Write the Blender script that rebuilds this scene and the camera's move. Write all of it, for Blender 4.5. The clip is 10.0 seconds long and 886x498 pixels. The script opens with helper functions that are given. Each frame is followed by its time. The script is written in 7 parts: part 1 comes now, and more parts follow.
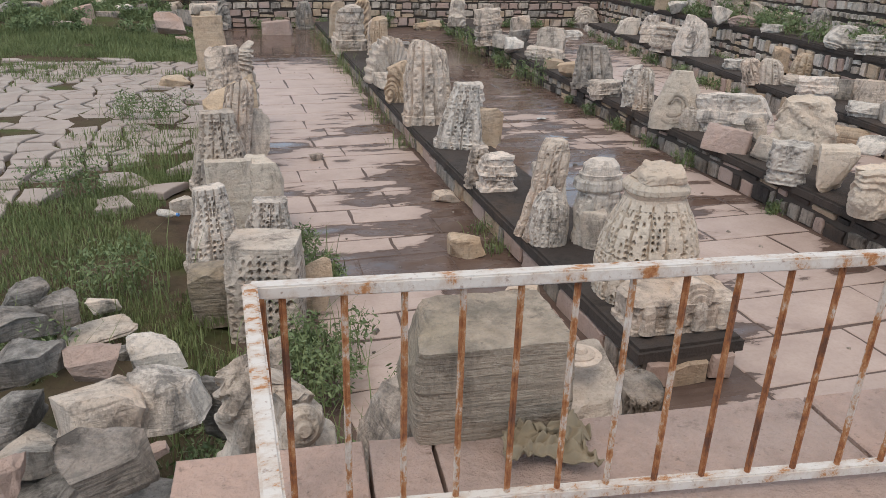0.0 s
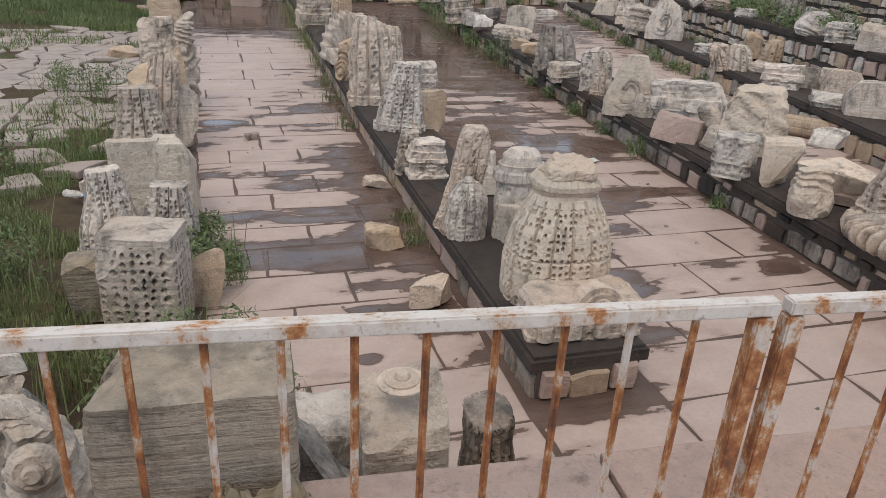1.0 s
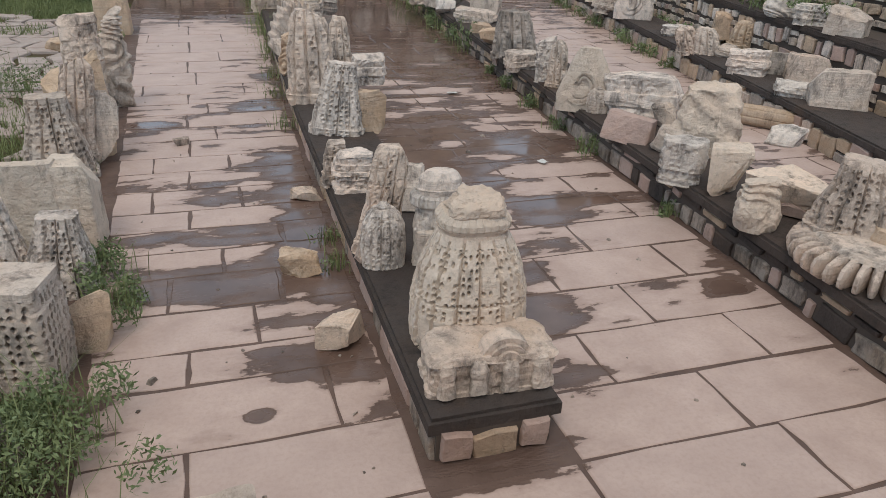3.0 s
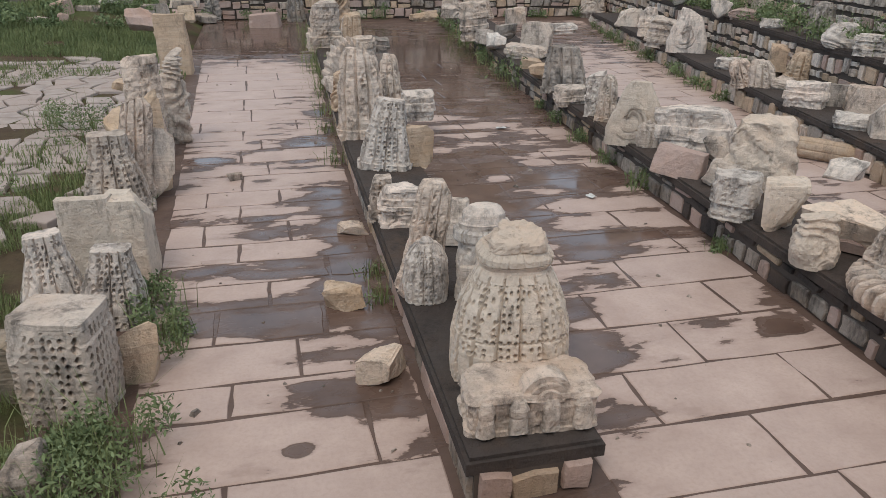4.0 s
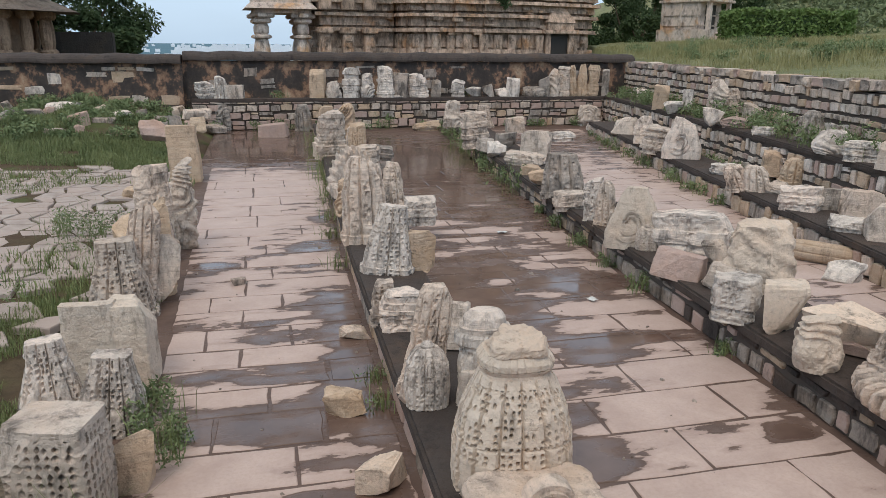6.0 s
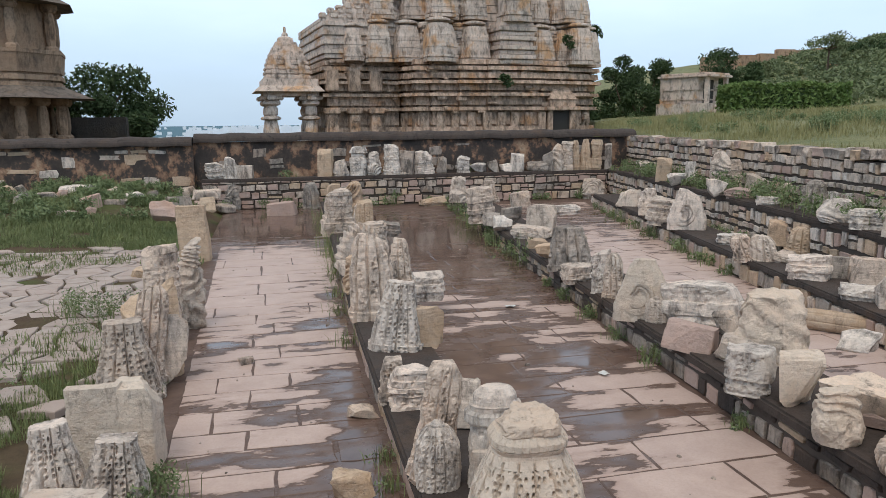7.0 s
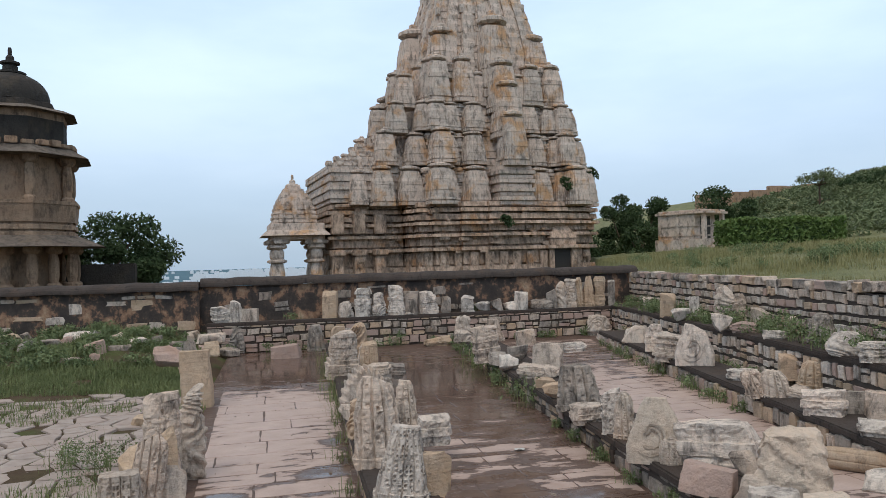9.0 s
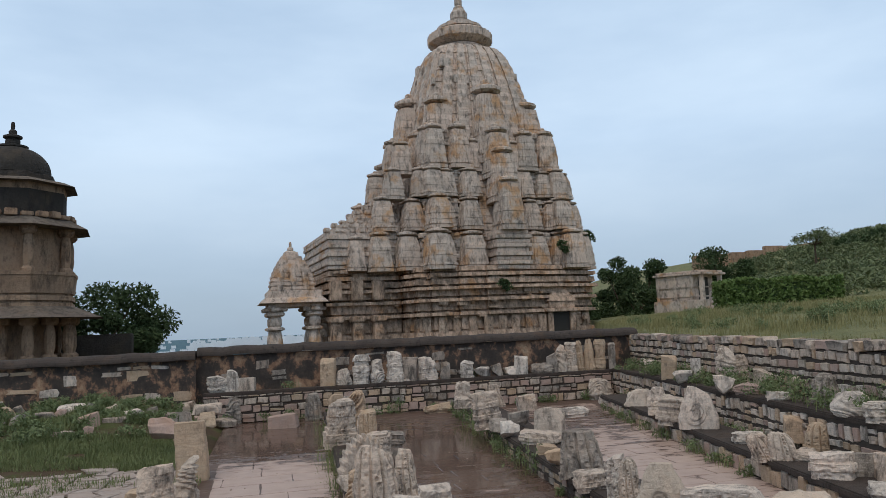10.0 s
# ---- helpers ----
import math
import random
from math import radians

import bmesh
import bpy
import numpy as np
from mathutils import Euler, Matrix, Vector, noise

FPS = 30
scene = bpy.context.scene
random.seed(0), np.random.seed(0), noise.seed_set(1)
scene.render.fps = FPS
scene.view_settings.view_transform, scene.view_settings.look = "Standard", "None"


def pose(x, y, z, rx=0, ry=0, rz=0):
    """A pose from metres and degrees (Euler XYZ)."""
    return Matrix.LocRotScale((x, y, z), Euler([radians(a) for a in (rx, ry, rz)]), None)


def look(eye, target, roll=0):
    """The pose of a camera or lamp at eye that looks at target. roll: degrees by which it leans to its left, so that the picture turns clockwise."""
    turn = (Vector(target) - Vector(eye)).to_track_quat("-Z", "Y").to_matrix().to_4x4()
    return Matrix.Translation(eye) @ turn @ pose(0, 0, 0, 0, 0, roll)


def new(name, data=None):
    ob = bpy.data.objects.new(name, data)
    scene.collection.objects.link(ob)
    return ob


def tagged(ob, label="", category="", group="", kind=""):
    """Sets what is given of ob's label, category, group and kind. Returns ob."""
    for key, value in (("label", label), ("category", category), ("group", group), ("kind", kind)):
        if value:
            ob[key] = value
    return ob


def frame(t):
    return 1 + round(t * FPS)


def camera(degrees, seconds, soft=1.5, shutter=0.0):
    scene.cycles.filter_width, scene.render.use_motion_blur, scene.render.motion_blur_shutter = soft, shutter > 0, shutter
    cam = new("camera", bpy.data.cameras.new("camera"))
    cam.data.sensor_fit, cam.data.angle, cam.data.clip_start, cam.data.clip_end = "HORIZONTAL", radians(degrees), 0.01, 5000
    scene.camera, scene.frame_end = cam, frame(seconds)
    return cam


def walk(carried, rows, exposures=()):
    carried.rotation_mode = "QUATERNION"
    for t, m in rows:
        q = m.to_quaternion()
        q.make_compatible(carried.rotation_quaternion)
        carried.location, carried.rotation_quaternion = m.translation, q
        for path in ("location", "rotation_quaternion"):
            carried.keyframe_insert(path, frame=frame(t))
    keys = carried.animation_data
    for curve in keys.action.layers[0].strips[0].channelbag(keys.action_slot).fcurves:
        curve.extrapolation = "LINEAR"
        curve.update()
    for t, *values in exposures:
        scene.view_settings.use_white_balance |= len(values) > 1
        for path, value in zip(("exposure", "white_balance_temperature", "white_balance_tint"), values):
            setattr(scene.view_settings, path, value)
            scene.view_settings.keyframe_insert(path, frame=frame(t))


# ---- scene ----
cam = camera(62.5, 10.0, soft=0.8)
PATH = [
    (0, (0.059, -0.047, 2.194), (0.599, 1.721, 1.432), 1.6),
    (0.5, (0.34, 0.05, 2.185), (0.934, 1.796, 1.411), 3.4),
    (1, (0.662, 0.096, 2.194), (1.223, 1.833, 1.377), 3.2),
    (1.5, (0.937, 0.169, 2.251), (1.477, 1.881, 1.369), 3.5),
    (2, (1.07, 0.367, 2.297), (1.69, 2.062, 1.436), 4.2),
    (2.2, (1.121, 0.41, 2.33), (1.75, 2.099, 1.463), 3.7),
    (3.3, (1.276, 0.421, 2.404), (1.81, 2.129, 1.511), 1.9),
    (3.5, (1.293, 0.427, 2.4), (1.785, 2.158, 1.527), 1.5),
    (4, (1.315, 0.425, 2.396), (1.762, 2.199, 1.589), 1.0),
    (4.5, (1.327, 0.411, 2.405), (1.744, 2.223, 1.669), 1.0),
    (5, (1.326, 0.411, 2.406), (1.759, 2.242, 1.729), 1.1),
    (5.2, (1.324, 0.406, 2.406), (1.773, 2.243, 1.752), 1.2),
    (6.3, (1.323, 0.393, 2.423), (1.781, 2.277, 1.934), 0.4),
    (6.5, (1.323, 0.402, 2.425), (1.777, 2.297, 1.976), 0.1),
    (7, (1.323, 0.401, 2.43), (1.77, 2.319, 2.084), -0.5),
    (7.5, (1.322, 0.403, 2.437), (1.771, 2.337, 2.203), -0.7),
    (8, (1.319, 0.393, 2.438), (1.772, 2.336, 2.295), -1.0),
    (8.5, (1.322, 0.395, 2.441), (1.776, 2.343, 2.389), -1.3),
    (9, (1.317, 0.385, 2.456), (1.766, 2.334, 2.487), -1.6),
    (9.5, (1.322, 0.396, 2.453), (1.77, 2.34, 2.58), -2.2),
    (10, (1.319, 0.377, 2.456), (1.777, 2.313, 2.664), -2.5),
]
walk(cam, [(t, look(eye, target, roll)) for t, eye, target, roll in PATH],
     [(0, 0.05), (1.5, -0.10), (2, -0.10), (3.5, -0.10), (5, -0.04), (6.5, 0.03), (8, -0.10), (9, -0.27), (10, -0.57)])

# ---- world, sun, exposure ----
world = bpy.data.worlds.new("sky")
scene.world = world
world.use_nodes = True
wn, wl = world.node_tree.nodes, world.node_tree.links
wn.clear()
w_out = wn.new("ShaderNodeOutputWorld")
w_bg = wn.new("ShaderNodeBackground")
w_bg.inputs["Strength"].default_value = 0.1
w_sky = wn.new("ShaderNodeTexSky")
w_sky.sky_type, w_sky.sun_disc = "NISHITA", False
w_sky.sun_elevation, w_sky.sun_rotation = radians(52), radians(215)
w_co = wn.new("ShaderNodeTexCoord")
w_map = wn.new("ShaderNodeMapping")
w_map.inputs["Scale"].default_value = (1.0, 1.0, 3.4)
w_noise = wn.new("ShaderNodeTexNoise")
w_noise.inputs["Scale"].default_value = 1.7
w_noise.inputs["Detail"].default_value = 6
w_noise.inputs["Roughness"].default_value = 0.52
w_ramp = wn.new("ShaderNodeValToRGB")
w_ramp.color_ramp.elements[0].position, w_ramp.color_ramp.elements[1].position = 0.34, 0.68
w_ramp.color_ramp.elements[0].color = (0.80, 0.80, 0.80, 1)
w_ramp.color_ramp.elements[1].color = (0.97, 0.97, 0.97, 1)
w_cloud = wn.new("ShaderNodeMix")
w_cloud.data_type = "RGBA"
w_cloud.inputs[6].default_value = (6.4, 9.3, 13.2, 1)
w_cloud.inputs[7].default_value = (11.6, 13.8, 16.0, 1)
w_mix = wn.new("ShaderNodeMix")
w_mix.data_type = "RGBA"
wl.new(w_co.outputs["Generated"], w_map.inputs["Vector"])
wl.new(w_map.outputs["Vector"], w_noise.inputs["Vector"])
wl.new(w_noise.outputs["Fac"], w_ramp.inputs["Fac"])
wl.new(w_noise.outputs["Fac"], w_cloud.inputs["Factor"])
wl.new(w_ramp.outputs["Color"], w_mix.inputs["Factor"])
w_sep = wn.new("ShaderNodeSeparateXYZ")
w_up = wn.new("ShaderNodeMapRange")
w_up.inputs[1].default_value, w_up.inputs[2].default_value = 0.46, 0.75
w_zen = wn.new("ShaderNodeMix")
w_zen.data_type = "RGBA"
w_zen.inputs[7].default_value = (9.3, 9.0, 8.75, 1)
wl.new(w_co.outputs["Generated"], w_sep.inputs[0])
wl.new(w_sep.outputs[2], w_up.inputs[0])
w_low = wn.new("ShaderNodeMapRange")
w_low.inputs[1].default_value, w_low.inputs[2].default_value = 0.0, 0.24
w_low.inputs[3].default_value, w_low.inputs[4].default_value = 0.75, 0.0
w_haze = wn.new("ShaderNodeMix")
w_haze.data_type = "RGBA"
w_haze.inputs[7].default_value = (4.3, 5.6, 7.0, 1)
wl.new(w_sep.outputs[2], w_low.inputs[0])
wl.new(w_low.outputs[0], w_haze.inputs["Factor"])
wl.new(w_cloud.outputs[2], w_haze.inputs[6])
wl.new(w_up.outputs[0], w_zen.inputs["Factor"])
wl.new(w_haze.outputs[2], w_zen.inputs[6])
wl.new(w_sky.outputs["Color"], w_mix.inputs[6])
wl.new(w_zen.outputs[2], w_mix.inputs[7])
wl.new(w_mix.outputs[2], w_bg.inputs["Color"])
wl.new(w_bg.outputs["Background"], w_out.inputs["Surface"])
sun = new("sun", bpy.data.lights.new("sun", "SUN"))
sun.data.energy, sun.data.angle, sun.data.color = 1.3, radians(22), (1.0, 0.93, 0.84)
sun.matrix_world = look((-20, -30, 55), (0, 0, 0))


# ---- materials ----
def shader(name):
    m = bpy.data.materials.new(name)
    m.use_nodes = True
    return m, m.node_tree.nodes, m.node_tree.links, m.node_tree.nodes["Principled BSDF"]


def noise_node(n, l, scale, detail=4, rough=0.55, vec=None, stretch=None):
    t = n.new("ShaderNodeTexNoise")
    t.inputs["Scale"].default_value, t.inputs["Detail"].default_value, t.inputs["Roughness"].default_value = scale, detail, rough
    if vec is not None:
        if stretch:
            mp = n.new("ShaderNodeMapping")
            mp.inputs["Scale"].default_value = stretch
            l.new(vec, mp.inputs["Vector"])
            vec = mp.outputs["Vector"]
        l.new(vec, t.inputs["Vector"])
    return t.outputs["Fac"]


def ramp(n, l, fac, *stops):
    r = n.new("ShaderNodeValToRGB")
    e = r.color_ramp.elements
    e[0].position, e[1].position = stops[0][0], stops[-1][0]
    for p, _ in stops[1:-1]:
        e.new(p)
    for el, (p, c) in zip(e, stops):
        el.color = (*c, 1) if len(c) == 3 else c
    l.new(fac, r.inputs["Fac"])
    return r.outputs["Color"]


def grey(n, l, fac, a, b, lo=0.0, hi=1.0):
    r = n.new("ShaderNodeMapRange")
    for i, v in enumerate((a, b, lo, hi)):
        r.inputs[1 + i].default_value = v
    l.new(fac, r.inputs[0])
    return r.outputs[0]


def mixc(n, l, fac, a, b, mode="MIX"):
    m = n.new("ShaderNodeMix")
    m.data_type, m.blend_type = "RGBA", mode
    for sock, v in ((m.inputs[0], fac), (m.inputs[6], a), (m.inputs[7], b)):
        if isinstance(v, (int, float)):
            sock.default_value = v
        elif isinstance(v, tuple):
            sock.default_value = (*v, 1)
        else:
            l.new(v, sock)
    return m.outputs[2]


def math_node(n, l, op, a, b=0.0):
    m = n.new("ShaderNodeMath")
    m.operation = op
    for sock, v in zip(m.inputs, (a, b)):
        if isinstance(v, (int, float)):
            sock.default_value = v
        else:
            l.new(v, sock)
    return m.outputs[0]


def bump(n, l, p, height, strength, dist=0.01):
    b = n.new("ShaderNodeBump")
    b.inputs["Strength"].default_value, b.inputs["Distance"].default_value = strength, dist
    l.new(height, b.inputs["Height"])
    l.new(b.outputs["Normal"], p.inputs["Normal"])


def stone_material(name, light, mid, stain, rust, stain_amount=0.5, size=1.0, rough=0.9, bands=0.0, pits=0.8, strata=0.0, rust_amount=0.6):
    """Weathered stone: grain, broad tone, dark lichen stains, rusty patches; varied by object."""
    m, n, l, p = shader(name)
    geo = n.new("ShaderNodeNewGeometry")
    pos = geo.outputs["Position"]
    info = n.new("ShaderNodeObjectInfo")
    broad = noise_node(n, l, 2.2 / size, 5, 0.6, pos)
    fine = noise_node(n, l, 26 / size, 6, 0.65, pos)
    col = ramp(n, l, broad, (0.30, mid), (0.62, light))
    if bands:
        bd = noise_node(n, l, 3.0 / size, 5, 0.6, pos, (0.6, 0.6, 7.0))
        col = mixc(n, l, grey(n, l, bd, 0.42, 0.66, 0, bands), col, rust)
    col = mixc(n, l, grey(n, l, info.outputs["Random"], 0, 1, 0.0, 0.55), col, mid)
    own_tint = math_node(n, l, "FRACT", math_node(n, l, "MULTIPLY", info.outputs["Random"], 7.31))
    cream = noise_node(n, l, 3.4 / size, 4, 0.6, pos)
    cream = math_node(n, l, "ADD", grey(n, l, cream, 0.42, 0.62, 0.0, 0.35), grey(n, l, own_tint, 0.45, 1.0, 0.0, 0.45))
    col = mixc(n, l, cream, col, tuple(a * b for a, b in zip(light, (1.05, 0.91, 0.83))))
    tone = n.new("ShaderNodeHueSaturation")
    l.new(math_node(n, l, "ADD", grey(n, l, info.outputs["Random"], 0, 1, 0.80, 1.04), grey(n, l, geo.outputs["Random Per Island"], 0, 1, 0.0, 0.22)), tone.inputs["Value"])
    l.new(col, tone.inputs["Color"])
    col = tone.outputs["Color"]
    col = mixc(n, l, grey(n, l, fine, 0.35, 0.75, 0.0, 0.35), col, mid)
    r_f = noise_node(n, l, 1.5 / size, 4, 0.6, pos)
    col = mixc(n, l, grey(n, l, r_f, 0.62 - 0.1 * rust_amount, 0.74 - 0.1 * rust_amount, 0, rust_amount), col, rust)
    s_f = noise_node(n, l, 5.2 / size, 8, 0.74, pos, (1.25, 1.25, 0.5))
    col = mixc(n, l, grey(n, l, s_f, 0.64 - 0.22 * stain_amount, 0.76 - 0.16 * stain_amount, 0, 0.82), col, stain)
    grime = noise_node(n, l, 15 / size, 6, 0.75, pos, (1, 1, 0.7))
    col = mixc(n, l, grey(n, l, grime, 0.47, 0.66, 0, 0.5 * (0.5 + 0.5 * stain_amount)), col, tuple(0.45 * a + 0.55 * b for a, b in zip(mid, stain)))
    speck = noise_node(n, l, 60 / size, 3, 0.6, pos)
    col = mixc(n, l, grey(n, l, speck, 0.62, 0.75, 0, 0.5), col, stain)
    l.new(col, p.inputs["Base Color"])
    p.inputs["Roughness"].default_value = rough
    p.inputs["Specular IOR Level"].default_value = 0.25
    h = math_node(n, l, "ADD", fine, math_node(n, l, "MULTIPLY", speck, 0.5))
    if strata:
        own = n.new("ShaderNodeTexCoord").outputs["Object"]
        lines = noise_node(n, l, 4.0, 6, 0.7, own, (0.5, 0.5, 9.0))
        h = math_node(n, l, "ADD", h, math_node(n, l, "MULTIPLY", lines, 2.2 * strata))
        dark = mixc(n, l, grey(n, l, lines, 0.50, 0.68, 0, strata), col, tuple(0.5 * (a + b) for a, b in zip(mid, stain)))
        l.new(dark, p.inputs["Base Color"])
    bump(n, l, p, h, pits, 0.02 * size)
    return m


PALE = stone_material("pale_limestone", (0.66, 0.575, 0.495), (0.46, 0.385, 0.32), (0.065, 0.056, 0.05), (0.46, 0.31, 0.20), 0.66, strata=0.4, rust_amount=0.5)
WHITE = stone_material("white_marble", (0.75, 0.69, 0.625), (0.55, 0.485, 0.425), (0.085, 0.076, 0.07), (0.50, 0.38, 0.27), 0.74, strata=0.3, rust_amount=0.4)
CREAM = stone_material("cream_limestone", (0.62, 0.535, 0.445), (0.50, 0.415, 0.335), (0.07, 0.06, 0.052), (0.46, 0.33, 0.21), 0.36, strata=0.15, rust_amount=0.4)
TAN = stone_material("tan_sandstone", (0.56, 0.45, 0.345), (0.43, 0.32, 0.225), (0.09, 0.075, 0.06), (0.46, 0.31, 0.19), 0.40, bands=0.5, strata=0.4)
DARK = stone_material("dark_weathered_stone", (0.46, 0.41, 0.36), (0.26, 0.225, 0.195), (0.04, 0.036, 0.033), (0.30, 0.20, 0.12), 0.8, strata=0.4)
BUFF = stone_material("buff_limestone", (0.42, 0.365, 0.30), (0.27, 0.225, 0.175), (0.07, 0.06, 0.05), (0.36, 0.28, 0.18), 0.55, strata=0.95, pits=0.8)
SLATE = stone_material("grey_striated_stone", (0.40, 0.365, 0.33), (0.19, 0.172, 0.155), (0.035, 0.032, 0.03), (0.28, 0.20, 0.14), 0.9, strata=0.95, pits=0.8, rust_amount=0.3)
PINK = stone_material("pink_sandstone", (0.44, 0.335, 0.29), (0.36, 0.265, 0.225), (0.13, 0.10, 0.085), (0.38, 0.24, 0.17), 0.2)
COPING = stone_material("black_stained_coping", (0.075, 0.062, 0.055), (0.05, 0.04, 0.036), (0.022, 0.02, 0.018), (0.10, 0.065, 0.045), 0.5)
TEMPLE = stone_material("temple_stone", (0.67, 0.595, 0.53), (0.49, 0.415, 0.355), (0.085, 0.074, 0.066), (0.56, 0.33, 0.17), 0.68, size=2.0, rust_amount=0.9)
TEMPLE_BASE = stone_material("temple_base_stone", (0.62, 0.50, 0.405), (0.43, 0.31, 0.225), (0.065, 0.052, 0.043), (0.54, 0.29, 0.14), 0.95, size=2.0, rust_amount=0.85)
PAVILION = stone_material("pavilion_stone", (0.42, 0.31, 0.22), (0.24, 0.165, 0.115), (0.045, 0.036, 0.03), (0.38, 0.20, 0.10), 0.66, size=2.6)
EAVE = stone_material("blackened_eave", (0.22, 0.19, 0.16), (0.12, 0.10, 0.085), (0.035, 0.03, 0.027), (0.16, 0.11, 0.07), 0.7, size=2.5)
DOME = stone_material("blackened_dome", (0.06, 0.055, 0.05), (0.04, 0.037, 0.034), (0.02, 0.019, 0.018), (0.12, 0.09, 0.06), 0.5, size=4.0)


def wall_material():
    """Old plaster, blackened by rain, fallen off in ochre patches."""
    m, n, l, p = shader("blackened_plaster")
    pos = n.new("ShaderNodeNewGeometry").outputs["Position"]
    a = noise_node(n, l, 1.9, 8, 0.7, pos, (1, 1, 0.8))
    b = noise_node(n, l, 9, 6, 0.6, pos)
    col = ramp(n, l, a, (0.40, (0.04, 0.032, 0.028)), (0.50, (0.065, 0.049, 0.041)), (0.545, (0.24, 0.135, 0.085)), (0.66, (0.40, 0.27, 0.175)), (0.74, (0.52, 0.41, 0.31)))
    col = mixc(n, l, grey(n, l, b, 0.5, 0.72, 0, 0.55), col, (0.03, 0.026, 0.024))
    l.new(col, p.inputs["Base Color"])
    p.inputs["Roughness"].default_value = 0.9
    bump(n, l, p, math_node(n, l, "ADD", a, b), 0.5, 0.05)
    return m


PLASTER = wall_material()


def wet_mask(n, l, pos, blobs, scale=1.0, bias=0.0):
    """How wet the floor is: uneven puddles, fuller or drier in the given places (x, y, rx, ry, gain)."""
    total = math_node(n, l, "ADD", noise_node(n, l, 1.9 * scale, 7, 0.60, pos, (0.8, 2.0, 1)), bias + 0.062)
    for cx, cy, rx, ry, gain in blobs:
        at = n.new("ShaderNodeMapping")
        at.inputs["Location"].default_value = (-cx / rx, -cy / ry, 0)
        at.inputs["Scale"].default_value = (1 / rx, 1 / ry, 0)
        l.new(pos, at.inputs["Vector"])
        d2 = n.new("ShaderNodeVectorMath")
        d2.operation = "DOT_PRODUCT"
        l.new(at.outputs["Vector"], d2.inputs[0])
        l.new(at.outputs["Vector"], d2.inputs[1])
        g = math_node(n, l, "POWER", 0.45, math_node(n, l, "POWER", d2.outputs["Value"], 1.5))
        m = n.new("ShaderNodeMath")
        m.operation = "MULTIPLY_ADD"
        m.inputs[1].default_value = gain
        l.new(g, m.inputs[0])
        l.new(total, m.inputs[2])
        total = m.outputs[0]
    return total


# hollows and dry rises of the two aisles
LEFT_WET = [(1.07, 4.8, 0.5, 0.25, 0.22), (1.89, 5.04, 0.26, 0.8, 0.2), (1.9, 3.79, 0.13, 0.36, 0.18), (1.23, 5.58, 0.62, 0.14, 0.16), (1.3, 6.45, 0.36, 0.18, 0.17), (1.88, 5.97, 0.22, 0.47, 0.16), (0.76, 8.47, 0.27, 0.19, 0.2),
            (1.89, 9.1, 0.36, 0.25, 0.2), (2.16, 10.55, 0.29, 0.23, 0.18), (1.27, 7.76, 0.15, 0.09, 0.22), (1.17, 9.2, 0.1, 0.1, 0.16), (1.71, 7.38, 0.16, 0.08, 0.18), (1.93, 6.86, 0.3, 0.56, 0.18), (2.21, 8.9, 0.13, 1.5, 0.18),
            (1.23, 6.75, 0.62, 0.1, 0.1), (1.35, 3.42, 0.08, 0.06, 0.34), (1.43, 3.98, 0.1, 0.05, 0.2), (1.73, 3.61, 0.1, 0.08, 0.12), (1.2, 18.6, 2.2, 3.0, 0.42)]
LEFT_DRY = [(1.01, 4.44, 0.34, 0.15, -0.2), (0.8, 4.02, 0.24, 0.19, -0.2), (1.49, 4.1, 0.35, 0.07, -0.12), (1.19, 3.54, 0.42, 0.13, -0.2), (1.84, 3.44, 0.11, 0.18, -0.12), (1.15, 5.24, 0.29, 0.12, -0.22), (0.67, 6.11, 0.35, 0.21, -0.18),
            (1.42, 5.95, 0.35, 0.14, -0.18), (0.9, 7.28, 0.42, 0.26, -0.2), (1.31, 6.89, 0.3, 0.13, -0.12), (1.2, 3.0, 0.8, 0.25, -0.2), (0.92, 7.37, 0.41, 0.22, -0.15), (1.63, 7.83, 0.51, 0.22, -0.15), (1.48, 8.57, 0.49, 0.17, -0.16),
            (0.84, 9.35, 0.4, 0.15, -0.1), (0.84, 10.96, 0.75, 1.3, -0.14), (1.2, 13.3, 0.9, 1.7, -0.14), (1.51, 6.57, 0.19, 0.1, -0.15), (1.2, 2.2, 0.9, 0.4, -0.15)]
MID_WET = [(3.95, 5.55, 0.38, 0.6, 0.19), (3.15, 3.94, 0.19, 0.19, 0.22), (3.38, 4.51, 0.12, 0.17, 0.2), (4.47, 5.66, 0.25, 0.12, 0.26), (4.57, 4.01, 0.19, 0.11, 0.32), (3.06, 3.34, 0.17, 0.21, 0.16), (3.53, 7.96, 0.95, 1.3, 0.19),
           (4.41, 7.11, 0.6, 0.5, 0.15), (4.52, 10.4, 1.5, 1.5, 0.13), (4.3, 15.4, 2.4, 3.9, 0.34), (3.1, 6.5, 0.6, 0.9, 0.22), (4.16, 5.7, 0.26, 0.08, 0.2), (3.63, 6.1, 0.18, 0.35, 0.12), (3.07, 4.5, 0.2, 0.7, 0.18), (2.42, 2.76, 0.42, 0.14, 0.16)]
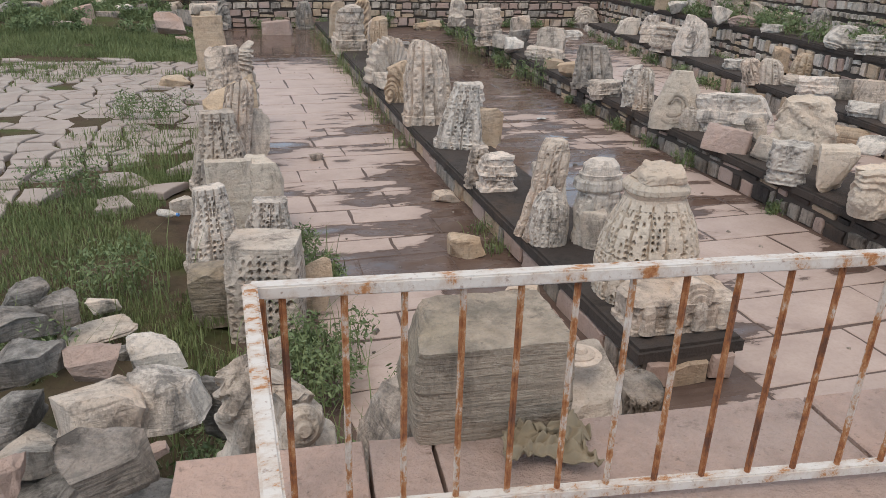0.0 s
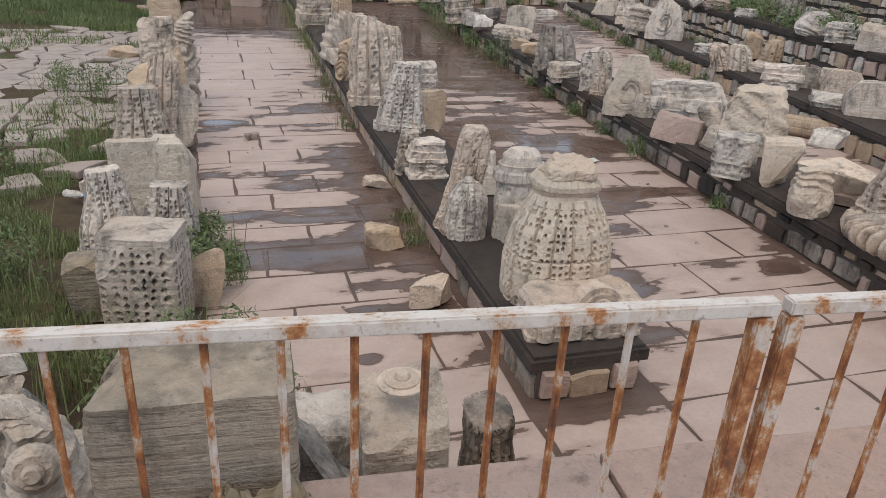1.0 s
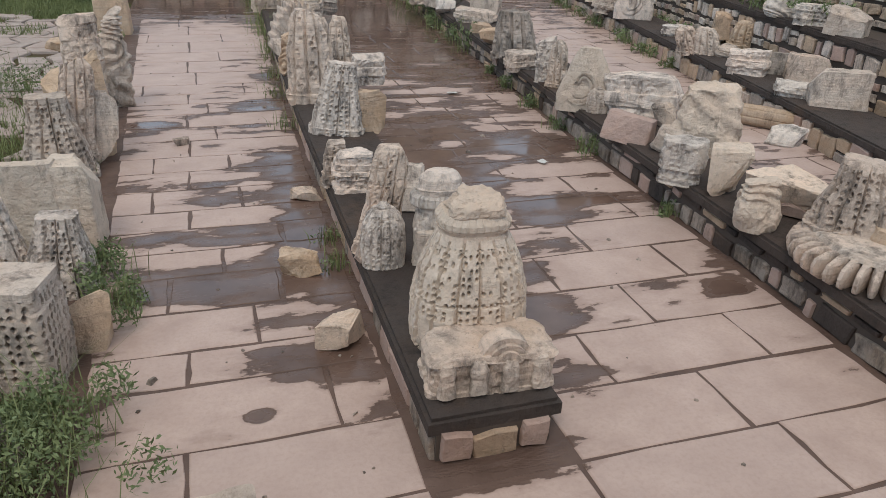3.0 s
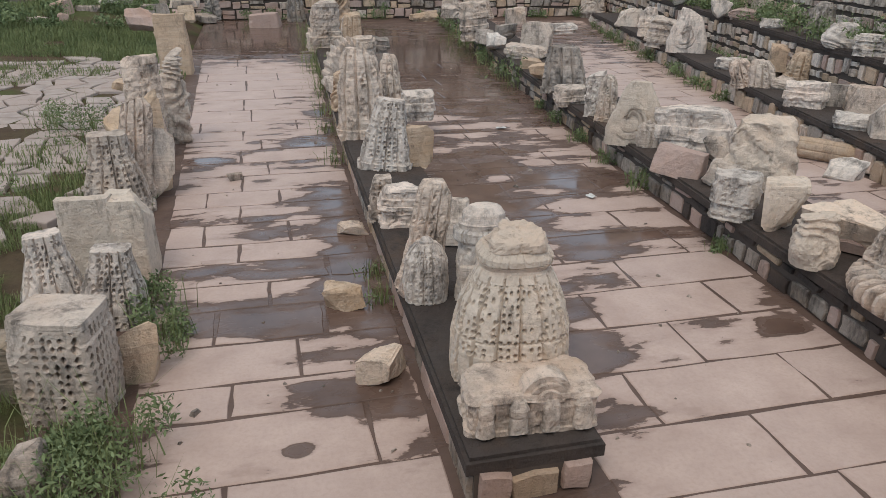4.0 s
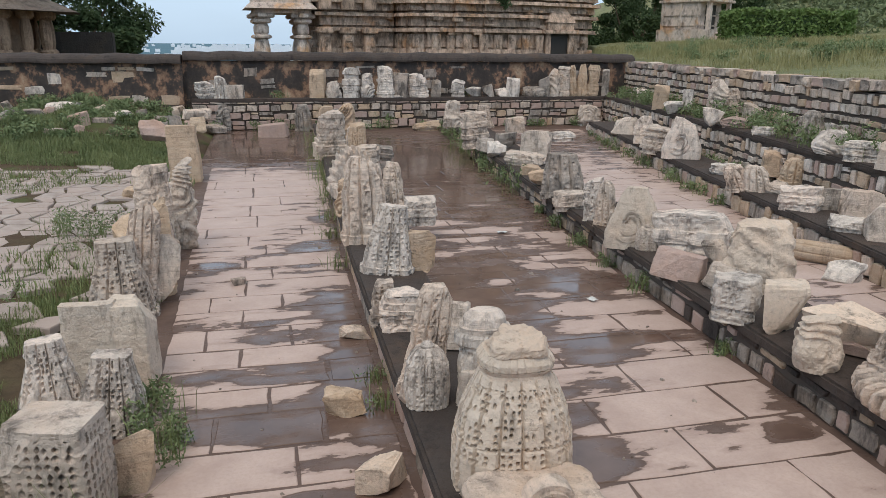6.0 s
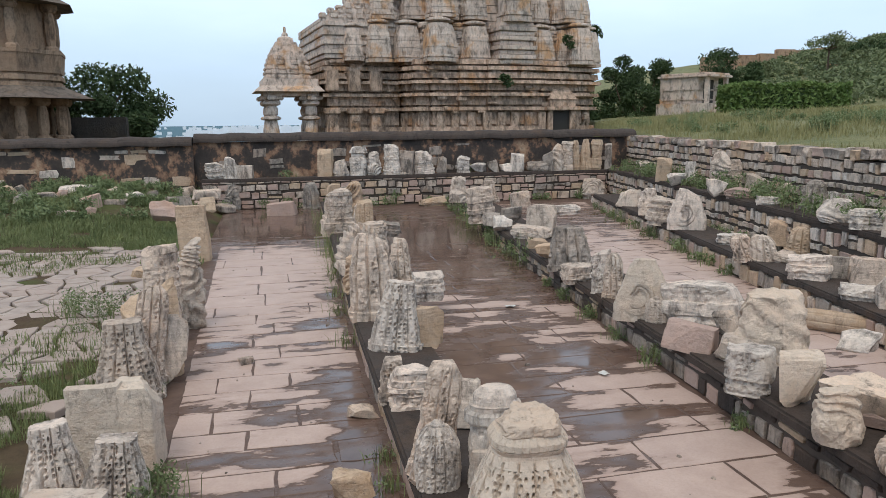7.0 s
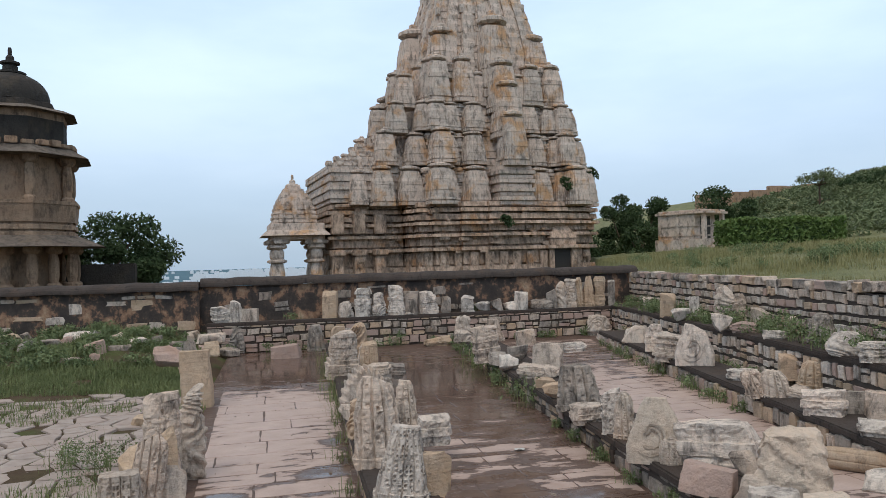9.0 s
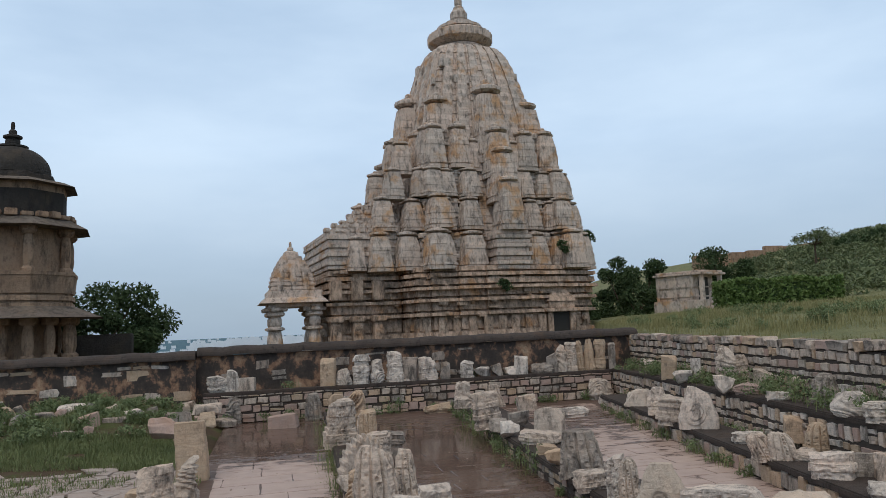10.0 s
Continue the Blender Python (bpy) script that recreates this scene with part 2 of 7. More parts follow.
MID_DRY = [(4.31, 6.4, 0.47, 0.13, -0.28), (4.73, 5.95, 0.33, 0.14, -0.28), (4.0, 6.0, 0.37, 0.14, -0.24), (4.06, 6.86, 0.29, 0.1, -0.26), (3.67, 7.33, 0.17, 0.11, -0.28), (4.26, 7.79, 0.21, 0.11, -0.26), (4.87, 7.67, 0.15, 0.13, -0.26),
           (4.63, 8.2, 0.38, 0.12, -0.24), (4.08, 9.53, 0.5, 0.15, -0.28), (3.8, 9.05, 0.27, 0.14, -0.26), (3.67, 10.07, 0.37, 0.15, -0.24), (4.95, 9.13, 0.49, 0.14, -0.24), (4.02, 8.64, 0.45, 0.08, -0.22), (3.29, 8.5, 0.32, 0.11, -0.24),
           (4.45, 11.04, 0.21, 0.13, -0.26), (4.37, 4.95, 0.62, 0.3, -0.2), (3.95, 4.43, 0.51, 0.2, -0.22), (3.98, 3.5, 0.8, 0.34, -0.24), (3.9, 2.4, 1.2, 0.6, -0.24)]


def paving_material(name, hollows):
    m, n, l, p = shader(name)
    pos = n.new("ShaderNodeNewGeometry").outputs["Position"]
    info = n.new("ShaderNodeObjectInfo")
    wet = wet_mask(n, l, pos, hollows)
    a = noise_node(n, l, 3.0, 6, 0.6, pos)
    b = noise_node(n, l, 40, 5, 0.6, pos)
    dry = ramp(n, l, a, (0.3, (0.385, 0.282, 0.237)), (0.7, (0.51, 0.392, 0.338)))
    dry = mixc(n, l, grey(n, l, info.outputs["Random"], 0, 1, 0.0, 0.4), dry, (0.43, 0.335, 0.298))
    dry = mixc(n, l, grey(n, l, b, 0.45, 0.75, 0, 0.3), dry, (0.30, 0.21, 0.17))
    damp = mixc(n, l, grey(n, l, wet, 0.52, 0.60, 0, 0.35), dry, (0.22, 0.145, 0.115))
    mud = ramp(n, l, a, (0.3, (0.088, 0.055, 0.043)), (0.7, (0.155, 0.102, 0.080)))
    k = grey(n, l, wet, 0.595, 0.612)
    l.new(mixc(n, l, k, damp, mud), p.inputs["Base Color"])
    l.new(grey(n, l, wet, 0.62, 0.80, 0.55, 0.10), p.inputs["Roughness"])
    p.inputs["Specular IOR Level"].default_value = 0.35
    hgt = math_node(n, l, "MULTIPLY", math_node(n, l, "ADD", a, math_node(n, l, "MULTIPLY", b, 0.3)), math_node(n, l, "SUBTRACT", 1.0, grey(n, l, wet, 0.59, 0.66)))
    bump(n, l, p, hgt, 0.35, 0.02)
    return m


def mud_material():
    m, n, l, p = shader("wet_mud")
    pos = n.new("ShaderNodeNewGeometry").outputs["Position"]
    wet = wet_mask(n, l, pos, LEFT_WET[:9] + LEFT_WET[-1:] + MID_WET[:1] + MID_WET[6:12])
    a = noise_node(n, l, 3.0, 6, 0.6, pos)
    l.new(ramp(n, l, a, (0.3, (0.080, 0.050, 0.039)), (0.7, (0.140, 0.092, 0.072))), p.inputs["Base Color"])
    p.inputs["Specular IOR Level"].default_value = 0.3
    l.new(grey(n, l, wet, 0.62, 0.80, 0.6, 0.10), p.inputs["Roughness"])
    bump(n, l, p, math_node(n, l, "MULTIPLY", a, grey(n, l, wet, 0.6, 0.7, 1.0, 0.05)), 0.6, 0.03)
    return m


def flagstone_material():
    m, n, l, p = shader("dull_flagstone")
    pos = n.new("ShaderNodeNewGeometry").outputs["Position"]
    info = n.new("ShaderNodeObjectInfo")
    a = noise_node(n, l, 4.0, 6, 0.62, pos)
    col = ramp(n, l, a, (0.3, (0.265, 0.212, 0.185)), (0.7, (0.41, 0.345, 0.30)))
    col = mixc(n, l, grey(n, l, info.outputs["Random"], 0, 1, 0, 0.7), col, (0.36, 0.28, 0.24))
    l.new(col, p.inputs["Base Color"])
    p.inputs["Roughness"].default_value = 0.75
    bump(n, l, p, a, 0.5, 0.03)
    return m


def soil_material():
    """Earth with moss and short growth; far off the plain below the hill, its haze put into the colour."""
    m, n, l, p = shader("damp_soil_hazy_plain")
    pos = n.new("ShaderNodeNewGeometry").outputs["Position"]
    a = noise_node(n, l, 0.9, 6, 0.62, pos)
    b = noise_node(n, l, 14, 6, 0.65, pos)
    col = ramp(n, l, a, (0.35, (0.085, 0.058, 0.044)), (0.50, (0.10, 0.078, 0.05)), (0.66, (0.075, 0.105, 0.035)))
    col = mixc(n, l, grey(n, l, b, 0.45, 0.7, 0, 0.5), col, (0.05, 0.042, 0.03))
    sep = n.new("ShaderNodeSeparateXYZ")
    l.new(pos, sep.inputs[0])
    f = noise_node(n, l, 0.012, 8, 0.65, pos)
    # distance haze painted into the plain as blue-green tints
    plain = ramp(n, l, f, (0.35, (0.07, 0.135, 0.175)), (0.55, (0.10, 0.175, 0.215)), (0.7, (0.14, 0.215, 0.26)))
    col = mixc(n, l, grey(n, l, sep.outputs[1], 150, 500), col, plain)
    p.inputs["Specular IOR Level"].default_value = 0.03
    l.new(col, p.inputs["Base Color"])
    p.inputs["Roughness"].default_value = 0.9
    bump(n, l, p, b, 0.6, 0.05)
    return m


def leaf_material(name, dark, light, rough=0.6):
    m, n, l, p = shader(name)
    pos = n.new("ShaderNodeNewGeometry")
    info = noise_node(n, l, 1.7, 4, 0.6, pos.outputs["Position"])
    col = ramp(n, l, info, (0.3, dark), (0.7, light))
    col = mixc(n, l, grey(n, l, pos.outputs["Random Per Island"], 0, 1, 0, 0.6), col, light)
    l.new(col, p.inputs["Base Color"])
    p.inputs["Roughness"].default_value = rough
    p.inputs["Specular IOR Level"].default_value = 0.25
    return m


PAVING, MUD, FLAG, SOIL = paving_material("wet_pink_paving", [b for b in LEFT_WET + LEFT_DRY if b[1] < 7.2]), mud_material(), flagstone_material(), soil_material()
PAVING_MID = paving_material("puddled_pink_paving", MID_WET + MID_DRY)
PAVING_FAR = paving_material("worn_pink_paving", [b for b in LEFT_WET + LEFT_DRY if b[1] > 6.6])
PAVING_OUTER = paving_material("dusty_pink_paving", [(7.2, 8.0, 0.5, 2.2, -0.10), (7.6, 12.0, 0.6, 2.5, -0.10), (8.6, 18.5, 1.5, 2.5, 0.14)])
GRASS = leaf_material("green_grass", (0.085, 0.112, 0.042), (0.205, 0.235, 0.10))
DRYGRASS = leaf_material("straw_grass", (0.12, 0.125, 0.045), (0.29, 0.265, 0.125))
WEED = leaf_material("weed_leaves", (0.07, 0.105, 0.042), (0.19, 0.235, 0.11))
FOLIAGE = leaf_material("tree_leaves", (0.022, 0.042, 0.016), (0.058, 0.09, 0.034), 0.75)
HEDGE = leaf_material("hedge_leaves", (0.06, 0.115, 0.025), (0.14, 0.20, 0.06))
SCRUB = leaf_material("scrub_leaves", (0.06, 0.09, 0.04), (0.17, 0.20, 0.095))
BARK = stone_material("bark", (0.12, 0.09, 0.065), (0.08, 0.06, 0.045), (0.03, 0.025, 0.02), (0.12, 0.08, 0.05), 0.4)


def paint_material(name, bias):
    """White paint over rust on the iron railing."""
    m, n, l, p = shader(name)
    pos = n.new("ShaderNodeNewGeometry").outputs["Position"]
    info = n.new("ShaderNodeObjectInfo").outputs["Random"]
    a = noise_node(n, l, 34, 7, 0.72, pos, (0.5, 1, 0.4))
    b = noise_node(n, l, 90, 4, 0.6, pos)
    v = math_node(n, l, "ADD", a, grey(n, l, info, 0, 1, bias - 0.05, bias + 0.07))
    col = ramp(n, l, v, (0.38, (0.62, 0.56, 0.51)), (0.50, (0.52, 0.42, 0.35)), (0.55, (0.42, 0.205, 0.09)), (0.62, (0.30, 0.11, 0.04)), (0.74, (0.13, 0.055, 0.032)))
    col = mixc(n, l, grey(n, l, b, 0.6, 0.7, 0, 0.6), col, (0.18, 0.08, 0.04))
    l.new(col, p.inputs["Base Color"])
    l.new(grey(n, l, v, 0.48, 0.56, 0.5, 0.9), p.inputs["Roughness"])
    bump(n, l, p, math_node(n, l, "SUBTRACT", b, v), 0.5, 0.004)
    return m


def plain_material(name, col, rough=0.7, metal=0.0):
    m, n, l, p = shader(name)
    pos = n.new("ShaderNodeNewGeometry").outputs["Position"]
    a = noise_node(n, l, 12, 5, 0.6, pos)
    l.new(mixc(n, l, grey(n, l, a, 0.3, 0.8, 0, 0.5), col, tuple(c * 0.6 for c in col)), p.inputs["Base Color"])
    p.inputs["Roughness"].default_value, p.inputs["Metallic"].default_value = rough, metal
    return m


NEWPAINT = paint_material("white_paint", -0.15)
PAINT, RUSTY = paint_material("peeling_white_paint", -0.06), paint_material("rust_and_paint", 0.07)
# near-black colour painted for the shade inside the doorways
DOOR_SHADE = plain_material("doorway_shade", (0.03, 0.026, 0.022))
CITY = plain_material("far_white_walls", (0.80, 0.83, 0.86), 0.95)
PLASTIC = plain_material("blue_plastic", (0.10, 0.25, 0.55), 0.35)
CLOTH = plain_material("muddy_cloth", (0.27, 0.215, 0.145), 0.95)


# ---- mesh tools ----
def mesh_of(name, verts, faces, material, smooth=False):
    me = bpy.data.meshes.new(name)
    me.from_pydata(verts, [], faces)
    me.materials.append(material)
    if smooth:
        me.polygons.foreach_set("use_smooth", [True] * len(me.polygons))
    me.update()
    return me


def part(name, bm, material, parent=None, label=""):
    """One mesh object out of a bmesh or a mesh, under a thing or a part."""
    if isinstance(bm, bmesh.types.BMesh):
        me = bpy.data.meshes.new(name)
        bm.to_mesh(me)
        bm.free()
        me.materials.append(material)
    else:
        me = bm
    ob = new(name, me)
    if parent is not None:
        ob.parent = parent
    if label:
        ob["label"] = label
    return ob


def box(bm, x0, x1, y0, y1, z0, z1, bevel=0.0):
    m = Matrix.Translation(((x0 + x1) / 2, (y0 + y1) / 2, (z0 + z1) / 2)) @ Matrix.Diagonal((x1 - x0, y1 - y0, z1 - z0, 1))
    g = bmesh.ops.create_cube(bm, size=1, matrix=m)
    if bevel:
        edges = {e for v in g["verts"] for e in v.link_edges}
        bmesh.ops.bevel(bm, geom=list(edges), offset=bevel, segments=2, affect="EDGES")
    return bm


def hash3(i, j, k, seed):
    h = (i * 374761393 + j * 668265263 + k * 2147483647 + seed * 144269504) & 0xFFFFFFFF
    h = ((h ^ (h >> 13)) * 1274126177) & 0xFFFFFFFF
    return ((h ^ (h >> 16)) & 0xFFFF) / 65535.0


def value_noise(p, freq, seed):
    """Smooth noise, -1 to 1, at an array of points."""
    q = p * freq + 1000.0
    i = np.floor(q).astype(np.int64)
    f = q - i
    f = f * f * (3 - 2 * f)
    out = np.zeros(p.shape[:-1])
    for a in (0, 1):
        for b in (0, 1):
            for c in (0, 1):
                w = (f[..., 0] if a else 1 - f[..., 0]) * (f[..., 1] if b else 1 - f[..., 1]) * (f[..., 2] if c else 1 - f[..., 2])
                out += w * hash3(i[..., 0] + a, i[..., 1] + b, i[..., 2] + c, seed)
    return out * 2 - 1


def carved(name, material, w, d, h, seed, profile=((0, 1), (1, 1)), square=5.0, ribs=0, rib_depth=0.0, pits=0.0, pit_size=0.05,
           wear=0.03, chops=2, lean=(0, 0), nu=72, nv=40, crown=0.0, swirl=0.0, base=0.0, fill=0.58, cols=1, pit_pow=2.2, groove=2.1, tight=1.5):
    """A stone turned round its upright axis: profile (height, half-width) pairs, a round or square plan, ribs, drilled pits,
    wear by noise, and broken-off corners. Its foot is at z = 0."""
    rng = np.random.default_rng(seed)
    zs = np.array([p[0] for p in profile], float)
    rs = np.array([p[1] for p in profile], float)
    zz = np.sort(np.concatenate([np.linspace(0, 1, max(4, nv - len(zs))), zs]))
    step = np.arange(len(zs)) * 1e-6
    rr = np.interp(zz + np.linspace(0, 1e-6 * len(zs), len(zz)), zs + step, rs)
    th = np.linspace(0, 2 * np.pi, nu, endpoint=False) + np.pi / 4
    c, s = np.cos(th), np.sin(th)
    k = (np.abs(c) ** square + np.abs(s) ** square) ** (-1 / square)
    if ribs:
        ang = np.minimum(1, np.abs(np.sin(th * ribs / 2)) * groove)
        k = k * (1 - rib_depth + rib_depth * ang)
    P = np.zeros((len(zz), nu, 3))
    P[..., 0] = (c * k)[None, :] * rr[:, None] * w / 2
    P[..., 1] = (s * k)[None, :] * rr[:, None] * d / 2
    P[..., 2] = zz[:, None] * h
    top = P[-1]
    rings = [P]
    for q in (0.7, 0.35, 0.05):
        ring = top.copy()
        ring[:, :2] *= q
        ring[:, 2] += crown * h * (1 - q * q)
        rings.append(ring[None])
    P = np.concatenate(rings)
    radial = np.zeros_like(P)
    radial[..., :2] = P[..., :2]
    ln = np.linalg.norm(radial, axis=-1, keepdims=True) + 1e-6
    radial /= ln
    size = (w + d + h) / 3
    if pits:
        u = th[None, :] * (ribs * cols / (2 * np.pi) if ribs else (w + d) / 4 / pit_size)
        v = P[..., 2] / (pit_size * 1.1)
        iu, iv = np.floor(u * np.ones_like(v)).astype(np.int64), np.floor(v).astype(np.int64)
        fu, fv = u - iu - 0.5, v - iv - 0.5
        big = hash3(iu, iv, iu * 0, seed)
        fu = fu + (hash3(iu, iv, iu * 0 + 3, seed) - 0.5) * 0.35
        fv = fv + (hash3(iu, iv, iu * 0 + 5, seed) - 0.5) * 0.35
        hole = np.clip(1.25 - (np.abs(fu) ** pit_pow * (6 + 8 * hash3(iu, iv, iu * 0 + 7, seed)) * ((3.5 if cols == 1 else 1.5) if ribs else 1) + np.abs(fv) ** pit_pow * (4 + 5 * big)) * tight, 0, 1) * (big < fill)
        hole = hole * (P[..., 2] < 0.93 * h)
        P = P - radial * (hole * pits)[..., None]
    if swirl:
        q = P / size
        fold = value_noise(q + seed, 1.5, seed + 9) * 2.2 + 0.9 * np.sin(q[..., 0] * 2.0 + seed) + q[..., 2] * 1.6
        wave = np.sin(fold * 9.0)
        P = P + radial * (swirl * size * np.sign(wave) * np.abs(wave) ** 0.6)[..., None]
    n1 = value_noise(P + seed * 7.1, 2.2 / size, seed)
    n2 = value_noise(P + seed * 3.3, 7.0 / size, seed + 1)
    n3 = value_noise(P, 20.0 / size, seed + 2)
    P = P + radial * (wear * size * (1.3 * n1 + 0.6 * n2 + 0.3 * n3))[..., None]
    P[..., 2] += wear * size * 0.8 * n2 * (P[..., 2] / h)
    centre = np.array([0, 0, h * 0.5])
    for i in range(chops):
        nrm = rng.normal(size=3)
        nrm[2] = abs(nrm[2]) * 0.9 + 0.15
        nrm /= np.linalg.norm(nrm)
        ext = np.abs(nrm * np.array([w / 2, d / 2, h / 2])).sum()
        off = (P - centre) @ nrm - ext * rng.uniform(0.60, 0.82)
        over = np.clip(off, 0, None)
        rough = value_noise(P, 9 / size, seed + 5 + i) * 0.02 * size
        P = P - nrm * (over * 0.93 - np.where(over > 0, rough, 0))[..., None]
    P[..., 0] += lean[0] * P[..., 2]
    P[..., 1] += lean[1] * P[..., 2]
    P[0, :, 2] = 0
    P[..., 2] = np.maximum(P[..., 2], 0) + base
    rows = P.shape[0]
    verts = P.reshape(-1, 3).tolist()
    faces = [(r * nu + i, r * nu + (i + 1) % nu, (r + 1) * nu + (i + 1) % nu, (r + 1) * nu + i) for r in range(rows - 1) for i in range(nu)]
    faces += [tuple((rows - 1) * nu + i for i in range(nu)), tuple(nu - 1 - i for i in range(nu))]
    return mesh_of(name, verts, faces, material)


def rock_mesh(name, material, w, d, h, seed, chops=9, nu=56, nv=30):
    """A broken, angular block with a layered grain."""
    rng = np.random.default_rng(seed + 900)
    u = np.linspace(0, 2 * np.pi, nu, endpoint=False)
    v = np.linspace(-np.pi / 2, np.pi / 2, nv)
    e = 0.14
    f = lambda a: np.sign(a) * np.abs(a) ** e
    P = np.zeros((nv, nu, 3))
    P[..., 0] = f(np.cos(v))[:, None] * f(np.cos(u))[None]
    P[..., 1] = f(np.cos(v))[:, None] * f(np.sin(u))[None]
    P[..., 2] = f(np.sin(v))[:, None]
    for i in range(chops):
        nrm = rng.normal(size=3)
        nrm /= np.linalg.norm(nrm)
        off = np.clip(P @ nrm - np.abs(nrm).sum() * rng.uniform(0.36, 0.68), 0, None)
        P = P - nrm * off[..., None]
    P *= np.array([w / 2, d / 2, h / 2])
    s = (w + d + h) / 3
    ln = P / (np.linalg.norm(P, axis=-1, keepdims=True) + 1e-6)
    grain = rng.normal(size=3) * np.array([0.5, 0.5, 1.0])
    lay = P @ (grain / np.linalg.norm(grain))
    beds = value_noise(np.stack([lay, lay * 0 + seed, lay * 0], -1), 13 / s, seed + 6)
    P = P + ln * ((beds * 0.03 + value_noise(P + seed, 3 / s, seed) * 0.022 + value_noise(P, 9 / s, seed + 3) * 0.03 + value_noise(P, 22 / s, seed + 4) * 0.018) * s)[..., None]
    P[..., 2] -= P[..., 2].min()
    faces = [(r * nu + i, r * nu + (i + 1) % nu, (r + 1) * nu + (i + 1) % nu, (r + 1) * nu + i) for r in range(nv - 1) for i in range(nu)]
    faces += [tuple((nv - 1) * nu + i for i in range(nu)), tuple(nu - 1 - i for i in range(nu))]
    return mesh_of(name, P.reshape(-1, 3).tolist(), faces, material)


def prism(bm, ring_low, ring_high):
    """A closed solid between two rings of points."""
    a = [bm.verts.new(p) for p in ring_low]
    b = [bm.verts.new(p) for p in ring_high]
    k = len(a)
    for i in range(k):
        bm.faces.new((a[i], a[(i + 1) % k], b[(i + 1) % k], b[i]))
    bm.faces.new(b)
    bm.faces.new(a[::-1])


def thing(name, x, y, z, turn, label, category, group=""):
    e = new(name)
    e.empty_display_size = 0.1
    e.matrix_world = pose(x, y, z, 0, 0, turn)
    return tagged(e, label, category, group)


def leaf_cloud(rng, centres, radii, count, size, flat=0.7):
    """Small bent leaves round a set of clump centres: verts and faces."""
    k = rng.integers(0, len(centres), count)
    v = rng.normal(size=(count, 3))
    v /= np.linalg.norm(v, axis=1, keepdims=True)
    c = centres[k] + v * (radii[k] * rng.uniform(0.45, 1.05, count))[:, None] * np.array([1, 1, flat])
    a = rng.normal(size=(count, 3))
    a /= np.linalg.norm(a, axis=1, keepdims=True)
    b = np.cross(a, rng.normal(size=(count, 3)))
    b /= np.linalg.norm(b, axis=1, keepdims=True) + 1e-9
    s = (size * rng.uniform(0.6, 1.4, count))[:, None]
    V = np.stack([c - a * s, c - b * s * 0.36, c + a * s, c + b * s * 0.36], 1).reshape(-1, 3)
    F = np.arange(count * 4).reshape(-1, 4)
    return V, F


def blades(rng, xy, z, height, width, tilt=0.5):
    """Grass blades: two-piece bent strips standing at the given points."""
    k = len(xy)
    a = rng.uniform(0, 2 * np.pi, k)
    side = np.stack([np.cos(a), np.sin(a), np.zeros(k)], 1)
    lean_dir = np.stack([-np.sin(a), np.cos(a), np.zeros(k)], 1) * rng.uniform(-1, 1, k)[:, None]
    hh = (height * rng.uniform(0.45, 1.25, k))[:, None]
    ww = width * rng.uniform(0.6, 1.3, k)[:, None]
    foot = np.concatenate([xy, np.full((k, 1), 1.0) * np.reshape(z, (-1, 1))], 1)
    up = np.array([0, 0, 1.0])
    mid = foot + up * hh * 0.6 + lean_dir * hh * tilt * 0.35
    tip = foot + up * hh * 0.95 + lean_dir * hh * tilt * 1.1
    V = np.stack([foot - side * ww, foot + side * ww, mid + side * ww * 0.7, mid - side * ww * 0.7, tip], 1).reshape(-1, 3)
    o = np.arange(k)[:, None] * 5
    quads = (o + np.array([[0, 1, 2, 3]])).tolist()
    tris = (o + np.array([[3, 2, 4]])).tolist()
    return V, quads + tris


# ---- large structure ----
def r2_x(y):
    return 7.85 + (y - 8) * 0.2


def r3_x(y):
    return 9.05 + (y - 8) * 0.19


def r4_x(y):
    return 10.45 + (y - 9) * 0.172


def left_ground(x, y):
    """The unpaved yard: nearly level, rising to a mound at the far left corner."""
    t = np.clip((y - 14) / 8, 0, 1) * np.clip((0.2 - x) / 2.5, 0, 1)
    return 0.015 + 0.62 * t * t * (3 - 2 * t)


def make_ground():
    xs = np.concatenate([[-4500, -1500, -500, -150, -60, -25], np.arange(-14, 14.1, 0.35), [25, 60, 150, 500, 1500, 4500]])
    ys = np.concatenate([[-300, -60, -20], np.arange(-6, 24.1, 0.35), [30, 45, 60, 80, 110, 150, 220, 400, 800, 1500, 2600, 4600]])
    X, Y = np.meshgrid(xs, ys)
    Z = left_ground(X, Y)
    Z = np.where((X > -0.1) & (Y < 23) & (X < 14), -0.08, Z)
    Z = np.where(Y > 23.3, 0.0, Z)
    p = np.stack([X, Y, X * 0], -1)
    Z = Z + np.where((X < -0.2) & (X > -14), value_noise(p, 0.7, 4) * 0.05 + value_noise(p, 2.2, 5) * 0.02, 0)
    f = np.clip((Y - 80) / 200, 0, 1)
    Z = Z - 16.5 * f * f * (3 - 2 * f)
    V = np.stack([X, Y, Z], -1).reshape(-1, 3).tolist()
    nx = len(xs)
    F = [(r * nx + i, r * nx + i + 1, (r + 1) * nx + i + 1, (r + 1) * nx + i) for r in range(len(ys) - 1) for i in range(nx - 1)]
    tagged(new("ground", mesh_of("ground", V, F, SOIL, True)), "damp brown earth with patches of moss and grass, plain hazed blue", "ground", kind="structure")


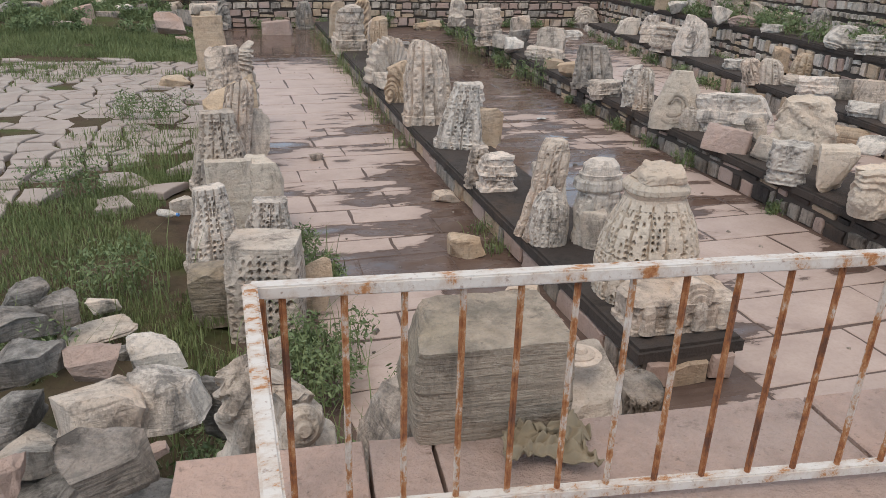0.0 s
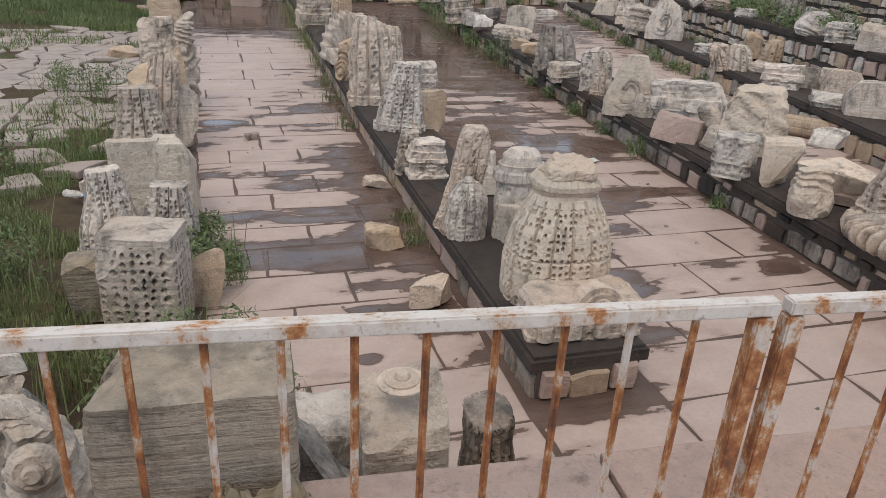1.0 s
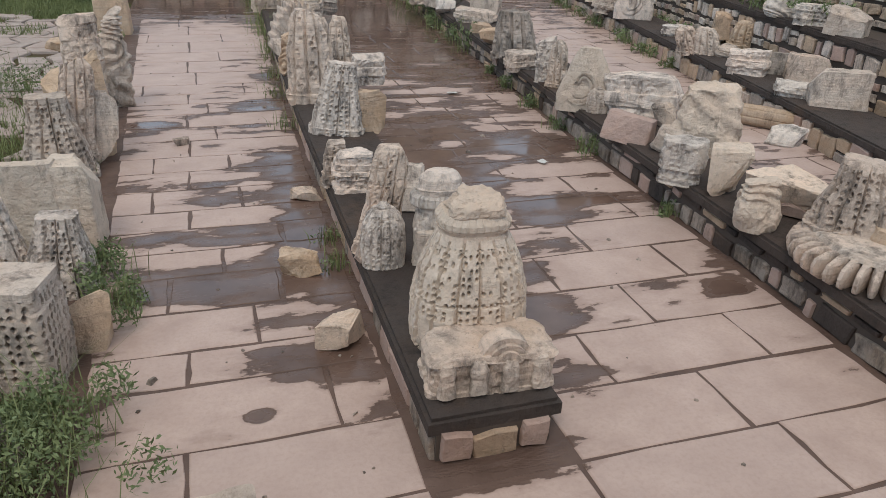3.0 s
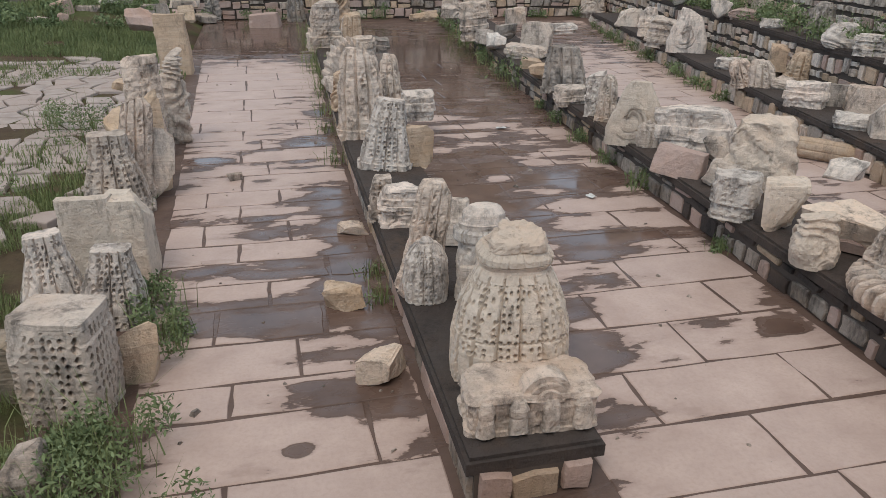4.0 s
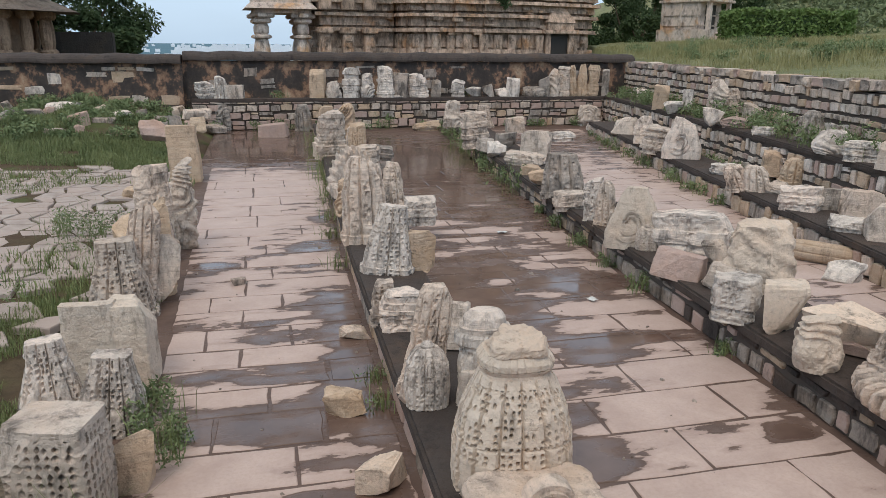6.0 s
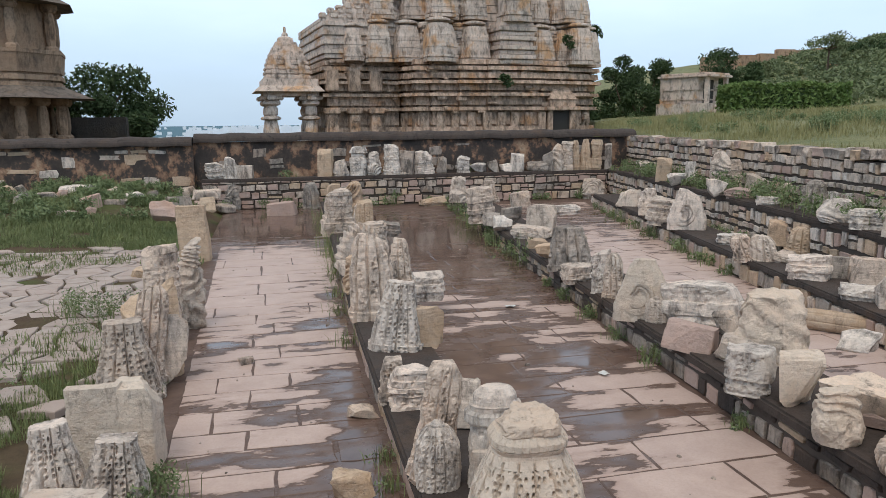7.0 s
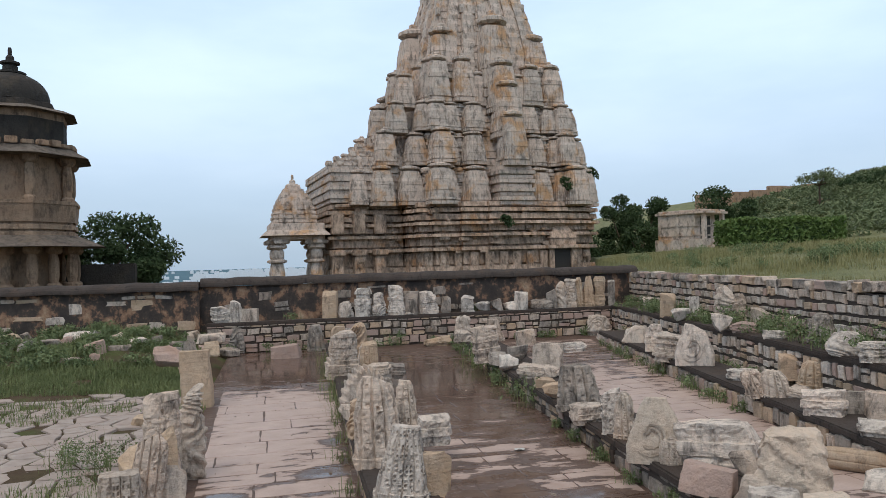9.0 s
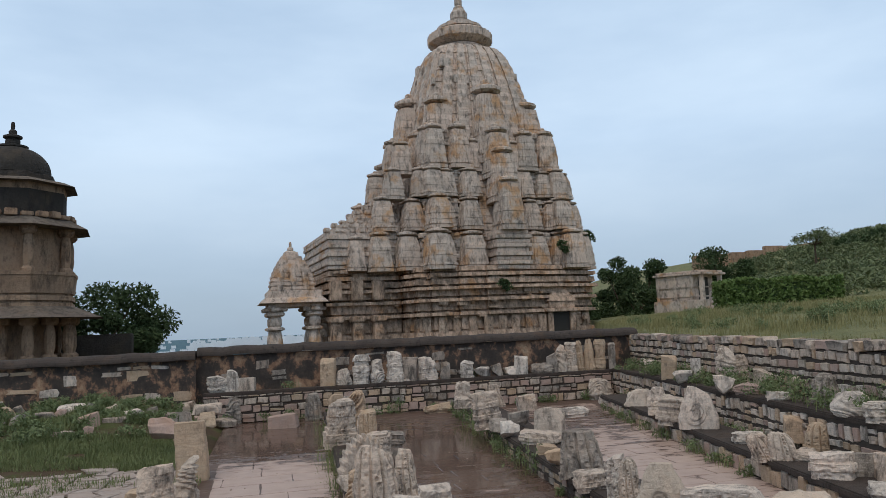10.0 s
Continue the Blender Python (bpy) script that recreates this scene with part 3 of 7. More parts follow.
def make_bank():
    """Grass bank held by the rubble wall, rising to the hill behind."""
    ys = np.concatenate([np.arange(-8, 40, 0.7), np.arange(40, 100, 4), np.arange(100, 221, 15)])
    us = np.concatenate([[0.0], np.geomspace(0.4, 300, 46)])
    Y, U = np.meshgrid(ys, us, indexing="ij")
    edge = np.where(Y < 23.5, r4_x(Y) + 0.2, r4_x(23.5) + 0.2 + (Y - 23.5) * 0.40)
    X = edge + U
    Z = 1.72 + np.clip((Y - 9) / 14, 0, 1) * 0.25 + 0.25 * np.clip(U / 4, 0, 1) + np.clip(U - 3, 0, 14) * 0.045 + np.clip(Y - 22, 0, 40) * 0.01
    far = np.clip((X - 42) / 90, 0, 1)
    Z = Z + 15.0 * far * far * (3 - 2 * far)
    Z = Z + value_noise(np.stack([X, Y, X * 0], -1), 0.5, 8) * 0.06
    Z[:, 0] -= 0.15
    Z = np.where((Y > 23.5) & (U < 0.3), -0.5, Z)
    V = np.stack([X, Y, Z], -1).reshape(-1, 3).tolist()
    k = len(us)
    F = [(r * k + i, r * k + i + 1, (r + 1) * k + i + 1, (r + 1) * k + i) for r in range(len(ys) - 1) for i in range(k - 1)]
    tagged(new("ground_bank", mesh_of("ground_bank", V, F, BANK, True)), "sloping bank of green and straw-coloured grass", "ground", kind="structure")


def bank_z(x, y):
    edge = np.where(y < 23.5, r4_x(y) + 0.2, r4_x(23.5) + 0.2 + (y - 23.5) * 0.40)
    u = x - edge
    z = 1.72 + np.clip((y - 9) / 14, 0, 1) * 0.25 + 0.25 * np.clip(u / 4, 0, 1) + np.clip(u - 3, 0, 14) * 0.045 + np.clip(y - 22, 0, 40) * 0.01
    far = np.clip((x - 42) / 90, 0, 1)
    return z + 15.0 * far * far * (3 - 2 * far)


def bank_material():
    m, n, l, p = shader("grassy_bank")
    pos = n.new("ShaderNodeNewGeometry").outputs["Position"]
    a = noise_node(n, l, 0.5, 6, 0.6, pos)
    b = noise_node(n, l, 12, 6, 0.65, pos)
    col = ramp(n, l, a, (0.35, (0.11, 0.13, 0.045)), (0.65, (0.21, 0.20, 0.085)))
    col = mixc(n, l, grey(n, l, b, 0.4, 0.7, 0, 0.6), col, (0.06, 0.07, 0.025))
    l.new(col, p.inputs["Base Color"])
    p.inputs["Roughness"].default_value = 0.95
    bump(n, l, p, b, 0.8, 0.06)
    return m


BANK = bank_material()
make_ground()
make_bank()

# mud floor under the paving of the three aisles
bm = bmesh.new()
box(bm, 0.0, 12.2, 1.0, 22.6, -0.30, -0.004)
tagged(part("floor", bm, MUD), "wet brown mud floor with puddles between paving slabs", "floor", kind="structure")


def strip(name, pts_left, pts_right, z0, z1, material, label, bevel=0.03):
    """A low wall between two lines of (x, y) points."""
    bm = bmesh.new()
    ring = pts_left + pts_right[::-1]
    prism(bm, [(x, y, z0) for x, y in ring], [(x, y, z1) for x, y in ring])
    bmesh.ops.recalc_face_normals(bm, faces=bm.faces)
    if bevel:
        es = [e for e in bm.edges if all(abs(v.co.z - z1) < 1e-4 for v in e.verts)]
        bmesh.ops.bevel(bm, geom=es, offset=bevel, segments=2, affect="EDGES")
    return tagged(part(name, bm, material), label, "low wall", kind="structure")


Y_END = 21.8
# central plinth: mortared core and dark coping
CORE = plain_material("dark_mortar", (0.085, 0.066, 0.054), 0.95)
CENTRE = [(2.89, 2.06), (5.0, 2.09), (8.0, 2.14), (13.0, 2.32), (21.0, 2.62)]
RIGHT = [(2.0, 4.70), (3.5, 4.80), (5.3, 4.90), (9.9, 5.22), (13.5, 5.55), (17.0, 5.95), (21.0, 6.30)]


def edge(line, y, off=0.0):
    return float(np.interp(y, [a for a, _ in line], [b for _, b in line])) + off


def points(line, off):
    return [(x + off, y) for y, x in line]


centre_core = strip("wall_centre", points(CENTRE, 0.04)[:1] + points(CENTRE, 0.04)[1:], points(CENTRE, 0.62), -0.05, 0.15, CORE, "low rubble plinth of a line of carved fragments", 0)
centre_cap = strip("trim_centre", points(CENTRE, 0.0), points(CENTRE, 0.67), 0.15, 0.235, COPING, "black stained coping slab of a low plinth", 0.02)
right_core = strip("wall_right", points(RIGHT, 0.05), points(RIGHT, 0.80), -0.05, 0.24, CORE, "low rubble plinth beside a paved aisle", 0)
right_cap = strip("trim_right", points(RIGHT, 0.0), points(RIGHT, 0.85), 0.24, 0.32, COPING, "black stained coping of a low rubble plinth", 0.02)
outer_core = strip("wall_outer", [(r2_x(2.0) + 0.05, 2.0), (r2_x(19.5) + 0.05, 19.5)], [(r2_x(2.0) + 0.75, 2.0), (r2_x(19.5) + 0.75, 19.5)], -0.05, 0.26, CORE, "low rubble plinth in front of a stone terrace", 0)
outer_cap = strip("trim_outer", [(r2_x(2.0), 2.0), (r2_x(19.5), 19.5)], [(r2_x(2.0) + 0.8, 2.0), (r2_x(19.5) + 0.8, 19.5)], 0.26, 0.34, COPING, "dark coping of a low rubble plinth", 0.02)
terrace_core = strip("wall_terrace", [(r3_x(2.0) + 0.05, 2.0), (r3_x(Y_END) + 0.05, Y_END)], [(r4_x(2.0) + 0.3, 2.0), (r4_x(23.0) + 0.3, 23.0)], -0.05, 0.82, CORE, "rubble terrace wall with mortared joints", 0)
terrace_cap = strip("trim_terrace", [(r3_x(2.0), 2.0), (r3_x(Y_END), Y_END)], [(r3_x(2.0) + 0.42, 2.0), (r3_x(Y_END) + 0.42, Y_END)], 0.82, 0.9, COPING, "dark coping of a rubble terrace", 0.02)
bench_core = strip("wall_bench", [(-0.6, Y_END), (-0.6, 22.8)], [(r3_x(Y_END), Y_END), (r3_x(22.8) + 1, 22.8)], -0.05, 0.78, CORE, "rubble bench wall under the boundary wall", 0)
bench_cap = strip("trim_bench", [(-0.6, Y_END - 0.04), (-0.6, 22.2)], [(r3_x(Y_END) + 0.3, Y_END - 0.04), (r3_x(Y_END) + 0.3, 22.2)], 0.78, 0.86, COPING, "dark coping of a rubble bench", 0.02)
rubble_core = strip("wall_rubble", [(r4_x(-6) + 0.06, -6), (r4_x(23.0) + 0.06, 23.0)], [(r4_x(-6) + 0.6, -6), (r4_x(23.0) + 0.6, 23.4)], 0.0, 1.72, CORE, "tall dry rubble retaining wall", 0)

# boundary wall at the far end, with a rounded coping
back_wall = strip("wall_back", [(-0.85, 22.8), (-0.85, 23.3)], [(r4_x(23) + 0.2, 22.8), (r4_x(23) + 0.2, 23.3)], -0.1, 1.86, PLASTER, "rain-blackened plastered boundary wall with ochre patches", 0)
back_wall_left = strip("wall_back_left", [(-18, 22.55), (-18, 23.2)], [(-0.85, 22.62), (-0.85, 23.2)], -0.1, 1.78, PLASTER, "rain-blackened boundary wall with pale patches", 0)


def round_coping(name, x0, x1, y, z, half, height):
    bm = bmesh.new()
    k = 10
    prof = [(y - half, z)] + [(y - half * math.cos(math.pi * i / k), z + 0.05 + height * math.sin(math.pi * i / k)) for i in range(k + 1)] + [(y + half, z)]
    n = 40
    rings = []
    for j in range(n + 1):
        x = x0 + (x1 - x0) * j / n
        w = 0.015 * math.sin(j * 2.3) + 0.01 * math.sin(j * 5.1)
        rings.append([bm.verts.new((x, py, pz + w)) for py, pz in prof])
    for a, b in zip(rings, rings[1:]):
        for i in range(len(prof) - 1):
            bm.faces.new((a[i], a[i + 1], b[i + 1], b[i]))
    bm.faces.new(rings[0])
    bm.faces.new(rings[-1][::-1])
    bmesh.ops.recalc_face_normals(bm, faces=bm.faces)
    return tagged(part(name, bm, COPING), "rounded black coping along the boundary wall", "coping", kind="structure")


round_coping("trim_back", -0.83, r4_x(23) + 0.25, 23.03, 1.87, 0.36, 0.20)
round_coping("trim_back_left", -18, -0.86, 22.86, 1.79, 0.42, 0.20)

# viewing platform with its coping slabs, held up by a wall
bm = bmesh.new()
prism(bm, [(-0.10, -4.0, -0.1), (9.0, -4.0, -0.1), (9.0, 0.45, -0.1), (-0.10, 1.26, -0.1)], [(-0.10, -4.0, 1.05), (9.0, -4.0, 1.05), (9.0, 0.45, 1.05), (-0.10, 1.26, 1.05)])
tagged(part("platform", bm, PINK), "raised stone viewing platform behind the railing", "platform", kind="structure")


# ---- railing ----
def make_railing():
    rail = thing("railing", 0, 0, 1.181, 0, "rusty iron railing with peeling white paint on the platform edge", "railing")
    x0, y0, x1, y1 = 0.072, 1.058, 1.441, 0.868
    L = math.hypot(x1 - x0, y1 - y0)
    turn = math.degrees(math.atan2(y1 - y0, x1 - x0))

    def bar(name, parent, a, b, w, d, bev=0.003, turned=0.0):
        bm = bmesh.new()
        a, b = Vector(a), Vector(b)
        ln = (b - a).length
        box(bm, -w / 2, w / 2, -d / 2, d / 2, 0, ln, bev)
        q = (b - a).to_track_quat("Z", "Y").to_matrix().to_4x4()
        ob = part(name, bm, PAINT if "rail" in name else RUSTY, parent)
        ob.matrix_local = Matrix.Translation(a) @ q @ pose(0, 0, 0, 0, 0, turned)
        return ob

    def at(s, z):
        return (x0 + (x1 - x0) * s, y0 + (y1 - y0) * s, z + (0.022 * s - 0.042 if z > 0.3 else 0.0))

    def panel(s0, s1, count, first, coat=None):
        top = bar("top_rail", rail, at(s0, 0.535), at(s1, 0.535), 0.028, 0.024)
        if coat:
            top.data.materials[0] = coat
        bar("bottom_rail", rail, at(s0, 0.03), at(s1, 0.03), 0.026, 0.024)
        for i in range(count):
            s = first + i * 0.1005 / L
            b = bar("bar", rail, at(s, 0.035), at(s, 0.528), 0.0105, 0.0105, 0.002, 20)

    panel(0.0, 1.0, 13, 0.0365)
    panel(1.012, 2.9, 24, 1.104, NEWPAINT)
    for s in (0.985, 1.022):
        bar("post", rail, at(s, 0.0), at(s, 0.52), 0.029, 0.029, 0.003, turn)
    bar("post", rail, at(0.006, 0.0), at(0.006, 0.53), 0.029, 0.029, 0.003, turn)
    bar("post", rail, at(1.955, 0.0), at(1.955, 0.52), 0.029, 0.029, 0.003, turn)
    # the side that runs back towards the viewer
    side = (0.0, -0.85)
    bar("side_rail", rail, (x0, y0 - 0.012, 0.492), (x0 + side[0], y0 + side[1], 0.492), 0.024, 0.042)
    bar("side_rail", rail, (x0, y0 - 0.012, 0.03), (x0 + side[0], y0 + side[1], 0.03), 0.024, 0.028)
    bar("bar", rail, (x0 + side[0] * 0.3, y0 + side[1] * 0.3, 0.04), (x0 + side[0] * 0.3, y0 + side[1] * 0.3, 0.485), 0.0105, 0.0105)
    bar("bar", rail, (x0 + side[0] * 0.62, y0 + side[1] * 0.62, 0.04), (x0 + side[0] * 0.62, y0 + side[1] * 0.62, 0.485), 0.0105, 0.0105)


make_railing()


# ---- the temple ----
def ratha_ring(half, z, depths=(0.0, 0.05, 0.10, 0.14), cuts=(1.0, 0.74, 0.50, 0.26)):
    """The stepped plan of a temple: a square whose faces stand forward in steps towards the middle."""
    quarter = []
    for i, (c, dp) in enumerate(zip(cuts, depths)):
        off = 1 - depths[-1] + dp
        if i:
            quarter.append((half * c, half * (1 - depths[-1] + depths[i - 1])))
        quarter.append((half * c if i else half * off, half * off))
    side = [(x, y) for x, y in quarter]
    face = side + [(-x, y) for x, y in side[::-1]]
    ring = []
    for k in range(4):
        a = k * math.pi / 2
        ring += [(x * math.cos(a) - y * math.sin(a), x * math.sin(a) + y * math.cos(a), z) for x, y in face[:-1]]
    return ring


def stack(bm, layers, warp=None):
    """Closed bands between pairs of (half, z)."""
    for (h0, z0), (h1, z1) in layers:
        prism(bm, ratha_ring(h0, z0), ratha_ring(h1, z1))


def disc(bm, x, y, z0, z1, r, ribs=0, k=24, bulge=1.0):
    prof = [(z0, r * 0.72), (z0 + (z1 - z0) * 0.25, r * bulge), (z0 + (z1 - z0) * 0.7, r * bulge), (z1, r * 0.7)]
    rings = []
    for z, rad in prof:
        rings.append([bm.verts.new((x + rad * (1 - (0.06 if ribs and i % 2 else 0)) * math.cos(2 * math.pi * i / k), y + rad * (1 - (0.06 if ribs and i % 2 else 0)) * math.sin(2 * math.pi * i / k), z)) for i in range(k)])
    for a, b in zip(rings, rings[1:]):
        for i in range(k):
            bm.faces.new((a[i], a[(i + 1) % k], b[(i + 1) % k], b[i]))
    bm.faces.new(rings[-1])
    bm.faces.new(rings[0][::-1])


def mini_spire(w, h, seed):
    """A small tower: base band, ribbed curved shaft, cap disc; its own mesh at the origin."""
    rng = np.random.default_rng(seed)
    bm = bmesh.new()
    hw = w / 2
    z = 0.0
    for hh, sc in ((0.07, 1.06), (0.03, 0.96), (0.05, 1.04)):
        prism(bm, ratha_ring(hw * sc, z * h), ratha_ring(hw * sc, (z + hh) * h))
        z += hh
    n = 8
    for i in range(n):
        t0, t1 = i / n, (i + 0.96) / n
        f = lambda t: hw * (0.98 - 0.30 * t ** 2.0)
        jit = rng.uniform(-0.012, 0.012) * w
        prism(bm, ratha_ring(f(t0) + jit, (z + t0 * (0.80 - z)) * h), ratha_ring(f(t1) + jit, (z + t1 * (0.80 - z)) * h))
        g = hw * 0.97 * (0.98 - 0.30 * t1 ** 2.0)
        prism(bm, ratha_ring(g, (z + t1 * (0.80 - z)) * h), ratha_ring(g, (z + (i + 1) / n * (0.80 - z)) * h))
    me = bpy.data.meshes.new("spirelet")
    bm.to_mesh(me)
    bm.free()
    me.materials.append(TEMPLE)
    bm = bmesh.new()
    disc(bm, 0, 0, 0.79 * h, 0.84 * h, hw * 0.42, k=16)
    disc(bm, 0, 0, 0.835 * h, 0.92 * h, hw * 0.82, ribs=1, k=28)
    disc(bm, 0, 0, 0.915 * h, 0.95 * h, hw * 0.40, k=14)
    disc(bm, 0, 0, 0.945 * h, 1.0 * h, hw * 0.22, k=12)
    cap = bpy.data.meshes.new("cap")
    bm.to_mesh(cap)
    bm.free()
    cap.materials.append(TEMPLE)
    return me, cap


def make_temple():
    CX, CY = 16.1, 54.0
    temple = thing("temple", CX, CY, 0, 7.0, "tall carved pale stone temple with a clustered curved spire", "temple")
    rng = np.random.default_rng(5)
    B = 8.1
    # moulded base: bands of alternating depth
    bm = bmesh.new()
    z = -0.5
    bands = [(2.2, 0.96), (0.35, 1.0), (0.12, 0.95), (0.9, 0.965), (0.22, 1.015), (0.14, 0.955), (0.55, 0.985), (0.2, 1.03), (0.16, 0.96), (0.42, 1.0), (0.2, 1.045), (0.14, 0.97), (0.36, 1.02), (0.14, 0.965), (0.24, 1.03), (0.12, 0.97), (0.30, 1.0)]
    for hh, sc in bands:
        prism(bm, ratha_ring(B * sc, z), ratha_ring(B * (sc - 0.008), z + hh))
        z += hh
    base_top = z
    part("moulded_base", bm, TEMPLE_BASE, temple, "moulded lower courses, stained orange and black")
    # figure panels of the lowest visible course
    for k in range(4):
        for i in range(15):
            x = -B * 0.9 + i * B * 1.8 / 14
            ax = abs(x) / B
            y = -B * (0.845 if ax > 0.75 else 0.895 if ax > 0.5 else 0.945 if ax > 0.27 else 0.985) * 0.99
            if ax > 0.86 or k in (1, 2):
                continue
            bm = bmesh.new()
            box(bm, x - 0.30, x + 0.30, y - 0.10, y + 0.15, 1.45, 2.95, 0.03)
            for j in range(5):
                dz, dx = rng.uniform(1.6, 2.8), rng.uniform(-0.2, 0.2)
                box(bm, x + dx - 0.09, x + dx + 0.09, y - 0.17, y - 0.05, dz - 0.16, dz + 0.16, 0.03)
            ob = part("carved_panel", bm, TEMPLE_BASE, temple)
            ob.matrix_local = pose(0, 0, 0, 0, 0, 90 * k)
    # doorway with a hood
    bm = bmesh.new()
    box(bm, 2.3, 5.0, -B * 1.02, -B * 0.86, 3.05, 3.3, 0.04)
    box(bm, 2.6, 4.7, -B * 1.0, -B * 0.86, 3.3, 3.75, 0.04)
    prism(bm, [(2.5, -B * 1.01, 3.76), (4.8, -B * 1.01, 3.76), (4.8, -B * 0.86, 3.76), (2.5, -B * 0.86, 3.76)], [(3.1, -B * 0.95, 4.6), (4.2, -B * 0.95, 4.6), (4.2, -B * 0.86, 4.6), (3.1, -B * 0.86, 4.6)])
    for xx in (2.55, 4.35):
        box(bm, xx, xx + 0.4, -B * 0.99, -B * 0.86, 0.4, 3.05, 0.03)
    door = part("door_hood", bm, TEMPLE_BASE, temple)
    # solid dark slab in place of the shaded opening
    bm = bmesh.new()
    box(bm, 2.95, 4.35, -B * 0.965, -B * 0.9, 0.4, 3.04)
    part("doorway", bm, DOOR_SHADE, temple, "dark doorway")
    # the core of the spire
    apex = 23.6
    def half(t):
        return 7.5 * (1 - t) ** 0.5 * (1 - 0.15 * t) * 0.70 + 7.5 * 0.30 * (1 - t) + 2.3 * t
    bm = bmesh.new()
    n = 34
    for i in range(n):
        t0, t1 = i / n, (i + 1) / n
        z0, z1 = base_top + (apex - base_top) * t0, base_top + (apex - base_top) * t1
        zm = z0 + (z1 - z0) * 0.93
        j = rng.uniform(-0.05, 0.05)
        core = 0.90 + 0.06 * t0
        prism(bm, ratha_ring(half(t0) * core + j, z0), ratha_ring(half(t1) * core + j, zm))
        prism(bm, ratha_ring(half(t1) * core * 0.985, zm), ratha_ring(half(t1) * core * 0.985, z1))
    part("spire", bm, TEMPLE, temple, "curved ribbed spire of coursed stone")
    # upright ribs that run up the faces to the neck
    for k in range(4):
        for u in (-0.66, -0.40, -0.14, 0.14, 0.40, 0.66):
            bm = bmesh.new()
            rings = []
            for i in range(31):
                z0 = 13.0 + (apex - 13.0) * i / 30
                t = (z0 - base_top) / (apex - base_top)
                hw = half(t) * (0.90 + 0.06 * t)
                au = abs(u)
                y = -hw * (0.91 if au > 0.5 else 0.96 if au > 0.26 else 1.0)
                w, out = hw * 0.085, (0.17 if i % 2 else 0.10)
                rings.append([bm.verts.new((u * hw + a, y + b, z0)) for a, b in ((-w, 0.3), (-w, -out), (w, -out), (w, 0.3))])
            for a, b in zip(rings, rings[1:]):
                for j in range(4):
                    bm.faces.new((a[j], a[(j + 1) % 4], b[(j + 1) % 4], b[j]))
            bm.faces.new(rings[0][::-1])
            bm.faces.new(rings[-1])
            bmesh.ops.recalc_face_normals(bm, faces=bm.faces)
            ob = part("rib", bm, TEMPLE, temple)
            ob.matrix_local = pose(0, 0, 0, 0, 0, 90 * k)
    # blocks standing proud and recessed on the upper spire
    for k in (0, 1, 3):
        for i in range(14):
            bm = bmesh.new()
            z0 = rng.uniform(16.2, 22.6)
            t = (z0 - base_top) / (apex - base_top)
            hw = half(t) * (0.90 + 0.06 * t)
            x = rng.uniform(-0.75, 0.75) * hw
            ax = abs(x) / hw
            y = -hw * (0.86 if ax > 0.74 else 0.91 if ax > 0.5 else 0.96 if ax > 0.26 else 1.0)
            s = rng.uniform(0.16, 0.42)
            box(bm, x - s, x + s, y - rng.uniform(0.03, 0.13), y + 0.4, z0, z0 + rng.uniform(0.3, 0.8), 0.03)
            ob = part("proud_block", bm, TEMPLE, temple)
            ob.matrix_local = pose(0, 0, 0, 0, 0, 90 * k)
    # clustered small towers, tier over tier
    shapes = [mini_spire(1.0, 1.0, s) for s in range(5)]
    def spirelet(x, y, z, w, h, turn=0.0):
        shaft, top = shapes[int(rng.integers(0, 5))]
        ob = new("spirelet", shaft)
        ob.parent = temple
        new("cap", top).parent = ob
        ob.matrix_local = Matrix.LocRotScale((x, y, z), Euler((0, 0, radians(turn + rng.uniform(-2, 2)))), (w, w, h))
    # columns of small towers: wide ones on the projections, slim moulded piers between them
    def face_depth(z, x):
        hw = half(max(0.0, (z - base_top) / (apex - base_top))) * 0.94
        ax = abs(x) / hw
        return hw * (0.86 if ax > 0.74 else 0.91 if ax > 0.50 else 0.96 if ax > 0.26 else 1.0)
    pier_mesh = []
    for seed in range(3):
        bm = bmesh.new()
        z = 0.0
        while z < 1.0:
            hh = float(rng.uniform(0.06, 0.16))
            r = float(rng.choice((0.30, 0.42, 0.36, 0.47)))
            box(bm, -r, r, -r, r, z, min(1.0, z + hh) - 0.012, 0.03)
            z += hh
        disc(bm, 0, 0, 0.98, 1.12, 0.5, ribs=1, k=20)
        me = bpy.data.meshes.new("pier")
        bm.to_mesh(me)
        bm.free()
        me.materials.append(TEMPLE)
        pier_mesh.append(me)
    tiers = [(6.1, 2.85, 2.0, (-7.0, -4.75, -2.5, 2.5, 4.75, 7.0)), (8.85, 2.45, 1.8, (-6.4, -4.45, -2.4, 2.4, 4.45, 6.4)),
             (11.15, 2.2, 1.65, (-5.7, -4.0, -2.2, 2.2, 4.0, 5.7)), (13.2, 3.3, 1.75, (-4.9, -2.7, 2.7, 4.9))]
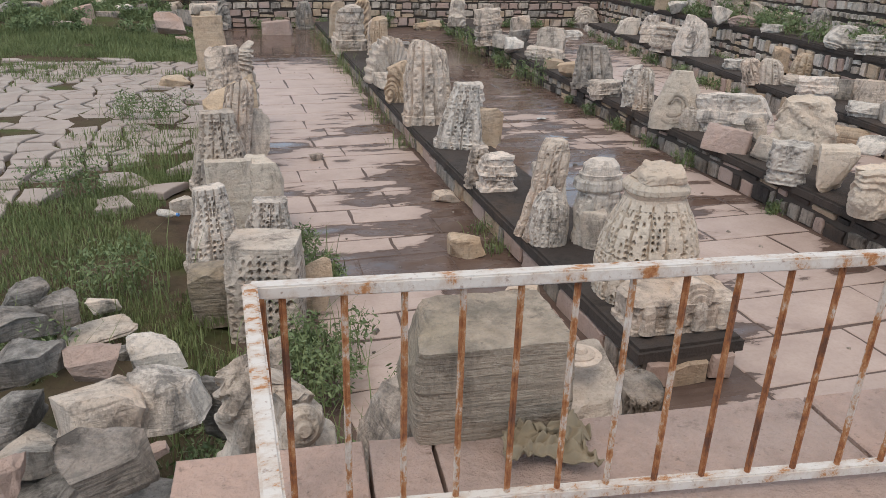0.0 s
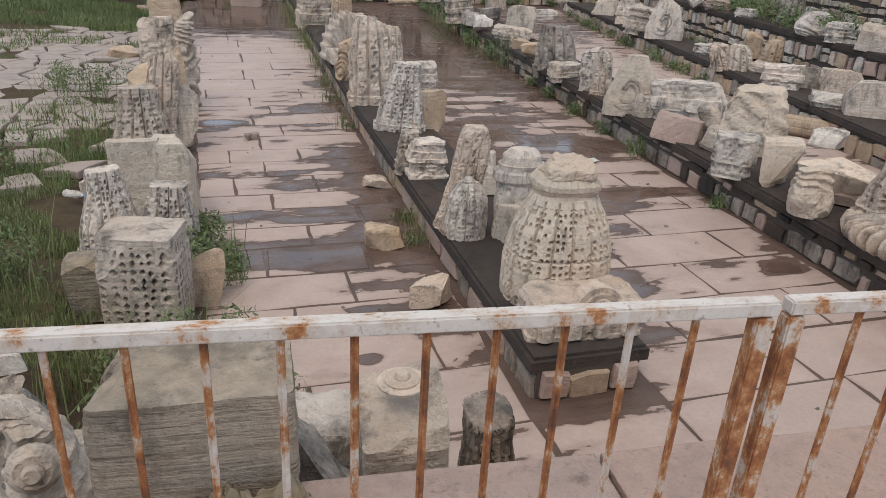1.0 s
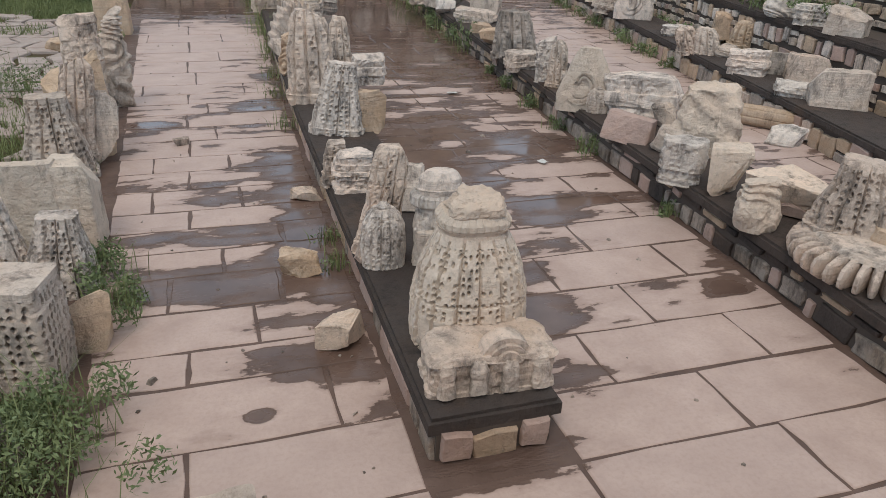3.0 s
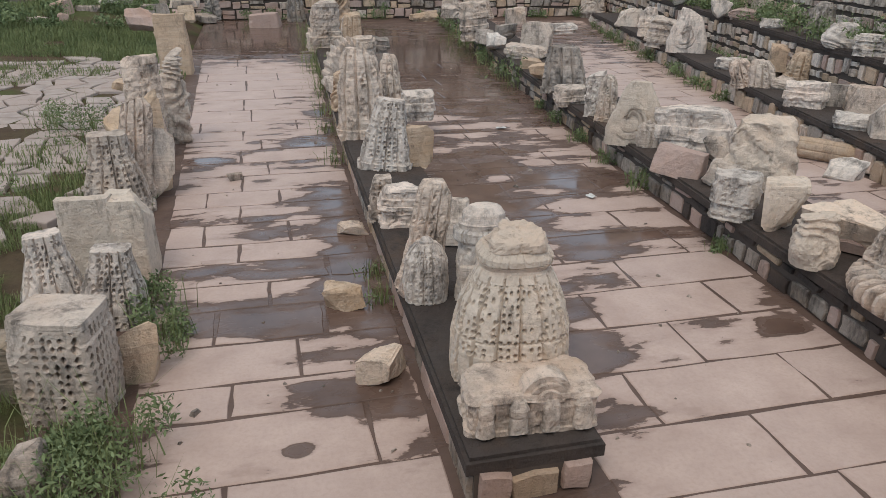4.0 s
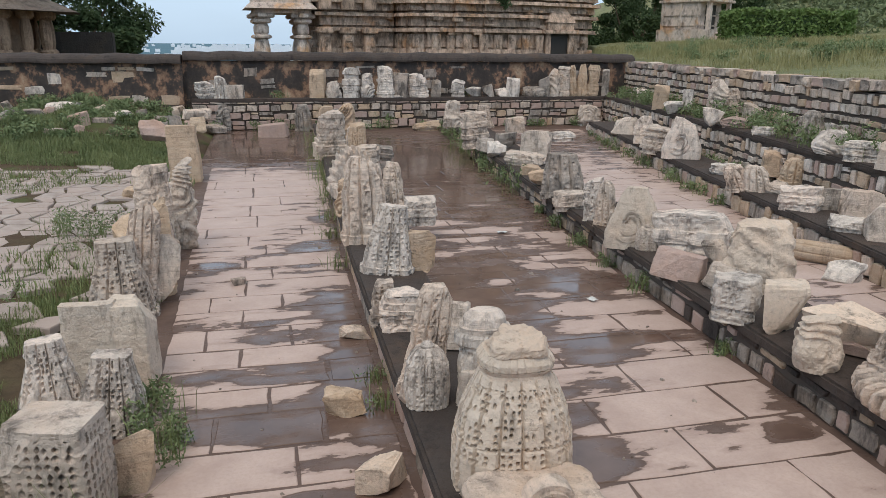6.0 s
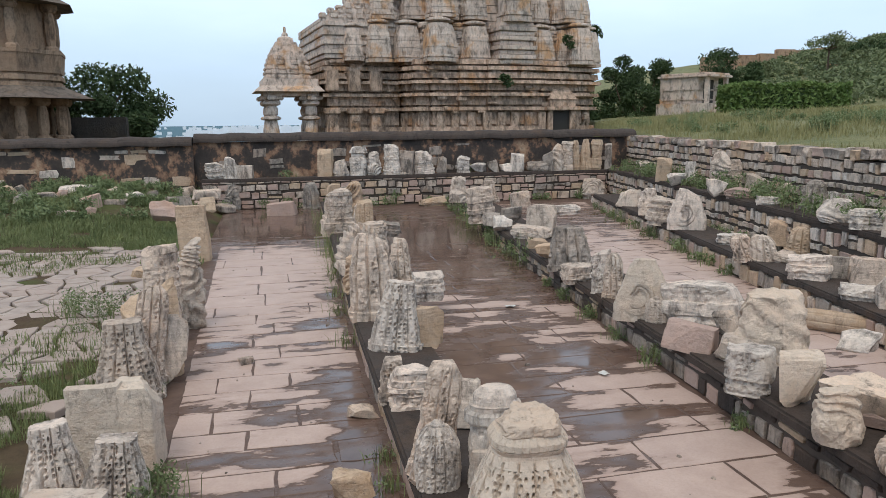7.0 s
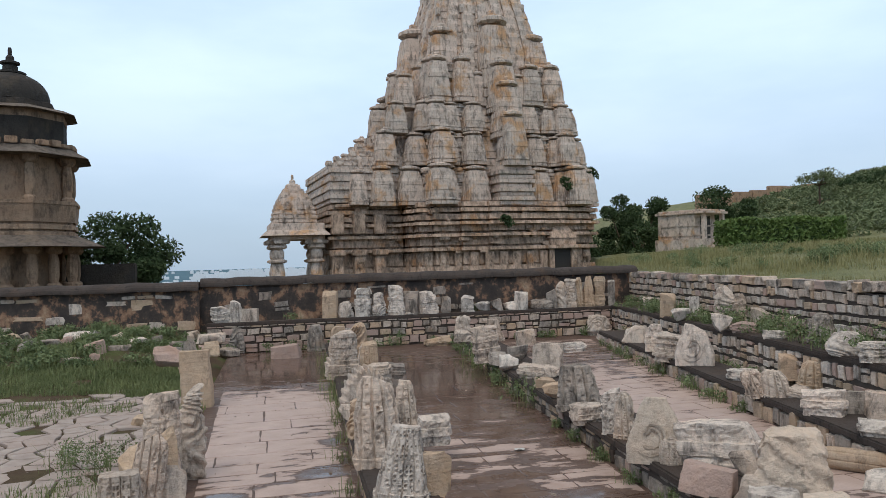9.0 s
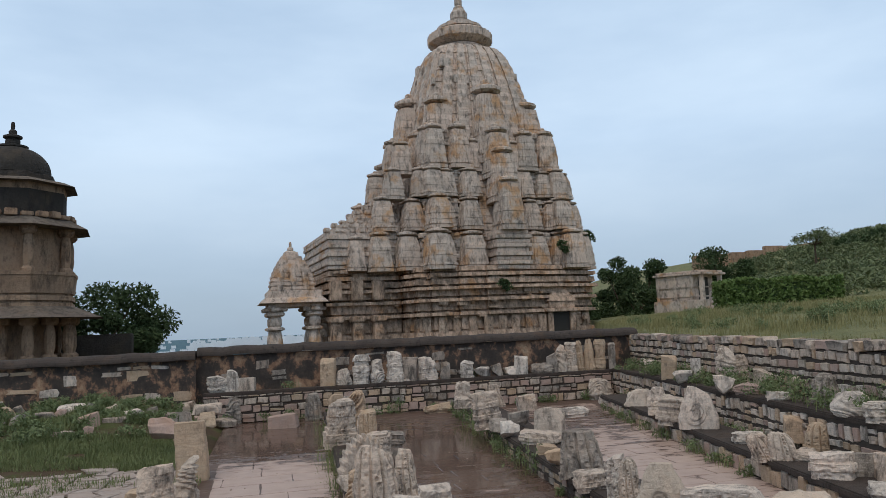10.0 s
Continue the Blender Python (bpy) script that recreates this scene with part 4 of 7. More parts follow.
    for zt, h, w, columns in tiers:
        for k in range(4):
            a = k * math.pi / 2
            for i, x in enumerate(columns):
                y = -(face_depth(zt + 0.4 * h, x) + (0.10 if abs(x) < 6 else -0.35)) + 0.12 * w
                spirelet(x * math.cos(a) - y * math.sin(a), x * math.sin(a) + y * math.cos(a), zt + rng.uniform(-0.06, 0.06), w * rng.uniform(0.95, 1.05), h * rng.uniform(0.97, 1.06))
                nxt = columns[(i + 1) % len(columns)]
                if nxt > x and nxt - x < 3.0:
                    xm = (x + nxt) / 2
                    ym = -face_depth(zt + 0.3 * h, xm) + 0.2
                    ob = new("pier", pier_mesh[int(rng.integers(0, 3))])
                    ob.parent = temple
                    ob.matrix_local = Matrix.LocRotScale((xm * math.cos(a) - ym * math.sin(a), xm * math.sin(a) + ym * math.cos(a), zt), Euler((0, 0, a)), (0.85, 0.85, h * 0.80))
    # small towers over the link between spire and hall
    for x, y, z0, w, h in ((-9.0, -5.3, 6.1, 1.7, 2.9), (-10.7, -5.0, 6.2, 1.35, 2.5), (-8.6, -4.9, 8.8, 1.6, 2.6), (-7.7, -4.7, 11.0, 1.5, 2.4), (-6.9, -4.3, 12.8, 1.5, 2.6), (-9.6, -2.2, 8.6, 1.6, 2.6), (-8.2, -1.8, 11.0, 1.6, 2.6), (-6.6, -1.4, 13.2, 1.7, 3.0)):
        spirelet(x, y, z0, w, h)
    # half-towers climbing the middle of each face, the topmost the largest
    for k in range(4):
        a = k * math.pi / 2
        for x, y, z0, w, h in ((0.0, -7.6, 8.6, 2.0, 4.0), (0.0, -6.9, 10.6, 2.15, 4.2), (0.0, -6.1, 12.4, 2.2, 4.0), (0.0, -4.7, 13.6, 2.9, 6.4), (-1.6, -5.3, 13.0, 1.2, 2.6), (1.6, -5.3, 13.0, 1.2, 2.6), (-3.7, -3.7, 14.2, 2.4, 4.9)):
            spirelet(x * math.cos(a) - y * math.sin(a), x * math.sin(a) + y * math.cos(a), z0, w, h)
        # panelled foot of the middle projection
        bm = bmesh.new()
        z = 6.0
        for j in range(9):
            o = (0.0, 0.16, 0.06, 0.2)[j % 4]
            box(bm, -1.25 - o, 1.25 + o, -8.15 - o, -6.0, z, z + 0.27, 0.04)
            z += 0.29
        ob = part("middle_projection", bm, TEMPLE, temple)
        ob.matrix_local = pose(0, 0, 0, 0, 0, 90 * k)
    # worn relief over the lower walls and the hall
    for i in range(60):
        hall = i % 3 == 0
        x = rng.uniform(-12.4, -7.5) if hall else rng.uniform(-0.8, 0.8) * B
        ax = abs(x) / B
        y = -5.0 if hall else -B * (0.86 if ax > 0.74 else 0.91 if ax > 0.5 else 0.96 if ax > 0.26 else 1.0)
        z0 = rng.uniform(2.9, 7.6) if hall else rng.uniform(2.4, 5.6)
        bm = bmesh.new()
        w, hh = rng.uniform(0.12, 0.4), rng.uniform(0.1, 0.28)
        box(bm, x - w, x + w, y - rng.uniform(0.06, 0.2), y + 0.3, z0, z0 + hh, 0.04)
        part("relief_block", bm, TEMPLE_BASE, temple)
    # crowning disc and finial
    bm = bmesh.new()
    disc(bm, 0, 0, apex - 0.2, apex + 0.55, 2.0, k=40)
    part("neck", bm, TEMPLE, temple)
    bm = bmesh.new()
    disc(bm, 0, 0, apex + 0.45, apex + 1.75, 2.72, ribs=1, k=72)
    part("crown_disc", bm, TEMPLE, temple, "ribbed stone crowning disc")
    bm = bmesh.new()
    disc(bm, 0, 0, apex + 1.7, apex + 2.2, 1.9, k=40)
    disc(bm, 0, 0, apex + 2.15, apex + 2.6, 1.2, k=32)
    disc(bm, 0, 0, apex + 2.55, apex + 3.6, 0.72, k=28)
    disc(bm, 0, 0, apex + 3.5, apex + 3.9, 0.45, k=20)
    disc(bm, 0, 0, apex + 3.8, apex + 4.7, 0.32, k=16)
    part("finial", bm, TEMPLE, temple, "stone pot finial")
    temple.scale = (0.942, 0.942, 1.0)
    # plants rooted in the joints
    for x, y, z, r in ((4.0, -8.0, 7.6, 0.5), (-1.2, -8.9, 5.0, 0.45), (7.7, -5.6, 8.6, 0.5)):
        V, F = leaf_cloud(rng, np.array([[x, y, z], [x + 0.2, y, z - 0.3], [x - 0.2, y - 0.1, z + 0.1]]), np.array([r, r * 0.8, r * 0.7]), 260, 0.13)
        part("rooted_shrub", mesh_of("rooted_shrub", V.tolist(), F.tolist(), FOLIAGE), None, temple)
    # the hall on its flank: moulded walls and a stepped, broken roof
    bm = bmesh.new()
    z = -0.5
    for hh, sc in bands:
        prism(bm, [(-12.6 - 2 * (sc - 1) * 4, -4.9 - (sc - 1) * 8, z), (-7.4, -4.9 - (sc - 1) * 8, z), (-7.4, 5, z), (-12.6 - 2 * (sc - 1) * 4, 5, z)],
              [(-12.6 - 2 * (sc - 1) * 4, -4.9 - (sc - 1) * 8, z + hh), (-7.4, -4.9 - (sc - 1) * 8, z + hh), (-7.4, 5, z + hh), (-12.6 - 2 * (sc - 1) * 4, 5, z + hh)])
        z += hh
    part("hall_wall", bm, TEMPLE_BASE, temple)
    bm = bmesh.new()
    z += 0.1
    for i in range(8):
        box(bm, -12.6 - (0.12 if i % 2 else 0), -6.5, -5.1 - (0.12 if i % 2 else 0), 4.5, z, z + 0.27, 0.03)
        z += 0.28
    for i in range(7):
        f = i / 8
        box(bm, -12.7 + 5.0 * f, -6.5, -5.0 + 2.2 * f, 4.5 - 2 * f, z + i * 0.34, z + i * 0.34 + 0.26, 0.03)
        box(bm, -12.5 + 5.0 * f, -6.5, -4.8 + 2.2 * f, 4.5 - 2 * f, z + i * 0.34 + 0.24, z + i * 0.34 + 0.36)
        for j in range(9):
            x = -12.6 + 5.0 * f + j * 0.62 + rng.uniform(-0.1, 0.1)
            if x < -6.8:
                box(bm, x - 0.2, x + 0.2, -5.1 + 2.2 * f, -4.5 + 2.2 * f, z + i * 0.34 + 0.2, z + i * 0.34 + 0.2 + rng.uniform(0.15, 0.4), 0.04)
    part("hall_roof", bm, TEMPLE, temple, "stepped pyramidal stone roof, broken at the edge")
    for i in range(3):
        bm = bmesh.new()
        x = -12.2 + i * 1.5
        box(bm, x - 0.35, x + 0.35, -5.4, -4.6, 0.2, 2.9, 0.06)
        box(bm, x - 0.5, x + 0.5, -5.55, -4.6, 2.9, 3.3, 0.06)
        box(bm, x - 0.42, x + 0.42, -5.5, -4.6, 4.3, 5.6, 0.06)
        for j in range(6):
            box(bm, x - 0.15 + rng.uniform(-0.15, 0.15), x + 0.1 + rng.uniform(-0.1, 0.15), -5.5, -5.3, 0.7 + j * 0.35, 0.95 + j * 0.35, 0.03)
        part("carved_pier", bm, TEMPLE_BASE, temple)


def make_porch():
    """An open porch on pillars, with a small stepped roof."""
    porch = thing("porch", 2.3, 49.3, 0, 4.0, "open stone porch on carved pillars with a stepped roof", "porch")
    for x, y in ((-0.85, -1.0), (1.6, -1.0), (-0.85, 1.6), (1.6, 1.6)):
        bm = bmesh.new()
        disc(bm, x, y, 0, 0.5, 0.62, k=8)
        disc(bm, x, y, 0.45, 2.6, 0.42, k=16)
        disc(bm, x, y, 2.55, 2.8, 0.55, k=16)
        disc(bm, x, y, 2.75, 3.5, 0.38, k=16)
        disc(bm, x, y, 3.45, 3.8, 0.56, k=16)
        box(bm, x - 0.75, x + 0.75, y - 0.3, y + 0.3, 3.78, 4.05, 0.06)
        box(bm, x - 0.3, x + 0.3, y - 0.75, y + 0.75, 3.78, 4.05, 0.06)
        part("pillar", bm, TEMPLE, porch)
    bm = bmesh.new()
    prism(bm, [(-1.85, -2.0, 4.3), (2.4, -2.0, 4.3), (2.4, 2.5, 4.3), (-1.85, 2.5, 4.3)], [(-1.5, -1.6, 4.66), (2.1, -1.6, 4.66), (2.1, 2.2, 4.66), (-1.5, 2.2, 4.66)])
    part("eave", bm, TEMPLE, porch)
    bm = bmesh.new()
    box(bm, -1.3, 2.1, -1.4, 2.0, 4.05, 4.4)
    box(bm, -1.35, 2.1, -1.45, 2.0, 4.62, 5.1, 0.04)
    z = 5.1
    for i in range(9):
        s = 1.4 * (1 - (i / 9.8) ** 2.1)
        box(bm, 0.25 - s, 0.25 + s, 0.1 - s, 0.1 + s, z, z + 0.24, 0.05)
        box(bm, 0.25 - s * 0.92, 0.25 + s * 0.92, 0.1 - s * 0.92, 0.1 + s * 0.92, z + 0.22, z + 0.32)
        if i < 5:
            for q in (-0.6, 0.0, 0.6):
                box(bm, 0.25 + q * s - 0.2, 0.25 + q * s + 0.2, 0.1 - s - 0.13, 0.1 - s + 0.1, z, z + 0.34, 0.05)
        z += 0.28
    part("roof", bm, TEMPLE, porch)
    bm = bmesh.new()
    disc(bm, 0.25, 0.1, z - 0.1, z + 0.15, 0.42, ribs=1, k=20)
    disc(bm, 0.25, 0.1, z + 0.13, z + 0.4, 0.2, k=12)
    disc(bm, 0.25, 0.1, z + 0.38, z + 0.75, 0.09, k=10)
    part("finial", bm, TEMPLE, porch)


make_temple()
make_porch()


# ---- domed pavilion ----
def ngon(r, z, n=8, turn=22.5, cx=0.0, cy=0.0):
    return [(cx + r * math.cos(radians(turn) + 2 * math.pi * i / n), cy + r * math.sin(radians(turn) + 2 * math.pi * i / n), z) for i in range(n)]


def make_pavilion():
    pav = thing("pavilion", -10.1, 36.6, 0.45, 10, "two-storey octagonal stone pavilion with a blackened dome", "pavilion")
    def lay(name, material, *layers, n=8, label=""):
        bm = bmesh.new()
        for r0, z0, r1, z1 in layers:
            prism(bm, ngon(r0, z0, n), ngon(r1, z1, n))
        return part(name, bm, material, pav, label)
    lay("plinth", PAVILION, (3.3, -0.5, 3.3, 1.2), (3.4, 1.2, 3.4, 1.45))
    lay("lower_core", PAVILION, (2.15, 1.45, 2.15, 3.7))
    for i in range(16):
        a = 2 * math.pi * i / 16 + radians(22.5)
        r = 3.02 if i % 2 == 0 else 2.86
        x, y = r * math.cos(a), r * math.sin(a)
        bm = bmesh.new()
        disc(bm, x, y, 1.4, 1.75, 0.36, k=8)
        disc(bm, x, y, 1.7, 3.25, 0.27, k=10)
        disc(bm, x, y, 3.2, 3.7, 0.42, k=10)
        part("pillar", bm, PAVILION, pav)
    lay("lower_eave", EAVE, (4.75, 3.55, 3.3, 4.05), label="sloping stone eave")
    lay("balcony_moulding", PAVILION, (3.2, 3.98, 3.2, 4.2), (3.05, 4.2, 3.05, 4.3), (3.22, 4.3, 3.22, 4.5), (3.08, 4.5, 3.08, 4.6), (3.2, 4.6, 3.3, 5.35), (3.34, 5.35, 3.34, 5.5))
    lay("upper_wall", PAVILION, (2.62, 5.5, 2.62, 7.45))
    for i in range(8):
        a = 2 * math.pi * i / 8 + radians(22.5)
        x, y = 2.86 * math.cos(a), 2.86 * math.sin(a)
        bm = bmesh.new()
        disc(bm, x, y, 5.4, 5.7, 0.34, k=8)
        disc(bm, x, y, 5.65, 7.0, 0.26, k=8)
        disc(bm, x, y, 6.95, 7.45, 0.42, k=8)
        part("pillar", bm, PAVILION, pav)
    lay("upper_eave", EAVE, (3.98, 7.25, 3.0, 7.78), label="sloping stone eave with broken edge")
    for i in range(26):
        a = i * 0.2417
        bm = bmesh.new()
        r = 2.92
        m = pose(r * math.cos(a), r * math.sin(a), 7.76, 0, 0, math.degrees(a))
        box(bm, -0.14, 0.14, -0.28, 0.28, 0, 0.22 + 0.12 * ((i * 7) % 3) / 2, 0.03)
        bm.transform(m)
        part("parapet_block", bm, PAVILION, pav)
    lay("attic", DOME, (2.72, 7.75, 2.72, 9.2), label="blackened attic storey")
    lay("attic_frieze", PAVILION, (2.74, 9.2, 2.74, 9.7))
    lay("top_eave", EAVE, (3.3, 9.55, 2.75, 9.95))
    lay("drum", DOME, (2.2, 9.95, 2.15, 10.6), (2.0, 10.6, 1.95, 10.75))
    bm = bmesh.new()
    k, rows = 40, 12
    rings = [[bm.verts.new((1.85 * math.cos(0.5 * math.pi * (j / rows) ** 1.12) * math.cos(2 * math.pi * i / k), 1.85 * math.cos(0.5 * math.pi * (j / rows) ** 1.12) * math.sin(2 * math.pi * i / k), 10.74 + 1.75 * math.sin(0.5 * math.pi * j / rows))) for i in range(k)] for j in range(rows)]
    for a, b in zip(rings, rings[1:]):
        for i in range(k):
            bm.faces.new((a[i], a[(i + 1) % k], b[(i + 1) % k], b[i]))
    bm.faces.new(rings[-1])
    part("dome", bm, DOME, pav, "rain-blackened dome")
    bm = bmesh.new()
    disc(bm, 0, 0, 12.35, 12.6, 0.75, k=20)
    disc(bm, 0, 0, 12.55, 13.05, 0.36, k=16)
    disc(bm, 0, 0, 13.0, 13.25, 0.46, k=16)
    disc(bm, 0, 0, 13.2, 13.6, 0.2, k=12)
    disc(bm, 0, 0, 13.55, 14.1, 0.1, k=10)
    part("finial", bm, DOME, pav)
    # the upper storey is taller than the arcade below it, the attic lower under the dome
    for ob in pav.children:
        for v in ob.data.vertices:
            v.co.z = float(np.interp(v.co.z, (-1, 3.55, 5.5, 7.25, 9.55, 10.74, 12.5, 14.1), (-1, 3.55, 5.9, 8.15, 10.45, 11.15, 12.75, 14.1)))


make_pavilion()
bpy.data.objects["pavilion"].scale = (0.86, 0.86, 0.86)


# ---- small shrine, hedge, ridge wall, city ----
def make_shrine():
    z0 = 2.6
    s = thing("shrine", 31.7, 51.0, z0, -62, "small flat-roofed stone shrine with a porch", "shrine")
    bm = bmesh.new()
    box(bm, -2.6, 3.0, -2.2, 2.2, -1.0, 1.0, 0.05)
    part("plinth", bm, TEMPLE, s)
    bm = bmesh.new()
    box(bm, -2.3, 1.6, -1.9, 1.9, 1.0, 3.4, 0.04)
    for z in (1.3, 2.2):
        box(bm, -2.4, 1.7, -2.0, 2.0, z, z + 0.14, 0.03)
    for x in (-2.2, -0.3, 1.4):
        box(bm, x - 0.14, x + 0.14, -2.0, -1.8, 1.0, 3.4, 0.02)
    part("wall", bm, TEMPLE, s)
    bm = bmesh.new()
    box(bm, -2.6, 2.9, -2.15, 2.15, 3.4, 3.62, 0.05)
    box(bm, -2.4, 2.7, -1.95, 1.95, 3.62, 3.82, 0.05)
    part("roof", bm, TEMPLE, s)
    for y in (-1.7, 1.7):
        bm = bmesh.new()
        box(bm, 2.25, 2.65, y - 0.2, y + 0.2, 1.0, 3.4, 0.04)
        part("pillar", bm, TEMPLE, s)
    # dark slab on the wall, its colour standing for the unlit inside
    bm = bmesh.new()
    box(bm, 1.55, 1.64, -0.9, 0.9, 1.0, 3.2)
    part("doorway", bm, DOOR_SHADE, s, "dark doorway")
    for i in range(3):
        bm = bmesh.new()
        box(bm, 3.0 + i * 0.4, 3.4 + i * 0.4, -1.4, 1.4, -1.0, 0.7 - i * 0.35, 0.03)
        part("step", bm, TEMPLE, s)
    m = thing("stone_cairn", 27.3, 30.5, 1.75, 10, "small stepped white stone cairn in the grass", "cairn")
    for i in range(5):
        part("course", carved("course", WHITE, 0.95 - 0.17 * i, 0.95 - 0.17 * i, 0.17, 70 + i, chops=0, nu=24, nv=5, base=0.15 + i * 0.16), WHITE, m)


make_shrine()
bpy.data.objects["shrine"].matrix_world = pose(32.6, 51.0, 2.75, 0, 0, -62) @ Matrix.Scale(0.78, 4)


def make_hedge():
    rng = np.random.default_rng(3)
    k = 16000
    p = rng.uniform(-1, 1, (k, 3))
    ax = rng.integers(0, 3, k)
    p[np.arange(k), ax] = np.sign(p[np.arange(k), ax]) * rng.uniform(0.86, 1.03, k)
    h = thing("hedge", 32.3, 40.5, 2.1, -12, "clipped dense green hedge on the grass bank", "hedge")
    a = rng.normal(size=(k, 3))
    a /= np.linalg.norm(a, axis=1, keepdims=True)
    b = np.cross(a, rng.normal(size=(k, 3)))
    b /= np.linalg.norm(b, axis=1, keepdims=True)
    c = p * np.array([3.55, 1.3, 1.15]) + np.array([0, 0, 1.2])
    c[:, 2] += 0.12 * np.sin(c[:, 0] * 1.9) * (p[:, 2] > 0.7)
    s = 0.11 * rng.uniform(0.6, 1.5, (k, 1))
    V = np.stack([c - a * s, c - b * s * 0.5, c + a * s, c + b * s * 0.5], 1).reshape(-1, 3)
    part("leaves", mesh_of("leaves", V.tolist(), np.arange(k * 4).reshape(-1, 4).tolist(), HEDGE), None, h)
    bm = bmesh.new()
    box(bm, -3.3, 3.3, -1.05, 1.05, -0.4, 2.1, 0.2)
    part("twig_core", bm, FOLIAGE, h)


make_hedge()


def make_tree(x, y, z, height, spread, seed, label, flat=0.7, count=9000, leaf=0.16, material=None, trunk=0.2, name="tree", low=0.35):
    rng = np.random.default_rng(seed)
    t = thing(name, x, y, z, 0, label, "tree" if name == "tree" else "shrub")
    n = 18
    ang = rng.uniform(0, 2 * np.pi, n)
    rad = spread * np.sqrt(rng.uniform(0.02, 1, n))
    zz = height * rng.uniform(low, 0.92, n) * (1 - 0.25 * (rad / spread) ** 2)
    C = np.stack([rad * np.cos(ang), rad * np.sin(ang), zz], 1)
    R = spread * rng.uniform(0.22, 0.42, n)
    V, F = leaf_cloud(rng, C, R, count, leaf, flat)
    part("crown", mesh_of("crown", V.tolist(), F.tolist(), material or FOLIAGE), None, t)
    bm = bmesh.new()
    fork = Vector((0, 0, height * low * 0.8))
    def limb(a, b, r0, r1):
        q = (b - a).to_track_quat("Z", "Y").to_matrix().to_4x4()
        bmesh.ops.create_cone(bm, segments=8, radius1=r0, radius2=r1, depth=(b - a).length, cap_ends=True, matrix=Matrix.Translation((a + b) / 2) @ q)
    limb(Vector((0, 0, -0.5)), fork, trunk, trunk * 0.7)
    for i in range(9):
        limb(fork, Vector(C[i]), trunk * 0.5, trunk * 0.12)
    part("trunk", bm, BARK, t)
    return t


make_tree(-8.2, 46.0, 0, 5.9, 3.9, 11, "dark green bushy tree behind the boundary wall", 0.75, 16000, 0.15)
make_tree(-12.5, 47.5, 0, 6.2, 3.0, 12, "dark green bushy tree beside the pavilion", 0.75, 8000, 0.15)
for i, (x, y, z, h, s) in enumerate(((29.8, 62, 0, 7.0, 2.9), (33.2, 62, 0, 7.9, 3.2), (36.0, 66, 1, 8.5, 3.0), (27.2, 58, 0, 3.9, 2.2), (31.3, 56, 1, 4.2, 1.9), (42.0, 60, 3, 6.0, 3.0))):
    make_tree(x, y, z, h, s, 20 + i, "dense dark green tree behind the shrine", 0.8, 7000, 0.17, low=0.2)
make_tree(77.5, 90, 9.0, 6.0, 3.3, 40, "flat-topped thorn tree on the ridge", 0.5, 2600, 0.17, SCRUB, 0.16, low=0.55)
make_tree(93.0, 96, 9.0, 6.0, 4.5, 41, "leafy tree on the ridge", 0.6, 5000, 0.25, FOLIAGE, 0.25, low=0.4)


def make_scrub():
    """Bushes over the hillside, uncounted."""
    rng = np.random.default_rng(9)
    Vs, Fs, o = [], [], 0
    for i in range(420):
        y = rng.uniform(50, 124)
        x = 0.64 * y + rng.uniform(3, 60) + (12 if y < 70 else 0)
        z = float(bank_z(np.array(x), np.array(y)))
        r = rng.uniform(0.9, 2.1) * (0.95 if y < 100 else 0.7)
        C = np.stack([rng.normal(0, r * 0.5, 7), rng.normal(0, r * 0.5, 7), rng.uniform(0, r * 0.6, 7)], 1) + np.array([x, y, z])
        V, F = leaf_cloud(rng, C, np.full(7, r * 0.6), 300, 0.26, 0.8)
        Vs.append(V)
        Fs.append(F + o)
        o += len(V)
    tagged(new("scrub", mesh_of("scrub", np.concatenate(Vs).tolist(), np.concatenate(Fs).tolist(), SCRUB)), "green bushes covering the hillside below the ridge", "bushes", kind="stuff")


make_scrub()


def make_ridge():
    bm = bmesh.new()
    for i in range(16):
        f = i / 15
        x0, y0 = 84 + 62 * f, 131.0
        z = 8 + 11.5 * f ** 1.1
        top = 14.2 + 6.2 * f ** 1.25 + (0.5 if i % 5 == 4 else 0)
        box(bm, x0, x0 + 4.2, y0, y0 + 1.2, z - 6, top, 0.1)
    tagged(part("wall_ridge", bm, PAVILION), "old fortification wall along the ridge of the hill", "fort wall", kind="structure")
    bm = bmesh.new()
    box(bm, 82, 110, 95, 96, 4, 10.2, 0.1)
    tagged(part("wall_hillside", bm, PAVILION), "pale stone wall on the slope of the hill", "wall", kind="structure")
    bm = bmesh.new()
    box(bm, -13, -5.8, 41, 41.7, 0, 2.75, 0.05)
    tagged(part("wall_far_left", bm, DOME), "dark ruined wall below a tree", "wall", kind="structure")


make_ridge()


